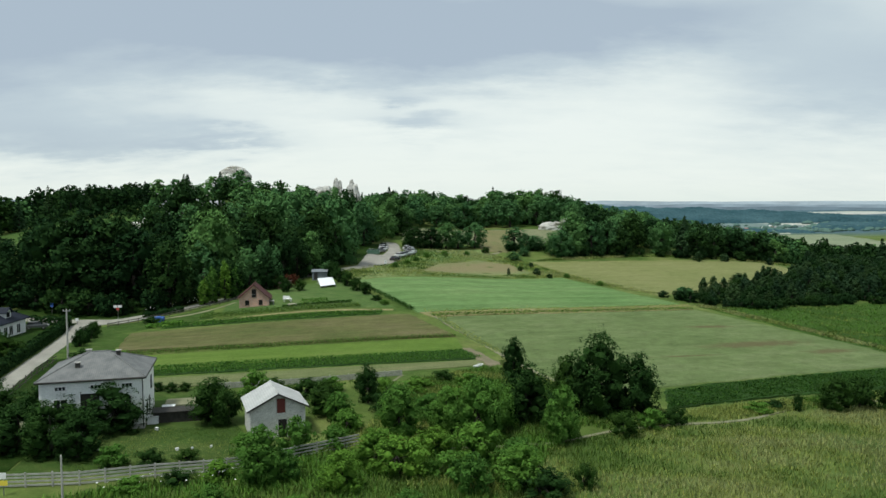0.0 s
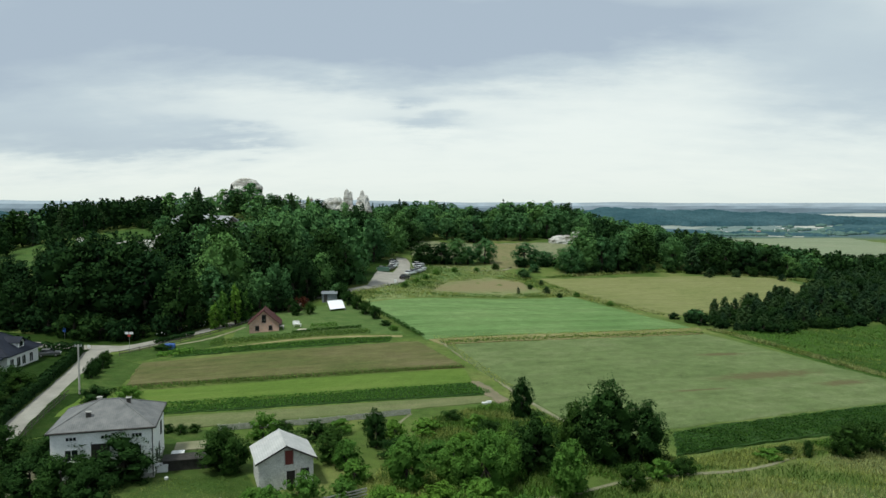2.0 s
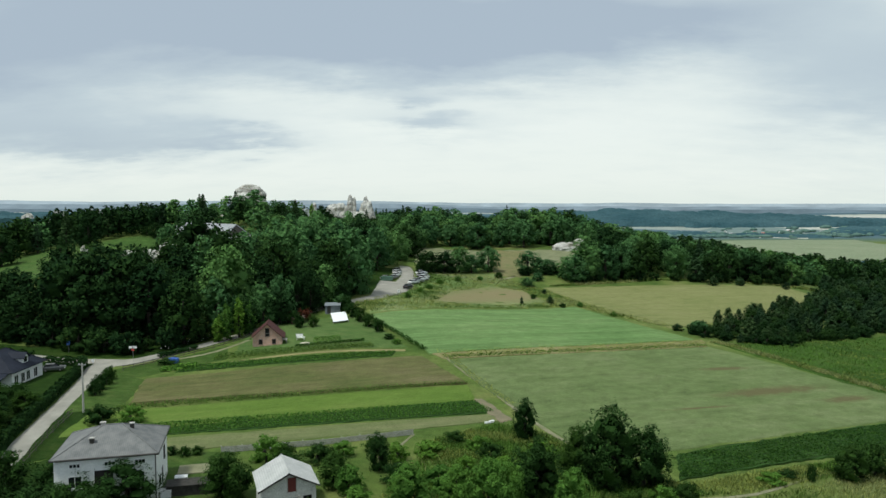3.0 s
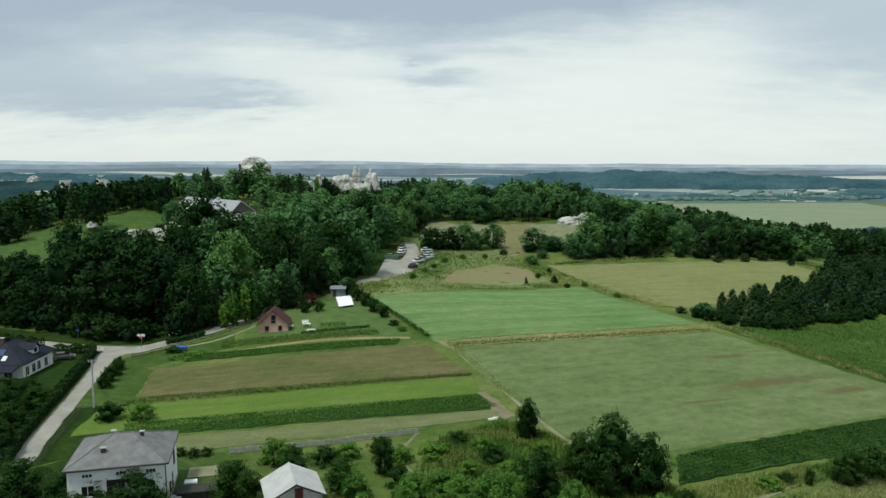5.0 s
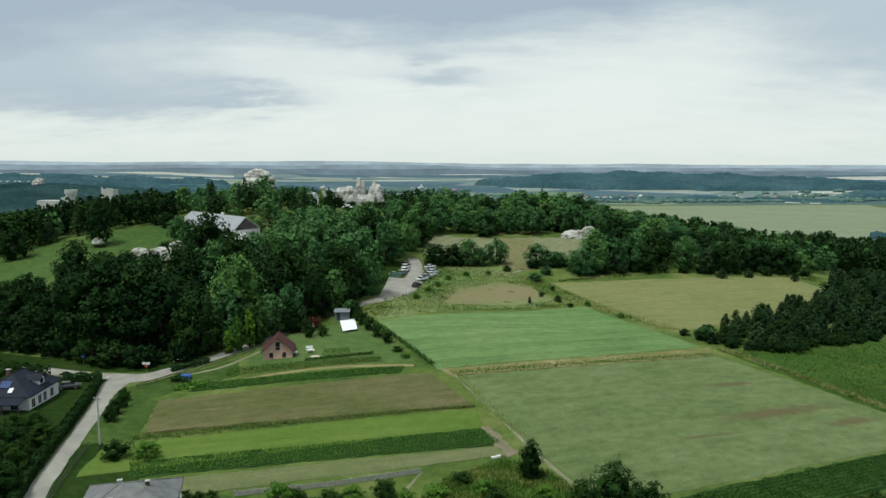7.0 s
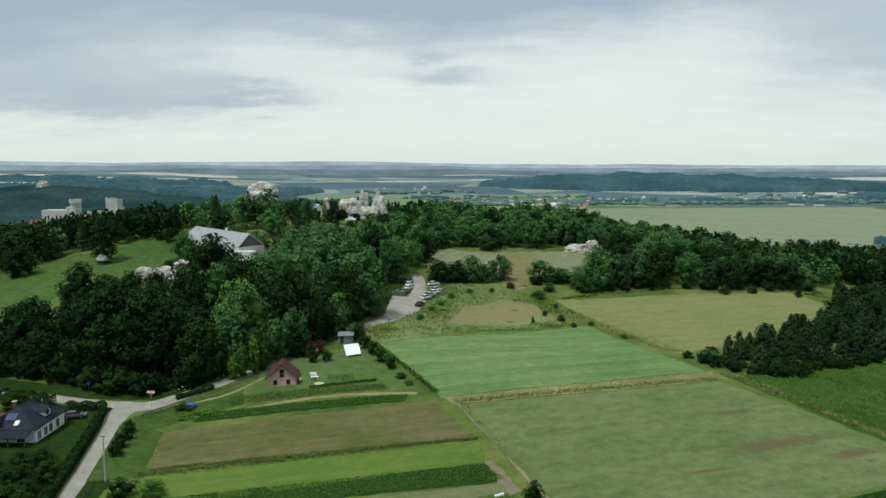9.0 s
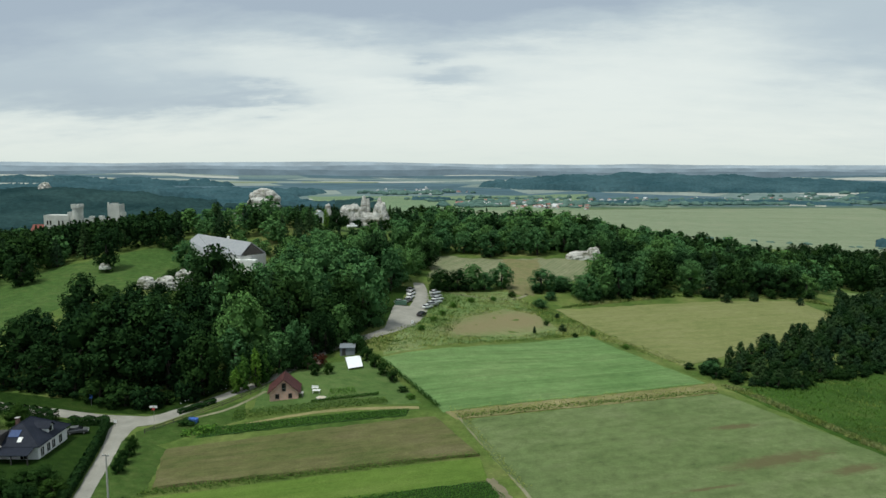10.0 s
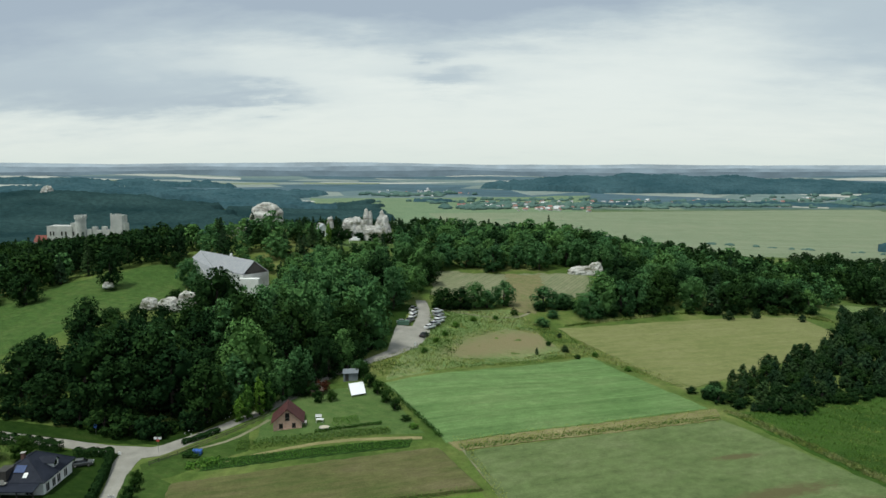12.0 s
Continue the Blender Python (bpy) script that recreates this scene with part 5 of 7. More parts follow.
def barn():
    """Small gabled stone outbuilding with a pale sheet roof and a red-brown hatch in the gable."""
    root = thing("stone_barn", "small pale stone outbuilding with light sheet-metal gable roof", "barn", frame_at(-21.9, 74.9, -0.8, 22))
    w, d, e, r = 5.95, 5.6, 3.5, 5.0
    m = Mat("whitewashed_stone", 0.92, 0.0, 0.2)
    wv = m.place(kind="World")
    br = m.add("ShaderNodeTexVoronoi")
    br.feature = "DISTANCE_TO_EDGE"
    br.inputs["Scale"].default_value = 4.6
    m.l.new(wv, br.inputs["Vector"])
    col = m.ramp(br.outputs["Distance"], [(0.0, (0.36, 0.35, 0.33)), (0.10, (0.56, 0.555, 0.53))])
    col = m.vary(col, m.noise(wv, 1.3, 6, 0.65), 0.75, 1.2)
    m.bump(br.outputs["Distance"], 0.5, 0.03)
    stone = m.done(col)
    part("wall", gable_walls(bmesh.new(), w, d, e, r - 0.1), stone, root)
    sheet = corrugated("pale_sheet_metal", (0.34, 0.345, 0.34), (0.48, 0.48, 0.47), 0.25, radians(-22), 0.6)
    o = 0.4
    k = (r - e) / (w / 2)
    part("roof", slab(bmesh.new(), ((-o, -o, e - k * o), (w / 2, -o, r), (w / 2, d + o, r), (-o, d + o, e - k * o)), 0.07), sheet, root)
    part("roof", slab(bmesh.new(), ((w / 2, -o, r), (w + o, -o, e - k * o), (w + o, d + o, e - k * o), (w / 2, d + o, r)), 0.07), sheet, root)
    part("ridge_cap", tube(bmesh.new(), (w / 2, -o, r), (w / 2, d + o, r), 0.09, 0.09, 6), sheet, root)
    for x0, x1, z0, z1 in ((-o, w / 2, e - k * o, r), (w / 2, w + o, r, e - k * o)):
        part("bargeboard", slab(bmesh.new(), ((x0, -o - 0.04, z0), (x1, -o - 0.04, z1), (x1, -o, z1), (x0, -o, z0)), 0.2), FRAME_DARK, root)
    hatch = part("hatch", boxes((2.85, -0.06, 2.75, 3.75, 0.02, 4.35)), DOOR_RED, root, "red-brown boarded hatch")
    part("frame", boxes((2.76, -0.09, 2.66, 2.85, 0.02, 4.44), (3.75, -0.09, 2.66, 3.84, 0.02, 4.44), (2.85, -0.09, 4.35, 3.75, 0.02, 4.44)), FENCE_WOOD, hatch)
    part("doorway", boxes((3.0, -0.03, 0.0, 3.9, 0.02, 2.0)), SHADE_PLATE, root, "flat near-black panel standing for the open doorway")
    part("post", boxes((3.95, -0.35, 0.0, 4.12, -0.2, 2.3)), FENCE_WOOD, root)
    opening(root, pose(5.0, 0, 1.6), 0.95, 0.55, FRAME_DARK, DARK_GLASS, "window", 1)


def brick_house():
    """Small unfinished house of bare pinkish hollow bricks with a steep dark red roof and near-black plates for its
    empty openings.
    """
    root = thing("brick_house", "small unfinished bare pink brick house with dark red gable roof", "house", frame_at(-47.2, 156.4, 1.45, 12))
    w, d, e, r = 6.4, 6.0, 2.75, 5.55
    m = Mat("bare_hollow_brick", 0.9, 0.0, 0.2)
    bk = m.add("ShaderNodeTexBrick")
    bk.inputs["Scale"].default_value = 1.0
    bk.inputs["Brick Width"].default_value, bk.inputs["Row Height"].default_value, bk.inputs["Mortar Size"].default_value = 0.40, 0.24, 0.014
    bk.inputs["Color1"].default_value, bk.inputs["Color2"].default_value, bk.inputs["Mortar"].default_value = (0.52, 0.31, 0.235, 1), (0.62, 0.39, 0.30, 1), (0.46, 0.41, 0.37, 1)
    mp = m.place((1, 1, 1), 0, "Object")
    rot = m.add("ShaderNodeMapping")
    rot.inputs["Rotation"].default_value = (radians(90), 0, 0)
    m.l.new(mp, rot.inputs[0]), m.l.new(rot.outputs[0], bk.inputs["Vector"])
    m.bump(bk.outputs["Fac"], 0.4, 0.01)
    brick = m.done(m.vary(bk.outputs["Color"], m.noise(m.place(kind="World"), 1.5, 5, 0.6), 0.82, 1.15))
    part("wall", gable_walls(bmesh.new(), w, d, e, r - 0.12), brick, root)
    part("plinth", boxes((-0.5, -0.35, -0.8, w + 0.3, d, 0.25)), CONCRETE, root, "grey concrete plinth")
    tiles = corrugated("dark_red_roof_sheet", (0.060, 0.024, 0.024), (0.095, 0.040, 0.038), 0.3, radians(78), 0.6)
    o = 0.55
    k = (r - e) / (w / 2)
    part("roof", slab(bmesh.new(), ((-o, -o, e - k * o), (w / 2, -o, r), (w / 2, d + o, r), (-o, d + o, e - k * o)), 0.14), tiles, root)
    part("roof", slab(bmesh.new(), ((w / 2, -o, r), (w + o, -o, e - k * o), (w + o, d + o, e - k * o), (w / 2, d + o, r)), 0.14), tiles, root)
    part("ridge_cap", tube(bmesh.new(), (w / 2, -o, r + 0.02), (w / 2, d + o, r + 0.02), 0.1, 0.1, 6), tiles, root)
    for x, z, ww, hh in ((w * 0.5, 2.75, 0.95, 1.75), (w * 0.27, 1.0, 0.85, 1.05), (w * 0.72, 1.05, 0.85, 1.05)):
        opening(root, pose(x, 0, z), ww, hh, FRAME_DARK, SHADE_PLATE, "window", 0, sill=True)
    part("rail", boxes((w * 0.5 - 0.5, -0.1, 3.3, w * 0.5 + 0.5, -0.05, 3.36)), FENCE_WOOD, root)
    opening(root, pose(w, 2.5, 0.9, 0, 0, 90), 0.9, 1.1, FRAME_DARK, SHADE_PLATE, "window", 0)
    part("porch", boxes((w, 0.8, -0.5, w + 1.1, 2.4, 0.1), (w + 0.9, 0.8, 0.1, w + 1.0, 0.9, 1.6), (w, 0.8, 1.6, w + 1.1, 2.4, 1.7)), FENCE_WOOD, root)


def villa():
    """White house with a large dark slate hipped roof, a dormer, a roof window and a solar panel."""
    root = thing("dark_roofed_house", "white house with large dark hipped roof and solar panel", "house", frame_at(-92.1, 125.6, -0.2, 3.4))
    w, d, e, r = 9.6, 10.6, 3.1, 6.3
    part("wall", boxes((0, 0, -0.8, w, d, e + 0.1)), WHITE_WALL, root)
    slate = corrugated("dark_slate", (0.010, 0.013, 0.022), (0.022, 0.026, 0.040), 0.35, radians(-3), 0.7)
    o, a, b = 0.6, (w / 2 - 0.2, 3.9, r), (w / 2 - 0.2, d - 3.6, r)
    c = ((-o, -o, e), (w + o, -o, e), (w + o, d + o, e), (-o, d + o, e))
    for pts in ((c[0], c[1], a), (c[1], c[2], b, a), (c[2], c[3], b), (c[3], c[0], a, b)):
        part("roof", slab(bmesh.new(), pts, 0.15), slate, root)
    for p, q in ((c[0], a), (c[1], a), (c[2], b), (c[3], b), (a, b)):
        part("ridge_cap", tube(bmesh.new(), p, q, 0.1, 0.1, 6), slate, root)
    for y in (1.4, 3.6, 5.4, 8.0):
        opening(root, pose(w, y, 0.55, 0, 0, 90), 1.25, 1.75, FRAME_WHITE, DARK_GLASS, "window", 1)
    opening(root, pose(6.8, 0, 0.4), 1.4, 2.0, FRAME_WHITE, DARK_GLASS, "window", 1)
    part("porch_roof", slab(bmesh.new(), ((-0.5, -3.0, 2.4), (9.3, -3.0, 2.4), (9.3, 0.2, 3.2), (-0.5, 0.2, 3.2)), 0.15), slate, root)
    for x in (-0.2, 3.0, 6.1, 9.1):
        part("post", boxes((x - 0.1, -2.9, -0.6, x + 0.1, -2.7, 2.35)), FRAME_DARK, root)
    dorm = part("dormer", gable_walls(bmesh.new(), 1.9, 2.8, 0.9, 1.6, base=-0.4), WHITE_WALL, root)
    dorm.matrix_local = pose(w - 0.6, 4.8, 4.0, 0, 0, 90)
    part("dormer_roof", slab(slab(bmesh.new(), ((-0.3, -0.4, 0.75), (0.95, -0.4, 1.75), (0.95, 3.0, 1.75), (-0.3, 3.0, 0.75)), 0.1), ((0.95, -0.4, 1.75), (2.2, -0.4, 0.75), (2.2, 3.0, 0.75), (0.95, 3.0, 1.75)), 0.1), slate, dorm)
    part("dormer_window", boxes((0.4, -0.05, -0.1, 1.5, 0.0, 0.85)), DARK_GLASS, dorm)
    panel_m = plain("solar_cells", (0.03, 0.05, 0.13), (0.045, 0.075, 0.18), 1.0, 0.15, spec=0.5)
    n = Vector((0, -(r - e), 3.9 + o)).normalized()
    tilt = math.degrees(math.atan2(r - e, 3.9 + o))
    sp = part("solar_panel", boxes((-1.0, -0.8, 0.04, 1.0, 0.8, 0.1)), panel_m, root, "dark blue solar panel")
    sp.matrix_local = pose(w / 2 - 0.3, 1.7, e + (1.7 + o) / (3.9 + o) * (r - e) + 0.05, tilt, 0, 0)
    rw = part("roof_window", boxes((-0.4, -0.55, 0.02, 0.4, 0.55, 0.08)), FRAME_WHITE, root, "pale roof window")
    rw.matrix_local = pose(w / 2 + 1.2, 0.6, e + (0.6 + o) / (3.9 + o) * (r - e) + 0.05, tilt, 0, 0)
    ch = part("chimney", boxes((w / 2 - 1.6, 4.2, 5.0, w / 2 - 1.0, 4.8, 6.9)), BRICK_RED, root)
    part("cap", boxes((w / 2 - 1.7, 4.1, 6.9, w / 2 - 0.9, 4.9, 7.0)), CONCRETE, ch)
    bal = part("balcony_dormer", boxes((1.0, -0.6, e + 0.2, 3.0, 2.4, e + 2.2)), FRAME_DARK, root)
    part("balcony", boxes((0.8, -1.6, e, 3.2, -0.5, e + 0.12), (0.8, -1.6, e + 0.12, 3.2, -1.54, e + 1.0)), FENCE_WOOD, bal)


def hill_lodge():
    """Large grey-roofed lodge on the hill: a long gabled wing with its gable to the valley and a low sweeping slope beside it."""
    root = thing("hill_lodge", "large lodge with sweeping grey sheet roofs on the wooded hill", "house", pose(-95, 272, 15.5))
    roof_m = corrugated("grey_roof_sheet", (0.25, 0.26, 0.275), (0.33, 0.335, 0.35), 0.6, radians(42), 0.5)
    z = 15.5
    A, B = (-116.6, 291.9, 26.3), (-84.9, 263.4, 26.1)
    E1, M, S, L = (-87.4, 257.9, 21.8), (-103.2, 271.8, 21.6), (-99.6, 263.2, 15.6), (-118.2, 287.0, 24.0)
    E2, F2 = (-79.3, 262.4, 22.4), (-104, 290.5, 22.4)
    loc = lambda p: (p[0] + 95, p[1] - 272, p[2] - z)  # noqa: E731
    for pts in ((A, M, E1, B), (A, L, S, M), (B, E2, F2, A)):
        part("roof", slab(bmesh.new(), [loc(p) for p in pts], 0.3), roof_m, root)
    low = -3.0
    for p, q, t in ((E1, M, 0), (E1, E2, 1), (M, S, 0), (E2, F2, 0), (S, L, 0)):
        a, b = loc(p), loc(q)
        bm = bmesh.new()
        v = [bm.verts.new(c) for c in ((a[0], a[1], low), (b[0], b[1], low), (b[0], b[1], b[2] - 0.3), (a[0], a[1], a[2] - 0.3))]
        bm.faces.new(v)
        bmesh.ops.solidify(bm, geom=bm.faces[:], thickness=0.3)
        part("wall", bm, WHITE_WALL, root)
    a, b, c = loc(E1), loc(E2), loc(B)
    bm = bmesh.new()
    bm.faces.new([bm.verts.new(p) for p in ((a[0] - 0.2, a[1] + 0.5, a[2] - 0.2), (b[0], b[1] + 0.5, b[2] - 0.2), (c[0], c[1] + 0.3, c[2] - 0.3))])
    bmesh.ops.solidify(bm, geom=bm.faces[:], thickness=0.2)
    part("gable", bm, FRAME_DARK, root, "dark glazed gable")
    part("terrace", boxes((5.2, -15.6, -3, 13.6, -12.5, 4.8)), WHITE_WALL, root, "white terrace wall")
    part("chimney", boxes((-4.6, 6.5, 7, -3.8, 7.3, 11.2)), WHITE_WALL, root)
    rw = part("roof_window", boxes((-0.9, -1.2, 0.1, 0.9, 1.2, 0.2)), DARK_GLASS, root)
    rw.matrix_local = pose(-9.8, 2.5, 5.2, 25, -25, 40)


def white_lean_to():
    """Open garden shelter with a bright white sloping sheet roof on posts, with a grey-blue hut behind it."""
    root = thing("garden_shelter", "open garden shelter with bright white sloping sheet roof", "shed", pose(-31.5, 177, 4.0))
    sheet = plain("white_sheet", (0.74, 0.76, 0.78), (0.82, 0.83, 0.85), 1.0, 0.35)
    c = ((-34.1, 179.2, 6.1), (-30.5, 180.6, 6.3), (-28.9, 175.2, 5.0), (-32.4, 174, 4.7))
    part("roof", slab(bmesh.new(), [(x + 31.5, y - 177, z - 4.0) for x, y, z in c], 0.06), sheet, root)
    for x, y, z in c:
        part("post", boxes((x + 31.45, y - 177.05, -0.8, x + 31.55, y - 176.95, z - 4.05)), FENCE_WOOD, root)
    part("back_wall", boxes((-1.9, 2.2, -0.6, 0.6, 2.6, 1.6)), FENCE_WOOD, root)
    hut = thing("garden_hut", "small grey-blue sheet-metal hut at the wood's edge", "shed", frame_at(-36.4, 184.2, 5.2, 8))
    blue = plain("grey_blue_sheet", (0.16, 0.18, 0.20), (0.22, 0.24, 0.26), 1.0, 0.6)
    part("wall", boxes((0, 0, -0.6, 3.8, 2.6, 2.1)), blue, hut)
    part("roof", slab(bmesh.new(), ((-0.2, -0.3, 2.1), (4.0, -0.3, 2.1), (4.0, 2.9, 2.5), (-0.2, 2.9, 2.5)), 0.08), blue, hut)
    part("door", boxes((0.5, -0.05, 0, 1.4, 0.0, 1.9)), FRAME_DARK, hut)


def wood_shed():
    root = thing("wood_shed", "low brown board shed beside the garden trees", "shed", frame_at(-43.2, 175.2, land(-43.2, 175.2), 10))
    brown = plain("brown_boards", (0.10, 0.06, 0.04), (0.17, 0.10, 0.07), 2.0, 0.85)
    part("wall", boxes((0, 0, -0.5, 3.4, 2.2, 1.6)), brown, root)
    part("roof", slab(bmesh.new(), ((-0.2, -0.3, 1.6), (3.6, -0.3, 1.6), (3.6, 2.4, 2.1), (-0.2, 2.4, 2.1)), 0.08), plain("brown_felt", (0.11, 0.08, 0.065), (0.17, 0.13, 0.11), 1.5, 0.9), root)
    part("door", boxes((1.2, -0.05, 0, 2.0, 0.0, 1.5)), FRAME_DARK, root)


def castle():
    """Ruined limestone castle: a long wall with dark plates for window holes, a round tower with a crenellated crown
    and a square keep.
    """
    stone = plain("castle_stone", (0.38, 0.385, 0.365), (0.56, 0.56, 0.53), 0.25, 0.95, bump=0.1)
    root = thing("ruined_castle", "pale ruined limestone castle with round crenellated tower", "castle", pose(-255, 445, 8))
    wall = part("wall", boxes((-22, -1, -8, -5.5, 9, 14), (-6.5, -0.5, -8, -3, 8, 16.0)), stone, root)
    for x in (-19.6, -17.6, -12.2, -9.6, -4.8):
        part("dark_window_plate", boxes((x - 0.45, -1.2 if x < -5.5 else -0.62, 8.0, x + 0.45, -0.95 if x < -5.5 else -0.45, 10.6)), SHADE_PLATE, wall)
    tower = part("tower", tube(bmesh.new(), (0, 0, -8), (0, 0, 18.6), 3.3, 3.15, 20), stone, root)
    part("crown", tube(bmesh.new(), (0, 0, 18.6), (0, 0, 20.0), 3.7, 3.7, 20), stone, tower)
    for k in range(10):
        a = k * 0.628
        m = part("merlon", boxes((-0.6, -0.35, 0, 0.6, 0.35, 1.1)), stone, tower)
        m.matrix_local = pose(3.35 * math.cos(a), 3.35 * math.sin(a), 20.0, 0, 0, math.degrees(a) + 90)
    rr = random.Random(4)
    x = 3.6
    while x < 19:
        wd = rr.uniform(1.4, 3.0)
        part("ruined_wall", boxes((x, rr.uniform(-0.5, 0.5), -8, x + wd, 2.5, rr.uniform(10.5, 14.5))), stone, root)
        x += wd
    keep = part("keep", boxes((20.5, -2, -8, 28, 5, 21.0), (28, -1.5, -8, 29.5, 4, 16)), stone, root)
    for k in range(5):
        part("merlon", boxes((20.6 + k * 1.55, -2, 21.0, 21.4 + k * 1.55, -1.3, rr.uniform(21.6, 22.6))), stone, keep)
    barn_ = thing("red_roofed_house", "low red-roofed house beside the castle ruin", "house", pose(-285, 443, 4))
    part("wall", boxes((0, 0, -4, 7, 6, 8)), WHITE_WALL, barn_)
    part("roof", slab(slab(bmesh.new(), ((-0.4, -0.5, 8), (7.4, -0.5, 8), (7.4, 3, 12), (-0.4, 3, 12)), 0.2), ((-0.4, 3, 12), (7.4, 3, 12), (7.4, 6.5, 8), (-0.4, 6.5, 8)), 0.2), plain("red_tiles", (0.16, 0.05, 0.04), (0.24, 0.08, 0.06), 1.0, 0.8), barn_)


def rock(name, x, y, z, sx, sy, sz, seed, label, group="limestone rocks", ledge=0.10, box_=0.72):
    """A weathered limestone crag: a lump cut by level ledges, cracks and pockets, flat-footed."""
    bm = bmesh.new()
    bmesh.ops.create_icosphere(bm, subdivisions=4 if sx < 8 else 5, radius=1.0)
    for v in bm.verts:
        d = v.co.normalized()
        d = Vector([math.copysign(abs(q) ** box_, q) for q in d]) * 0.9
        n = noise.fractal((d.x * 1.3 + seed, d.y * 1.3, d.z * 1.3), 0.9, 2.1, 5)
        crack = abs(noise.noise((d.x * 3.1 + seed, d.y * 3.1 + 9, d.z * 0.8)))
        step = ledge * (abs(math.sin(d.z * 7.0 + 2.2 * noise.noise((d.x * 1.5, d.y * 1.5, seed)))) - 0.5)
        k = 1.0 + 0.13 * n + step - 0.16 * max(0.0, 0.16 - crack) / 0.16
        p = d * k
        bulge = 1.0 - 0.18 * max(0.0, p.z)
        v.co = Vector((p.x * sx * bulge, p.y * sy * bulge, max(p.z, -0.5) * sz))
    me = bpy.data.meshes.new(name)
    bm.to_mesh(me), bm.free()
    me.materials.append(LIMESTONE)
    ob = new(name, me)
    ob.location = (x, y, z)
    return tagged(ob, label, "rock", group)


white_house()
barn()
brick_house()
villa()
hill_lodge()
white_lean_to()
wood_shed()
castle()
BIG = "tall pale weathered limestone crag above the trees"
for row in ((-105, 345.5, 35.5, 8.6, 7, 8.2, 1.0), (-67, 374, 24, 9.0, 5, 11.0, 2.0), (-51.8, 373, 23.5, 5.6, 4.5, 9.0, 3.0), (-51.9, 373.5, 28, 4.2, 3.8, 8.0, 3.4), (-60.8, 375.5, 32, 1.7, 1.8, 7.0, 4.0), (-58.8, 375.8, 32, 1.3, 1.5, 5.6, 4.6), (-52.6, 374.6, 32.4, 1.5, 1.6, 5.6, 5.0), (-84, 372, 26, 3.4, 3, 5.4, 6.0), (-79.6, 374, 29, 2.0, 2, 5.6, 7.0), (-58, 372.5, 22.5, 5.5, 3, 7.5, 8.0), (-73, 371.5, 21, 5, 3, 6, 8.6)):
    rock("limestone_crag", *row, BIG)
for row in ((50.3, 321, 14.4, 3.6, 3.5, 4.4, 11.0), (44, 320.5, 14.0, 6.6, 3, 3.0, 12.0)):
    rock("limestone_outcrop", *row, "pale limestone outcrop at the upper field's edge")
for row in ((-95, 227, 16.4, 4.6, 3.2, 5.2, 21.0), (-101.5, 226, 16.2, 3.8, 2.8, 3.2, 22.0), (-108.5, 227, 16.4, 3.0, 2.4, 2.6, 23.0), (-91.4, 228, 15.2, 2.4, 2.2, 4.4, 25.0), (-139, 258.5, 17, 2.2, 1.5, 1.6, 24.0)):
    rock("limestone_boulder", *row, "pale limestone boulder standing out of the trees")
rock("limestone_ridge", -115, 343, 26, 9, 5, 6, 9.0, "grey limestone ridge running down from the crag")
rock("distant_crag", -872, 1407, -4, 14, 10, 20, 31.0, "far pale limestone crag on a wooded hill")
rock("distant_crag", -838, 1407, -8, 26, 10, 12, 32.0, "far pale limestone crag on a wooded hill")


# ---- cars on the parking place ----
def car(name, x, y, turn, paint, label, slope=0.0):
    root = thing(name, label, "car", Matrix.Translation(on(x, y, 0.18)) @ Matrix.Rotation(radians(turn), 4, "Z") @ Matrix.Rotation(radians(slope), 4, "Y"), "parked cars")
    bm = bmesh.new()
    prof = ((-2.1, 0.32), (-2.15, 0.72), (-1.95, 0.92), (-1.0, 0.98), (0.9, 0.98), (1.9, 0.82), (2.12, 0.62), (2.1, 0.32))
    sides = [[bm.verts.new((px, s * (0.86 if 0.4 < pz < 0.95 else 0.80), pz)) for px, pz in prof] for s in (-1, 1)]
    bm.faces.new(sides[0]), bm.faces.new(sides[1][::-1])
    for i in range(len(prof)):
        j = (i + 1) % len(prof)
        bm.faces.new((sides[0][i], sides[1][i], sides[1][j], sides[0][j]))
    part("body", bm, paint, root)
    bm = bmesh.new()
    prof = ((-1.75, 0.95), (-1.35, 1.40), (0.25, 1.44), (1.05, 0.95))
    sides = [[bm.verts.new((px, s * (0.78 if pz < 1.2 else 0.60), pz)) for px, pz in prof] for s in (-1, 1)]
    bm.faces.new(sides[0]), bm.faces.new(sides[1][::-1])
    for i in range(4):
        j = (i + 1) % 4
        bm.faces.new((sides[0][i], sides[1][i], sides[1][j], sides[0][j]))
    part("glasshouse", bm, DARK_GLASS, root)
    part("roof_panel", boxes((-1.33, -0.6, 1.40, 0.25, 0.6, 1.47), bevel=0.03), paint, root)
    for wx in (-1.3, 1.3):
        for s in (-1, 1):
            tyre = part("wheel", tube(bmesh.new(), (wx, s * 0.70, 0.30), (wx, s * 0.90, 0.30), 0.31, 0.31, 14), FRAME_DARK, root)
            part("rim", tube(bmesh.new(), (wx, s * 0.89, 0.30), (wx, s * 0.92, 0.30), 0.19, 0.17, 10), STEEL, tyre)
    for s in (-1, 1):
        part("headlight", boxes((2.02, s * 0.58 - 0.16, 0.62, 2.13, s * 0.58 + 0.16, 0.74)), FRAME_WHITE, root)
        part("tail_light", boxes((-2.17, s * 0.6 - 0.14, 0.68, -2.08, s * 0.6 + 0.14, 0.82)), DOOR_RED, root)
    return root


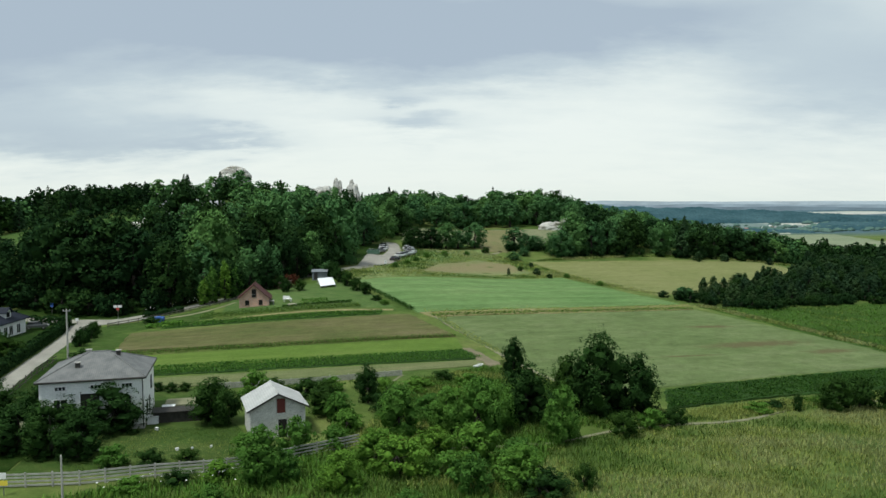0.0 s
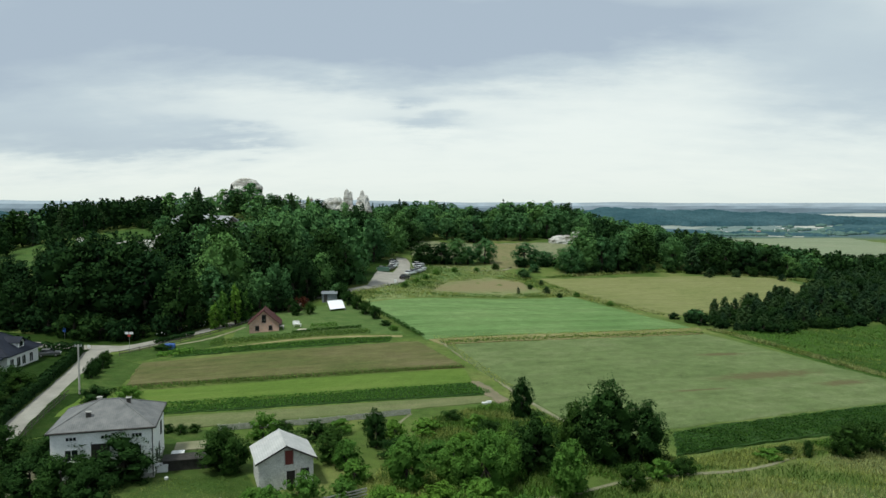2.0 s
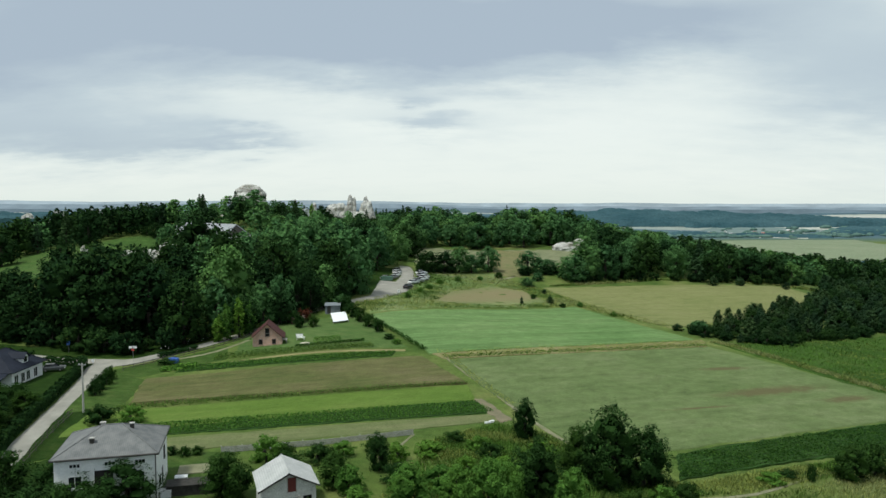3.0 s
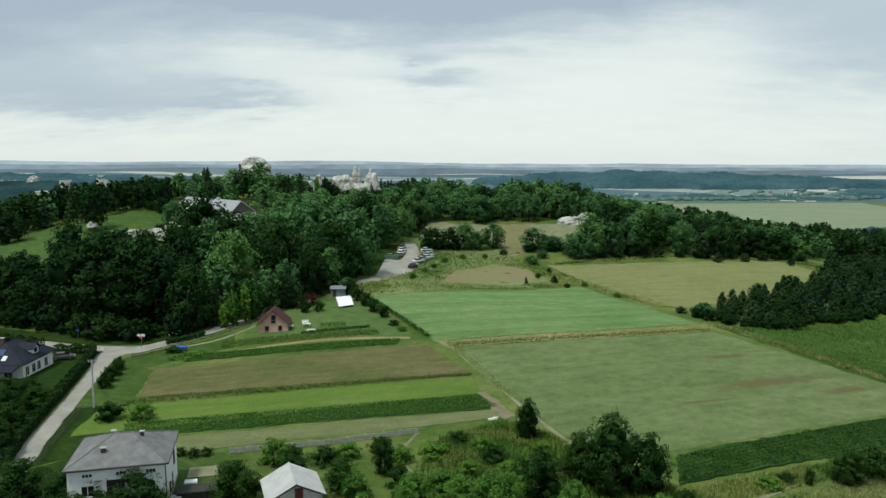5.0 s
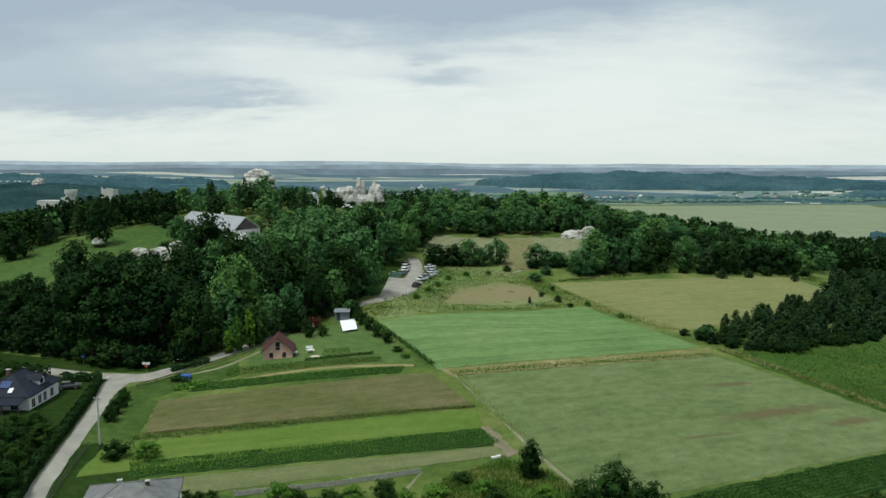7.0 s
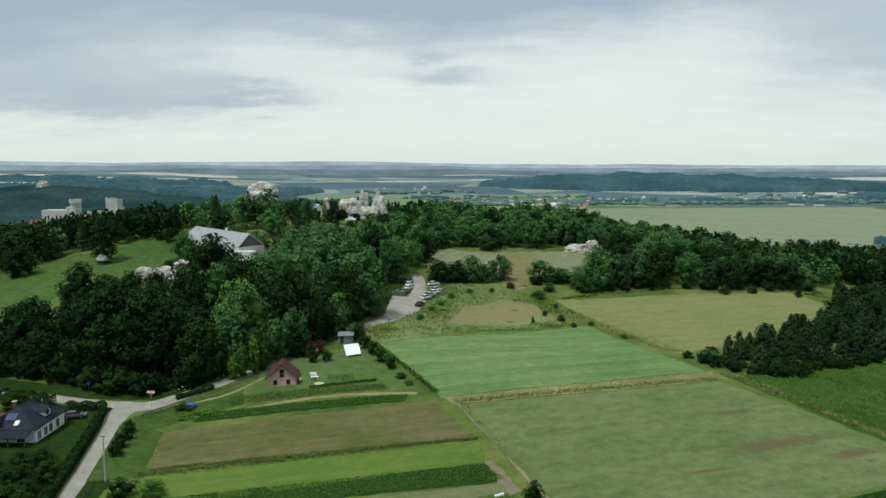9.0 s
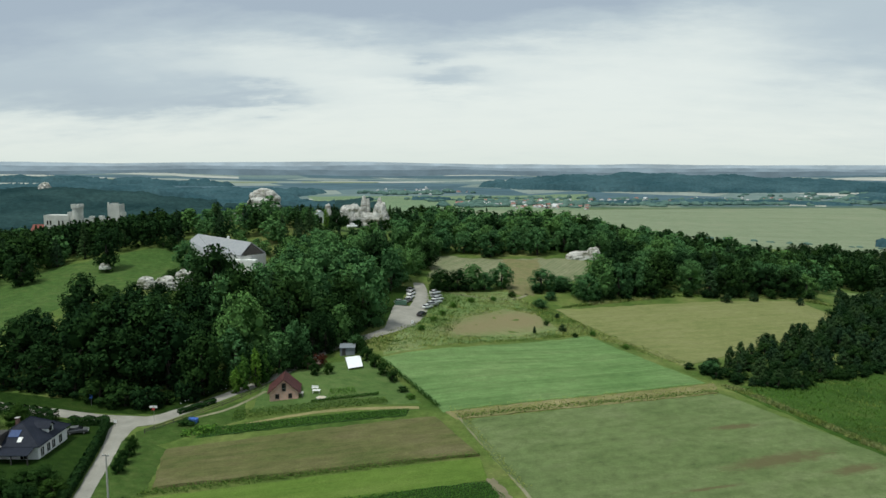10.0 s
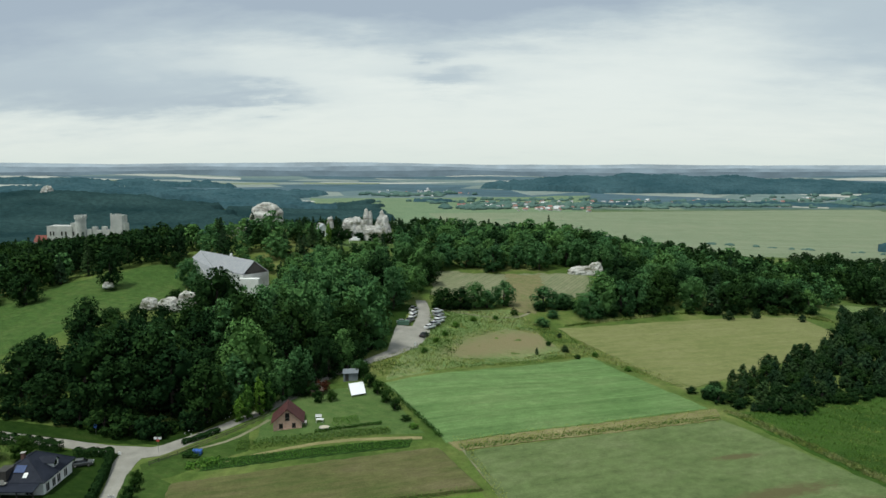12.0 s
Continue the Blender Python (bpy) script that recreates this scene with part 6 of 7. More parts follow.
STEEL = plain("dull_steel", (0.30, 0.30, 0.31), (0.42, 0.42, 0.43), 4.0, 0.4, 0.8)
PAINTS = {
    "white": plain("white_car_paint", (0.70, 0.71, 0.71), (0.76, 0.76, 0.76), 0.6, 0.25, spec=0.5),
    "silver": plain("silver_car_paint", (0.36, 0.37, 0.39), (0.44, 0.45, 0.46), 0.6, 0.3, 0.5, spec=0.5),
    "black": plain("black_car_paint", (0.015, 0.015, 0.017), (0.025, 0.025, 0.028), 0.6, 0.2, spec=0.5),
    "grey": plain("grey_car_paint", (0.10, 0.105, 0.11), (0.15, 0.155, 0.16), 0.6, 0.3, 0.3, spec=0.5),
}
for x, y, turn, tone in ((-24.8, 257.0, 72, "silver"), (-24.2, 252.4, 68, "white"), (-24.0, 247.6, 74, "white"), (-24.4, 242.8, 66, "grey"), (-26.6, 239.4, 20, "silver"), (-16.0, 257.4, 40, "white"), (-15.4, 253.4, 36, "silver"),
                         (-14.6, 249.6, 42, "white"), (-14.9, 245.6, 38, "white"), (-16.0, 241.6, 34, "silver"), (-17.3, 237.6, 52, "white"), (-18.4, 227.8, 68, "black")):
    car("car", x, y, turn, PAINTS[tone], tone + " car parked beside the hill road")
car("car", -82.6, 139.6, 20, PAINTS["grey"], "dark grey car parked behind the dark-roofed house")


# ---- fences, poles and signs ----
def fence(line, gap, h, name, label, rails=(0.35, 0.75, 1.1), size=0.12, mat=FENCE_WOOD):
    root = thing(name, label, "fence", pose(line[0][0], line[0][1], 0))
    ox, oy = line[0]
    post_me = boxes_mesh("post", [(-size / 2, -size / 2, -0.4, size / 2, size / 2, h)], mat)
    for (x0, y0), (x1, y1) in zip(line, line[1:]):
        n = max(1, round(math.hypot(x1 - x0, y1 - y0) / gap))
        for k in range(n):
            a, b = (x0 + (x1 - x0) * k / n, y0 + (y1 - y0) * k / n), (x0 + (x1 - x0) * (k + 1) / n, y0 + (y1 - y0) * (k + 1) / n)
            za, zb = land(*a), land(*b)
            share("post", post_me, root, pose(a[0] - ox, a[1] - oy, za))
            for z in rails:
                bm = bmesh.new()
                slab(bm, [(a[0] - ox, a[1] - oy - 0.03, za + z + 0.14), (b[0] - ox, b[1] - oy - 0.03, zb + z + 0.14), (b[0] - ox, b[1] - oy + 0.03, zb + z + 0.14), (a[0] - ox, a[1] - oy + 0.03, za + z + 0.14)], 0.16)
                part("rail", bm, mat, root)


OLD_WOOD = plain("dark_old_wood", (0.06, 0.055, 0.045), (0.12, 0.11, 0.09), 2.0, 0.9)
fence(((-50, 58), (-40.8, 61.2), (-34, 62.3), (-28, 64.5), (-21.7, 66.2), (-16, 69.8), (-10, 74)), 2.2, 1.4, "plank_fence", "weathered grey plank fence along the garden", (0.15, 0.5, 0.85, 1.15))
fence(((-33, 94.4), (-20, 98.6), (-7.5, 104.2)), 2.5, 1.0, "wire_fence", "low grey wall-like fence behind the gardens", (0.1, 0.3, 0.5, 0.7), 0.1)
fence(((-56.6, 88), (-59.3, 98), (-62.0, 109.5)), 2.4, 1.2, "lane_fence", "low dark timber fence along the village road", (0.3, 0.8), 0.1, OLD_WOOD)
fence(((-68.6, 140), (-63.5, 147), (-56, 156.6), (-50, 165)), 2.4, 1.1, "road_rail", "dark timber fence beside the climbing road", (0.4, 0.85), 0.1, OLD_WOOD)


def pole(x, y, h, r, name, label, arm=True):
    root = thing(name, label, "pole", pose(x, y, land(x, y)))
    part("shaft", tube(bmesh.new(), (0, 0, -0.6), (0, 0, h), r * 1.2, r * 0.8, 10), CONCRETE, root)
    if not arm:
        part("cap", tube(bmesh.new(), (0, 0, h), (0, 0, h + 0.06), r * 0.9, r * 0.5, 10), CONCRETE, root)
        return
    part("crossarm", boxes((-0.6, -0.05, h - 0.35, 0.6, 0.05, h - 0.22)), STEEL, root)
    for k in (-0.5, 0.0, 0.5):
        part("insulator", tube(bmesh.new(), (k, 0, h - 0.22), (k, 0, h - 0.02), 0.05, 0.04, 8), FRAME_WHITE, root)


pole(-60.8, 110.5, 8.0, 0.14, "utility_pole", "slim grey concrete utility pole beside the road")
pole(-32.9, 57.4, 4.6, 0.09, "utility_pole", "pale concrete pole in front of the fence", False)

SIGN_WHITE = plain("sign_white", (0.68, 0.68, 0.68), (0.75, 0.75, 0.75), 2.0, 0.5)
SIGN_RED = plain("sign_red", (0.42, 0.05, 0.04), (0.5, 0.07, 0.06), 2.0, 0.5)
SIGN_BLUE = plain("sign_blue", (0.05, 0.12, 0.42), (0.07, 0.16, 0.5), 2.0, 0.5)
SIGN_YELLOW = plain("sign_yellow", (0.62, 0.48, 0.05), (0.7, 0.56, 0.08), 2.0, 0.5)


def sign(x, y, h, plates, name, label):
    root = thing(name, label, "sign", pose(x, y, land(x, y)))
    part("post", tube(bmesh.new(), (0, 0, -0.4), (0, 0, h), 0.045, 0.045, 8), STEEL, root)
    for x0, z0, x1, z1, m in plates:
        part("plate", boxes((x0, -0.10, z0, x1, -0.05, z1)), m, root)


sign(-69.6, 146.6, 3.6, ((-0.85, 3.1, -0.08, 3.6, SIGN_WHITE), (0.08, 3.1, 0.85, 3.6, SIGN_WHITE), (-0.3, 2.6, 0.3, 3.02, SIGN_RED)), "road_sign", "white direction signs on a grey post at the junction")
sign(-88.2, 155.2, 2.6, ((-0.35, 1.7, 0.35, 2.6, SIGN_BLUE),), "information_sign", "blue information sign at the wood's edge")
sign(-76.6, 143.6, 1.6, ((-0.3, 1.0, 0.3, 1.6, SIGN_WHITE),), "gate_sign", "small white notice at the hedge corner")
sign(-39.4, 59.8, 2.0, ((-0.4, 0.9, 0.4, 1.35, SIGN_YELLOW), (-0.28, 1.5, 0.28, 2.05, SIGN_WHITE)), "warning_sign", "yellow and grey sign plates by the fence")
sign(-20.3, 216.3, 1.4, ((-0.35, 0.4, 0.35, 1.4, SIGN_WHITE),), "notice_board", "small white notice board beside the parking place")


# ---- hedges ----
def hedge(line, w, h, name, label, seed, mat=LEAF, size=0.2, density=44):
    rng = np.random.default_rng(seed)
    ps, ns = [], []
    for (x0, y0), (x1, y1) in zip(line, line[1:]):
        length = math.hypot(x1 - x0, y1 - y0)
        n = int(length * (w + 2 * h) * density)
        t = rng.uniform(0, 1, n)
        a = rng.uniform(-1, 1, n)
        side = np.array([-(y1 - y0), x1 - x0]) / length
        across = np.clip(a * 1.6, -1, 1)
        up = np.where(np.abs(a * 1.6) > 1, rng.uniform(0.05, 1, n), 1.0)
        up = up * (1 + 0.12 * np.sin(t * length * 1.9) + rng.normal(size=n) * 0.04)
        x = x0 + (x1 - x0) * t + side[0] * across * w / 2
        y = y0 + (y1 - y0) * t + side[1] * across * w / 2
        z = np.array([land(p, q) for p, q in zip(x, y)]) + up * h
        ps.append(np.stack([x, y, z], 1))
        ns.append(np.stack([side[0] * across, side[1] * across, np.where(up > 0.9, 1.0, 0.2)], 1) + rng.normal(size=(n, 3)) * 0.4)
    p, nn = np.concatenate(ps), np.concatenate(ns)
    q = tufts(rng, p, nn, rng.uniform(0.6, 1.3, len(p)) * size)
    tagged(new(name, leafy(name, q, mat, nn, rng.uniform(0, 1, len(q)))), label, "hedge")


hedge(((-87, 144.2), (-79.2, 144.8), (-78.8, 144.0), (-76.4, 137.6), (-72.8, 126.4), (-68.8, 113.2), (-64.0, 96), (-59.6, 85)), 1.3, 1.7, "garden_hedge", "clipped dark green hedge round the corner garden", 1)
hedge(((-66, 150.5), (-60, 157)), 1.2, 1.0, "roadside_hedge", "low dark green hedge beside the road", 2)
hedge(((-114, 149.6), (-98, 147.8), (-91, 146.2)), 1.4, 2.2, "lane_hedge", "low dark hedge along the lane", 3)


# ---- crops in rows, verges, tall grass ----
def strip_plants(name, quad, rows, gap, h, size, mat, label, seed, jitter=0.25, category="crop", leaves_each=5):
    """Plants in rows between four corners, each a tuft of leaves."""
    rng = np.random.default_rng(seed)
    a, b, c, d = (np.array(p) for p in quad)
    length = np.linalg.norm(b - a)
    n = int(length / gap)
    v, u = np.meshgrid((np.arange(rows) + 0.5) / rows, (np.arange(n) + 0.5) / n, indexing="ij")
    u = (u + rng.uniform(-0.4, 0.4, u.shape) / n).ravel()[:, None]
    v = (v + rng.normal(size=v.shape) * jitter / rows * 0.4).ravel()[:, None]
    xy = (a * (1 - u) + b * u) * (1 - v) + (d * (1 - u) + c * u) * v
    xy = np.repeat(xy, leaves_each, 0) + rng.normal(size=(len(xy) * leaves_each, 2)) * size * 0.6
    k = rng.uniform(0.3, 1, len(xy)) * h
    z = np.array([max(land(x, y), tile_height(x, y)) for x, y in xy]) + k
    p = np.column_stack([xy, z])
    nn = rng.normal(size=(len(p), 3)) * 0.6 + np.array([0, 0, 0.9])
    q = tufts(rng, p, nn, rng.uniform(0.6, 1.3, len(p)) * size)
    tagged(new(name, leafy(name, q, mat, nn, rng.uniform(0, 1, len(q)))), label, category, kind="stuff")


strip_plants("potato_rows", ((-52.5, 103.6), (1.7, 122.7), (5.2, 116.9), (-50, 98.8)), 9, 0.3, 0.42, 0.105, HERB, "dark green potato plants in long rows", 1, 0.35, "crop", 9)
strip_plants("vegetable_rows", ((-56, 142.5), (-15, 153.3), (-15.6, 149.8), (-57, 137.5)), 6, 0.34, 0.42, 0.12, HERB, "dark green vegetable rows below the brick house", 2, 0.4, "crop", 8)
strip_plants("garden_bed", ((-37.5, 156.0), (-22.8, 160.8), (-22.8, 159.6), (-37.4, 154.8)), 4, 0.3, 0.5, 0.12, HERB_DARK, "dense green vegetable bed on the lawn", 3, 0.4, "crop", 9)
strip_plants("garden_bed", ((-34.9, 162.6), (-29.2, 163.8), (-27.8, 160.2), (-34.0, 158.2)), 8, 0.35, 0.3, 0.11, LEAF_LIGHT, "bright green vegetable bed on the lawn", 4, 0.5, "crop", 7)
strip_plants("boundary_weeds", ((-26.8, 182.4), (-9.2, 155.0), (-8.2, 155.4), (-25.4, 183.0)), 4, 0.35, 0.7, 0.14, HERB_DARK, "dark tall weeds along the green field", 18, 2.0, "verge", 5)
strip_plants("weedy_strip", ((-53.7, 151.2), (-21.1, 158.4), (-19.8, 155.4), (-52.6, 146.2)), 9, 0.4, 0.5, 0.13, WEED, "weedy green strip in front of the brick house", 5, 1.5, "crop", 6)
strip_plants("field_edge_weeds", ((-56.5, 114.2), (0.3, 134.9), (0.6, 133.2), (-57, 111.6)), 4, 0.22, 0.55, 0.11, WEED, "dark tall weeds along the brown field's edge", 6, 2.0, "verge", 6)
strip_plants("verge_grass", ((-6.6, 154.4), (61.5, 187), (60.6, 180), (-4.0, 150.9)), 12, 0.45, 0.3, 0.1, BLADE, "tall dry grass between two fields", 7, 5.0, "verge", 4)
strip_plants("verge_weeds", ((-4.8, 151.4), (60.9, 182.4), (60.8, 180.4), (-4.2, 149.8)), 3, 0.35, 0.5, 0.12, HERB, "green weeds along the barley field", 17, 2.0, "verge", 5)
strip_plants("beet_rows", ((30.4, 99.9), (92, 136), (84, 121), (27.9, 90.6)), 16, 0.34, 0.42, 0.13, HERB_DARK, "dark green leafy crop rows", 8, 0.5, "crop", 8)
strip_plants("path_verge", ((-4.2, 152), (7.5, 121), (9.2, 121.5), (-2.6, 152.5)), 4, 0.4, 0.3, 0.1, BLADE, "tall grass along the dirt track", 9, 2.0, "verge", 4)
strip_plants("yellow_flowers", ((-61, 141), (-55, 144), (-54.5, 140), (-60, 137.5)), 6, 0.45, 0.6, 0.25, LEAF_LIGHT, "yellow-green bushy plants at the garden's corner", 10, 2.0)


def meadow(name, poly, count, h, size, mats, label, seed, hole=()):
    """Tall grass: slim upright blades in clumps, thicker and thinner in patches."""
    rng = np.random.default_rng(seed)
    xs, ys = [p[0] for p in poly], [p[1] for p in poly]
    out = []
    while len(out) < count:
        x, y = rng.uniform(min(xs), max(xs)), rng.uniform(min(ys), max(ys))
        if inside(x, y, poly) and not (hole and inside(x, y, hole)) and 0.72 + noise.noise((x * 0.12, y * 0.12, seed)) * 0.55 > rng.uniform(0, 1):
            out.append((x, y))
    xy = np.repeat(np.array(out), 3, 0) + rng.normal(size=(3 * count, 2)) * 0.22
    z = np.array([tile_height(x, y) for x, y in xy])
    tall = h * rng.uniform(0.5, 1.25, len(xy))
    ang = rng.uniform(0, 6.283, len(xy))
    side = np.stack([np.cos(ang), np.sin(ang), 0 * ang], 1) * (size * rng.uniform(0.6, 1.3, len(xy)))[:, None]
    tip = np.stack([rng.normal(size=len(xy)) * 0.3 * tall, rng.normal(size=len(xy)) * 0.3 * tall, tall], 1)
    base = np.column_stack([xy, z - 0.05])
    q = np.stack([base - side, base + side, base + tip + side * 0.35, base + tip - side * 0.35], 1)
    up = np.tile([[0.0, -0.25, 1.0]], (len(q), 1)) + rng.normal(size=(len(q), 3)) * 0.3
    patch = np.array([noise.noise((x * 0.045, y * 0.12, seed)) + 0.5 * noise.noise((x * 0.16, y * 0.4, seed + 3)) for x, y in xy]) + rng.normal(size=len(q)) * 0.12
    lo, hi = np.quantile(patch, mats[1])
    for rows, mat in ((patch < lo, mats[0]), ((patch >= lo) & (patch < hi), mats[2]), (patch >= hi, mats[3])):
        if rows.any():
            tagged(new(name, leafy(name, q[rows], mat, up[rows], rng.uniform(0, 1, rows.sum()))), label, "grass", kind="stuff")


meadow("tall_grass", ((6, 56), (10, 75), (20, 81), (36, 86.5), (60, 100), (100, 112), (90, 60), (40, 40), (0, 40)), 52000, 0.45, 0.034, (WEED, (0.24, 0.56), BLADE, SEED), "tall yellow-green meadow grass", 1)
meadow("scrub_grass", ((-50, 50), (-12, 73), (-4, 102), (18, 94), (12, 78), (4, 56), (0, 42), (-40, 42)), 30000, 0.6, 0.042, (LEAF_LIGHT, (0.35, 0.8), WEED, BLADE), "rank green grass and weeds among the shrubs", 2)
meadow("fallow_weeds", ((66, 184), (136, 216), (150, 150), (90, 142)), 9000, 0.5, 0.07, (LEAF_LIGHT, (0.5, 0.85), WEED, BLADE), "tall weeds in the fallow meadow", 3)
meadow("slope_grass", ((-19, 262), (8, 266), (26, 250), (60, 204), (56, 202), (34, 226), (-25, 187), (-33, 196), (-18, 222)), 9000, 0.5, 0.06, (WEED, (0.45, 0.78), BLADE, SEED), "tall grass and weeds on the slope below the road", 4, ((-9, 208), (-5, 231), (9, 247), (19, 243), (27, 231), (11, 216)))
meadow("edge_grass", ((40, 262), (72, 279), (118, 295), (140, 300), (140, 290), (126, 296), (74, 278), (28, 253)), 3000, 0.7, 0.08, (WEED, (0.4, 0.6), BLADE, SEED), "pale tall grass along the wheat field", 5)
meadow("path_grass", ((18, 81.5), (36, 87.8), (58, 100.5), (84, 119), (70, 111), (28, 89), (22, 92), (12, 96), (10, 84)), 9000, 0.5, 0.04, (LEAF_LIGHT, (0.3, 0.6), WEED, BLADE), "rank grass between the footpath and the row crop", 6)
meadow("corner_weeds", ((-4, 102), (5, 110.5), (12, 107), (18, 96), (10, 92), (-6, 96)), 6000, 0.6, 0.045, (LEAF_LIGHT, (0.4, 0.85), WEED, BLADE), "rank green weeds at the field corner", 7)
meadow("fallow_edge", ((63, 186), (67, 186), (97, 141), (94.5, 139.5)), 2600, 0.7, 0.06, (BLADE, (0.3, 0.5), WEED, SEED), "pale tall grass between barley and fallow meadow", 9)
meadow("lawn_tufts", ((-38, 64.5), (-20, 69.5), (-24, 79), (-34, 78)), 5000, 0.16, 0.03, (WEED, (0.4, 0.8), BLADE, SEED), "short uneven grass on the lawn", 8)


# ---- small garden things ----
def clutter(name, x, y, rows, mat, label, category, turn=0):
    ob = thing(name, label, category, frame_at(x, y, land(x, y) + 0.03, turn))
    for n, bx in rows:
        part(n, boxes(bx, bevel=0.02), mat, ob)


clutter("garden_table", -37.4, 160.6, (("top", (-0.9, -0.5, 0.68, 0.9, 0.5, 0.74)), ("leg", (-0.8, -0.4, 0, -0.72, -0.32, 0.68)), ("leg", (0.72, -0.4, 0, 0.8, -0.32, 0.68)), ("leg", (-0.8, 0.32, 0, -0.72, 0.4, 0.68)), ("leg", (0.72, 0.32, 0, 0.8, 0.4, 0.68))), SIGN_WHITE, "pale garden table on the lawn", "table")
clutter("garden_bench", -38.2, 162.6, (("seat", (-0.8, -0.2, 0.4, 0.8, 0.2, 0.46)), ("backrest", (-0.8, 0.2, 0.45, 0.8, 0.26, 0.9)), ("leg", (-0.7, -0.2, 0, -0.6, 0.2, 0.4)), ("leg", (0.6, -0.2, 0, 0.7, 0.2, 0.4))), FRAME_WHITE, "white garden bench on the lawn", "bench")
sand = thing("sand_pit", "round pale sand pit on the garden lawn", "sand pit", pose(-35.7, 157.9, land(-35.7, 157.9)))
part("rim", tube(bmesh.new(), (0, 0, 0.0), (0, 0, 0.14), 1.25, 1.2, 20), FENCE_WOOD, sand)
part("sand", tube(bmesh.new(), (0, 0, 0.1), (0, 0, 0.17), 1.08, 1.0, 20), plain("pale_sand", (0.42, 0.38, 0.29), (0.52, 0.47, 0.37), 2.0, 0.95), sand)
clutter("water_tank", -60.7, 145.6, (("tank", (-1.0, -0.6, 0, 1.0, 0.6, 1.0)), ("lid", (-0.4, -0.4, 1.0, 0.4, 0.4, 1.1))), SIGN_BLUE, "blue plastic tank beside the plots", "tank")
clutter("low_coop", -32.3, 81.5, (("wall", (-2.6, -1.0, -0.2, 2.6, 1.0, 1.2)), ("roof", (-2.8, -1.2, 1.2, 2.8, 1.2, 1.3))), plain("tarred_boards", (0.02, 0.018, 0.016), (0.05, 0.046, 0.04), 2.0, 0.8), "low dark tarred coop beside the white house", "shed", 16)
clutter("white_crate", -34.6, 80.0, (("body", (-0.6, -0.5, 0, 0.6, 0.5, 0.8)), ("lid", (-0.65, -0.55, 0.8, 0.65, 0.55, 0.86))), SIGN_WHITE, "white lidded crate by the house", "crate", 16)
clutter("white_crate", -34.4, 84.0, (("body", (-0.7, -0.5, 0, 0.7, 0.5, 0.8)), ("lid", (-0.75, -0.55, 0.8, 0.75, 0.55, 0.86))), SIGN_WHITE, "white lidded crate by the house", "crate", 16)
clutter("terrace_slab", -34.5, 88.4, (("slab", (-1.9, -1.6, -0.2, 1.9, 1.6, 0.10)),), TRACK, "pale concrete terrace slab behind the house", "terrace", 16)
clutter("white_tent", -62.8, 352, (("canopy", (-2.4, -2.4, 1.8, 2.4, 2.4, 2.4)), ("pole", (-2.3, -2.3, -0.5, -2.2, -2.2, 1.8)), ("pole", (2.2, -2.3, -0.5, 2.3, -2.2, 1.8)), ("pole", (-2.3, 2.2, -0.5, -2.2, 2.3, 1.8)), ("pole", (2.2, 2.2, -0.5, 2.3, 2.3, 1.8)), ("peak", (-1.0, -1.0, 2.4, 1.0, 1.0, 3.4))), SIGN_WHITE, "white event tent below the crags", "tent")
for k, (x, y, s) in enumerate(((-28.6, 71.5, 0.3), (-27.2, 72.0, 0.22), (-26.4, 70.2, 0.34), (-25.4, 72.6, 0.24), (-36.6, 71.0, 0.4), (-33.2, 77.6, 0.35))):
    clutter("white_bucket", x, y, (("body", (-s * 0.5, -s * 0.4, 0, s * 0.5, s * 0.4, s * 0.8)), ("rim", (-s * 0.54, -s * 0.44, s * 0.8, s * 0.54, s * 0.44, s * 0.88))), SIGN_WHITE, "small white bucket on the lawn", "bucket", k * 31)
clutter("green_container", -26.4, 238.4, (("body", (-2.0, -0.9, 0.1, 2.0, 0.9, 1.3)), ("lid", (-2.05, -0.95, 1.3, 2.05, 0.95, 1.4)), ("skid", (-1.8, -0.7, 0, 1.8, 0.7, 0.1))), plain("green_paint", (0.06, 0.13, 0.09), (0.10, 0.18, 0.13), 1.0, 0.6), "pale green waste container beside the parking place", "container", 5)
pav = thing("crag_pavilion", "small white-walled pavilion beside the limestone crags", "pavilion", frame_at(-82.6, 360, land(-82.6, 360), 20))
part("wall", gable_walls(bmesh.new(), 5.0, 4.0, 3.4, 5.4), WHITE_WALL, pav)
part("roof", slab(slab(bmesh.new(), ((-0.4, -0.4, 3.2), (2.5, -0.4, 5.6), (2.5, 4.4, 5.6), (-0.4, 4.4, 3.2)), 0.12), ((2.5, -0.4, 5.6), (5.4, -0.4, 3.2), (5.4, 4.4, 3.2), (2.5, 4.4, 5.6)), 0.12), plain("pale_blue_sheet", (0.34, 0.38, 0.42), (0.46, 0.50, 0.54), 1.0, 0.5), pav)
part("door", boxes((1.9, -0.06, 0, 3.1, 0.0, 2.2)), FRAME_DARK, pav)
clutter("stone_pile", 4.2, 111.2, (("slab", (-1.0, -0.25, 0, 0.5, 0.2, 0.25)), ("slab", (-0.2, -0.2, 0.25, 0.6, 0.15, 0.4))), SIGN_WHITE, "pale heap of slabs at the field corner", "rubble", 20)


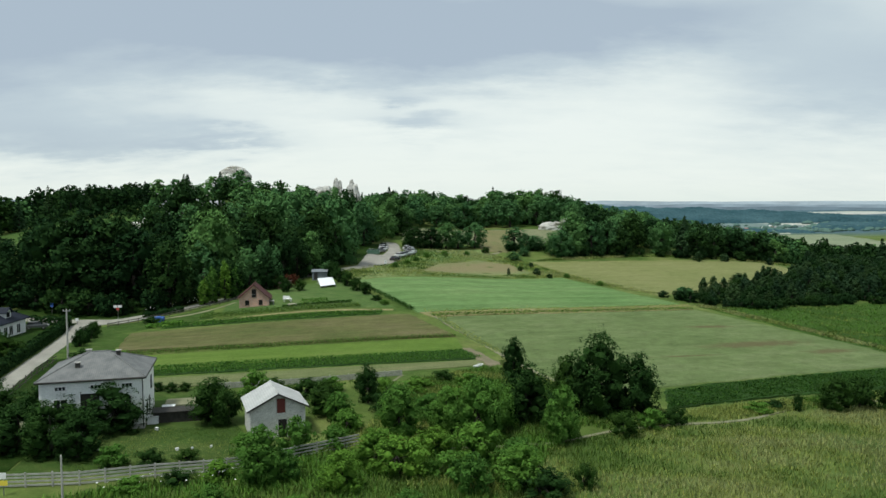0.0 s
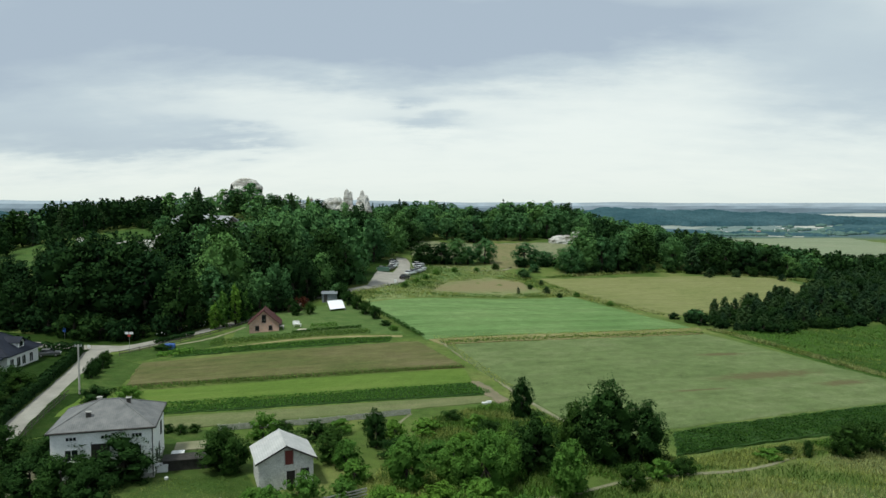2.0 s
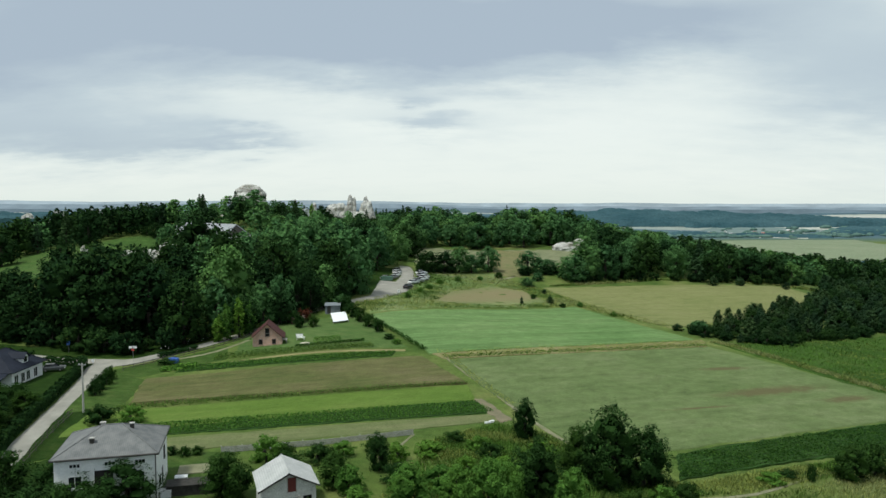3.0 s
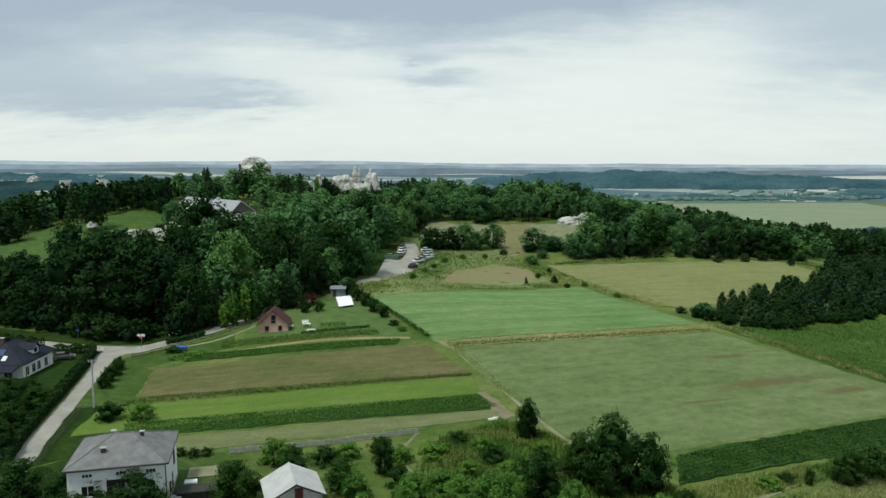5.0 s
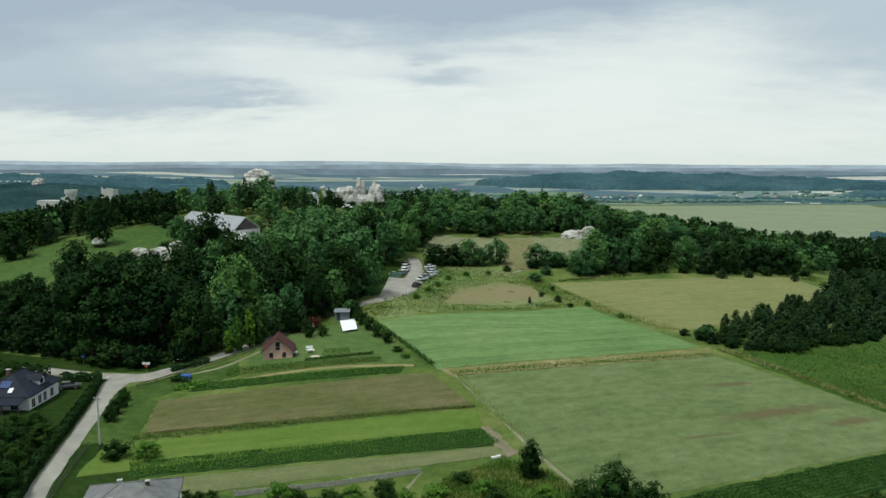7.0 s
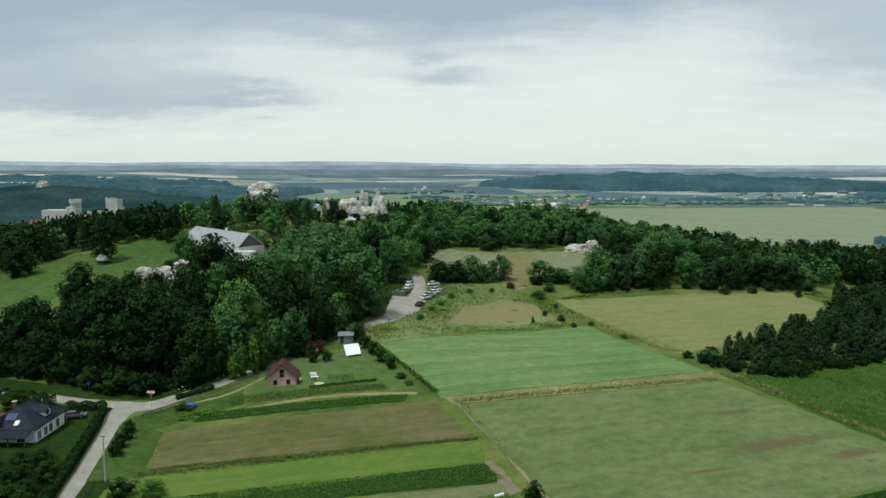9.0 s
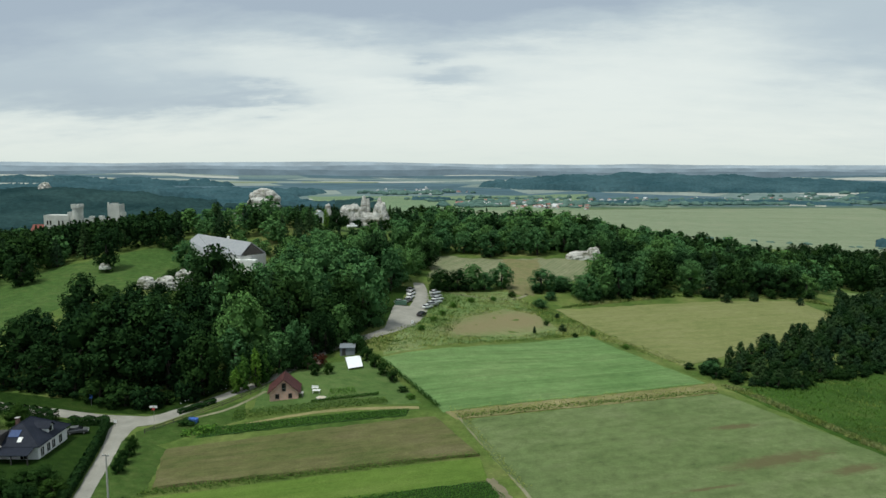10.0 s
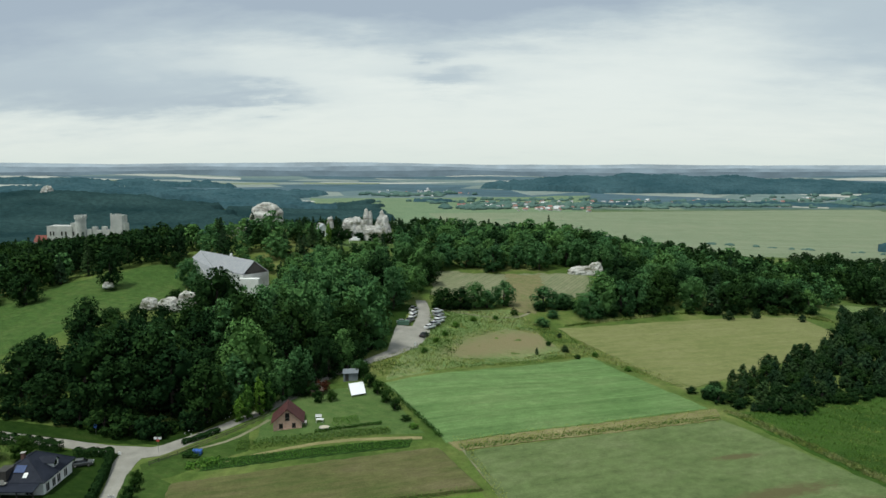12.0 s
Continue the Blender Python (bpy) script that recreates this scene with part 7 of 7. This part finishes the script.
def umbels(name, poly, count, h, size, label, seed):
    """White flower heads standing over the weeds."""
    rng = np.random.default_rng(seed)
    pts = [p for p in scatter(poly, 0.55, seed) if rng.uniform() < count]
    p = np.array([(x, y, tile_height(x, y) + h * rng.uniform(0.8, 1.3)) for x, y in pts])
    nn = rng.normal(size=(len(p), 3)) * 0.25 + np.array([0, -0.3, 1.0])
    tagged(new(name, quads_mesh(name, tufts(rng, p, nn, rng.uniform(0.6, 1.3, len(p)) * size), SIGN_WHITE)), label, "flowers", kind="stuff")


umbels("white_umbels", ((-32, 59.6), (-20, 62.5), (-16, 66), (-22, 64.4), (-33, 61.2)), 0.3, 0.9, 0.09, "white umbel flowers along the plank fence", 4)
umbels("white_umbels", ((-66, 151.5), (-52, 167.5), (-54, 171), (-68, 155)), 0.05, 1.2, 0.11, "white flower heads at the wood's edge", 5)

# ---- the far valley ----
# distant foliage: the blue of the air's haze is put into its base colour
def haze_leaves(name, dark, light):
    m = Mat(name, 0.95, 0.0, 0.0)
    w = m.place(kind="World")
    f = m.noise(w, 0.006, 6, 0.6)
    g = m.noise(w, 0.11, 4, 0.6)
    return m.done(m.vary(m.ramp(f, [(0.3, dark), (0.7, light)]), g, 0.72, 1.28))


FAR_CANOPY = haze_leaves("hazed_far_canopy", (0.026, 0.062, 0.076), (0.060, 0.112, 0.128))


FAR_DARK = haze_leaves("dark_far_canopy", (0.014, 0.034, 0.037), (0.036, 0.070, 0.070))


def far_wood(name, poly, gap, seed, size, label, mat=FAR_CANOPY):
    """Distant woods: one closed canopy of rounded crowns with a ragged edge."""
    rng = np.random.default_rng(seed)
    xs, ys = np.arange(min(p[0] for p in poly), max(p[0] for p in poly) + gap, gap * 0.5), np.arange(min(p[1] for p in poly), max(p[1] for p in poly) + gap, gap * 0.5)
    index, vs, fs = {}, [], []
    for j, y in enumerate(ys):
        for i, x in enumerate(xs):
            jx, jy = 30 * noise.noise((x * 0.012, y * 0.012, seed)), 30 * noise.noise((x * 0.012, y * 0.012, seed + 7))
            index[i, j] = len(vs) if inside(x + jx, y + jy, poly) else -1
            if index[i, j] >= 0:
                up = size * (0.85 + 0.3 * noise.noise((x * 0.03, y * 0.03, seed)) + 0.7 * noise.noise((x * 0.008, y * 0.008, seed)) + rng.uniform(-0.22, 0.22))
                vs.append([x + rng.uniform(-0.2, 0.2) * gap, y + rng.uniform(-0.2, 0.2) * gap, land(x, y) + up, i, j])
    for j in range(len(ys) - 1):
        for i in range(len(xs) - 1):
            q = [index[i, j], index[i + 1, j], index[i + 1, j + 1], index[i, j + 1]]
            if min(q) >= 0:
                fs.append(q)
    # crowns at the rim come down to the ground
    for v in vs:
        i, j = v[3], v[4]
        if min(index.get((i + a, j + b), -1) for a in (-1, 0, 1) for b in (-1, 0, 1)) < 0:
            v[2] = land(v[0], v[1]) - 1.0
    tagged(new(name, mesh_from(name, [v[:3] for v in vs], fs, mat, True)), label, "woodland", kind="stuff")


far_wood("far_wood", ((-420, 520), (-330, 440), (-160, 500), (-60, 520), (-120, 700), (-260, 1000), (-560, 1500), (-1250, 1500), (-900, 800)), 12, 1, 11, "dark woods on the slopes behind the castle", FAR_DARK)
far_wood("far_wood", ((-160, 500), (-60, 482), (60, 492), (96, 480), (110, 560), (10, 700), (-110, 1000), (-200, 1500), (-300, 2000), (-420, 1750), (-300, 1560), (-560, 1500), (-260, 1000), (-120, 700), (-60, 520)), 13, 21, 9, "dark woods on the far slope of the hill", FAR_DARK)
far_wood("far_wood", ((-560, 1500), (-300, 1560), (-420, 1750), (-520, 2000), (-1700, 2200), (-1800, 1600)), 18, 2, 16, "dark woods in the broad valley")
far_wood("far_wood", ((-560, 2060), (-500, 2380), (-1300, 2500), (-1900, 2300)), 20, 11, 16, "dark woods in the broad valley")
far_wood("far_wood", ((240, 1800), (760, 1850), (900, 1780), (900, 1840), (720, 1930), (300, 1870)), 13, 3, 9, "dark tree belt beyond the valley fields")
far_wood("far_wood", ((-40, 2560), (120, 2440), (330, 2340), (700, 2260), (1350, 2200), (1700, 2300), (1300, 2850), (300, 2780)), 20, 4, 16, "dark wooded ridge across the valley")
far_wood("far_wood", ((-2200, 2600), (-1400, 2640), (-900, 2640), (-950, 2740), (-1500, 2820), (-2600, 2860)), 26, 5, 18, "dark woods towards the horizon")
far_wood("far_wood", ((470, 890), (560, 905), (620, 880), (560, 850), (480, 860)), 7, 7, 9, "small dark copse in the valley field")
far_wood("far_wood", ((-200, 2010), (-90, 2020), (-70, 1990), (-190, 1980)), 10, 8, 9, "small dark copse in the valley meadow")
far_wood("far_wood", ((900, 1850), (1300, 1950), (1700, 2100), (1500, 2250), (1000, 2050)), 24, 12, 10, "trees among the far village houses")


def far_house(x, y, turn, s, wall, roof):
    root = thing("village_house", "small distant house with gabled roof in the valley", "house", frame_at(x, y, land(x, y), turn), "valley village houses")
    part("wall", gable_walls(bmesh.new(), 9 * s, 12 * s, 4.5 * s, 8 * s, base=-1), wall, root)
    o = 0.6 * s
    part("roof", slab(slab(bmesh.new(), ((-o, -o, 4.2 * s), (4.5 * s, -o, 8.3 * s), (4.5 * s, 12 * s + o, 8.3 * s), (-o, 12 * s + o, 4.2 * s)), 0.3), ((4.5 * s, -o, 8.3 * s), (9 * s + o, -o, 4.2 * s), (9 * s + o, 12 * s + o, 4.2 * s), (4.5 * s, 12 * s + o, 8.3 * s)), 0.3), roof, root)


FAR_WALL = plain("far_plaster", (0.42, 0.42, 0.40), (0.56, 0.55, 0.53), 0.05, 0.9)
ROOFS = (plain("far_red_roof", (0.26, 0.13, 0.11), (0.34, 0.18, 0.15), 0.1, 0.8), plain("far_grey_roof", (0.30, 0.30, 0.31), (0.40, 0.40, 0.41), 0.1, 0.7), plain("far_pale_roof", (0.5, 0.5, 0.5), (0.62, 0.62, 0.62), 0.1, 0.6))


FAR_TREES = haze_leaves("hazed_far_trees", (0.070, 0.125, 0.112), (0.115, 0.180, 0.150))


def far_clumps(name, fields, label, seed):
    """Scattered distant trees, hedgerows and garden thickets: low rounded clumps."""
    rnd = random.Random(seed)
    ball = bmesh.new()
    bmesh.ops.create_icosphere(ball, subdivisions=2, radius=1.0)
    base = [v.co.copy() for v in ball.verts]
    tris = [[v.index for v in f.verts] for f in ball.faces]
    ball.free()
    vs, fs = [], []
    for cx, cy, sx, sy, n, h in fields:
        for _ in range(n):
            x, y = cx + rnd.gauss(0, 0.55) * sx, cy + rnd.gauss(0, 0.55) * sy
            w, t = h * rnd.uniform(0.6, 2.2), h * rnd.uniform(0.45, 0.95)
            k, z = len(vs), land(x, y)
            for c in base:
                g = 1 + 0.35 * noise.noise((c.x * 2 + x, c.y * 2 + y, c.z * 2))
                vs.append((x + c.x * w * g, y + c.y * w * 0.7 * g, z + max(-0.1, c.z * g + 0.35) * t))
            fs += [[k + i for i in f] for f in tris]
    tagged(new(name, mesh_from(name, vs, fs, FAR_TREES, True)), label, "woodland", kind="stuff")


far_clumps("valley_trees", ((60, 1850, 150, 130, 70, 8), (-20, 1720, 70, 40, 25, 9), (330, 1880, 220, 120, 70, 7), (650, 1930, 240, 130, 70, 7), (1050, 2000, 260, 130, 80, 8), (1450, 2200, 280, 150, 60, 9), (-240, 2330, 160, 60, 50, 9), (200, 2080, 260, 60, 30, 8), (230, 1790, 160, 26, 90, 7), (520, 1830, 220, 26, 110, 7), (900, 1880, 200, 30, 90, 7),
                            (-150, 2000, 200, 60, 14, 7), (330, 760, 90, 40, 12, 2.6), (420, 720, 90, 30, 6, 2.6)), "scattered haze-tinted green trees among the valley fields", 3)
rr = random.Random(12)
for cx, cy, sx, sy, n in ((80, 1840, 110, 110, 44), (330, 1940, 170, 110, 22), (-170, 2400, 130, 110, 26), (700, 1990, 260, 110, 26), (1150, 2060, 200, 70, 24), (1450, 2200, 220, 100, 24)):
    for k in range(n):
        far_house(cx + rr.gauss(0, 0.6) * sx, cy + rr.gauss(0, 0.6) * sy, rr.uniform(0, 180), rr.uniform(0.5, 0.9), FAR_WALL, rr.choice(ROOFS))


for k in range(34):
    far_house(150 + rr.gauss(0, 0.6) * 75, 1690 + rr.gauss(0, 0.6) * 50, rr.uniform(0, 180), rr.uniform(0.55, 0.85), FAR_WALL, rr.choice((ROOFS[0], ROOFS[0], ROOFS[0], ROOFS[2])))


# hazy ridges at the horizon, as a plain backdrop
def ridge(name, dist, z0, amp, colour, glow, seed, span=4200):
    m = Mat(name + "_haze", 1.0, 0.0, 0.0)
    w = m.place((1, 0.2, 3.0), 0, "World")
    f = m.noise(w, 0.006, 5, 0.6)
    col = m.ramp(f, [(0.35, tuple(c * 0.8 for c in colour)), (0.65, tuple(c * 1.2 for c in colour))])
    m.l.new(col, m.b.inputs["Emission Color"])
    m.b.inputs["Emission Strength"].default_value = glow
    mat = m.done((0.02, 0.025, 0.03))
    vs, fs = [], []
    n = 160
    for i in range(n + 1):
        x = -span + 2 * span * i / n
        y = math.sqrt(max(dist * dist - x * x * 0.55, 1e5))
        h = z0 + amp * noise.fractal((x * 0.0011 + seed, seed, 0), 1.0, 2.0, 4) + 9 * (0.5 - 0.5 * math.tanh(x / 900)) * 1.6
        vs += [(x, y, -90), (x, y, h), (x, y + 60, h - 30)]
        if i:
            k = 3 * i
            fs += [(k - 3, k, k + 1, k - 2), (k - 2, k + 1, k + 2, k - 1)]
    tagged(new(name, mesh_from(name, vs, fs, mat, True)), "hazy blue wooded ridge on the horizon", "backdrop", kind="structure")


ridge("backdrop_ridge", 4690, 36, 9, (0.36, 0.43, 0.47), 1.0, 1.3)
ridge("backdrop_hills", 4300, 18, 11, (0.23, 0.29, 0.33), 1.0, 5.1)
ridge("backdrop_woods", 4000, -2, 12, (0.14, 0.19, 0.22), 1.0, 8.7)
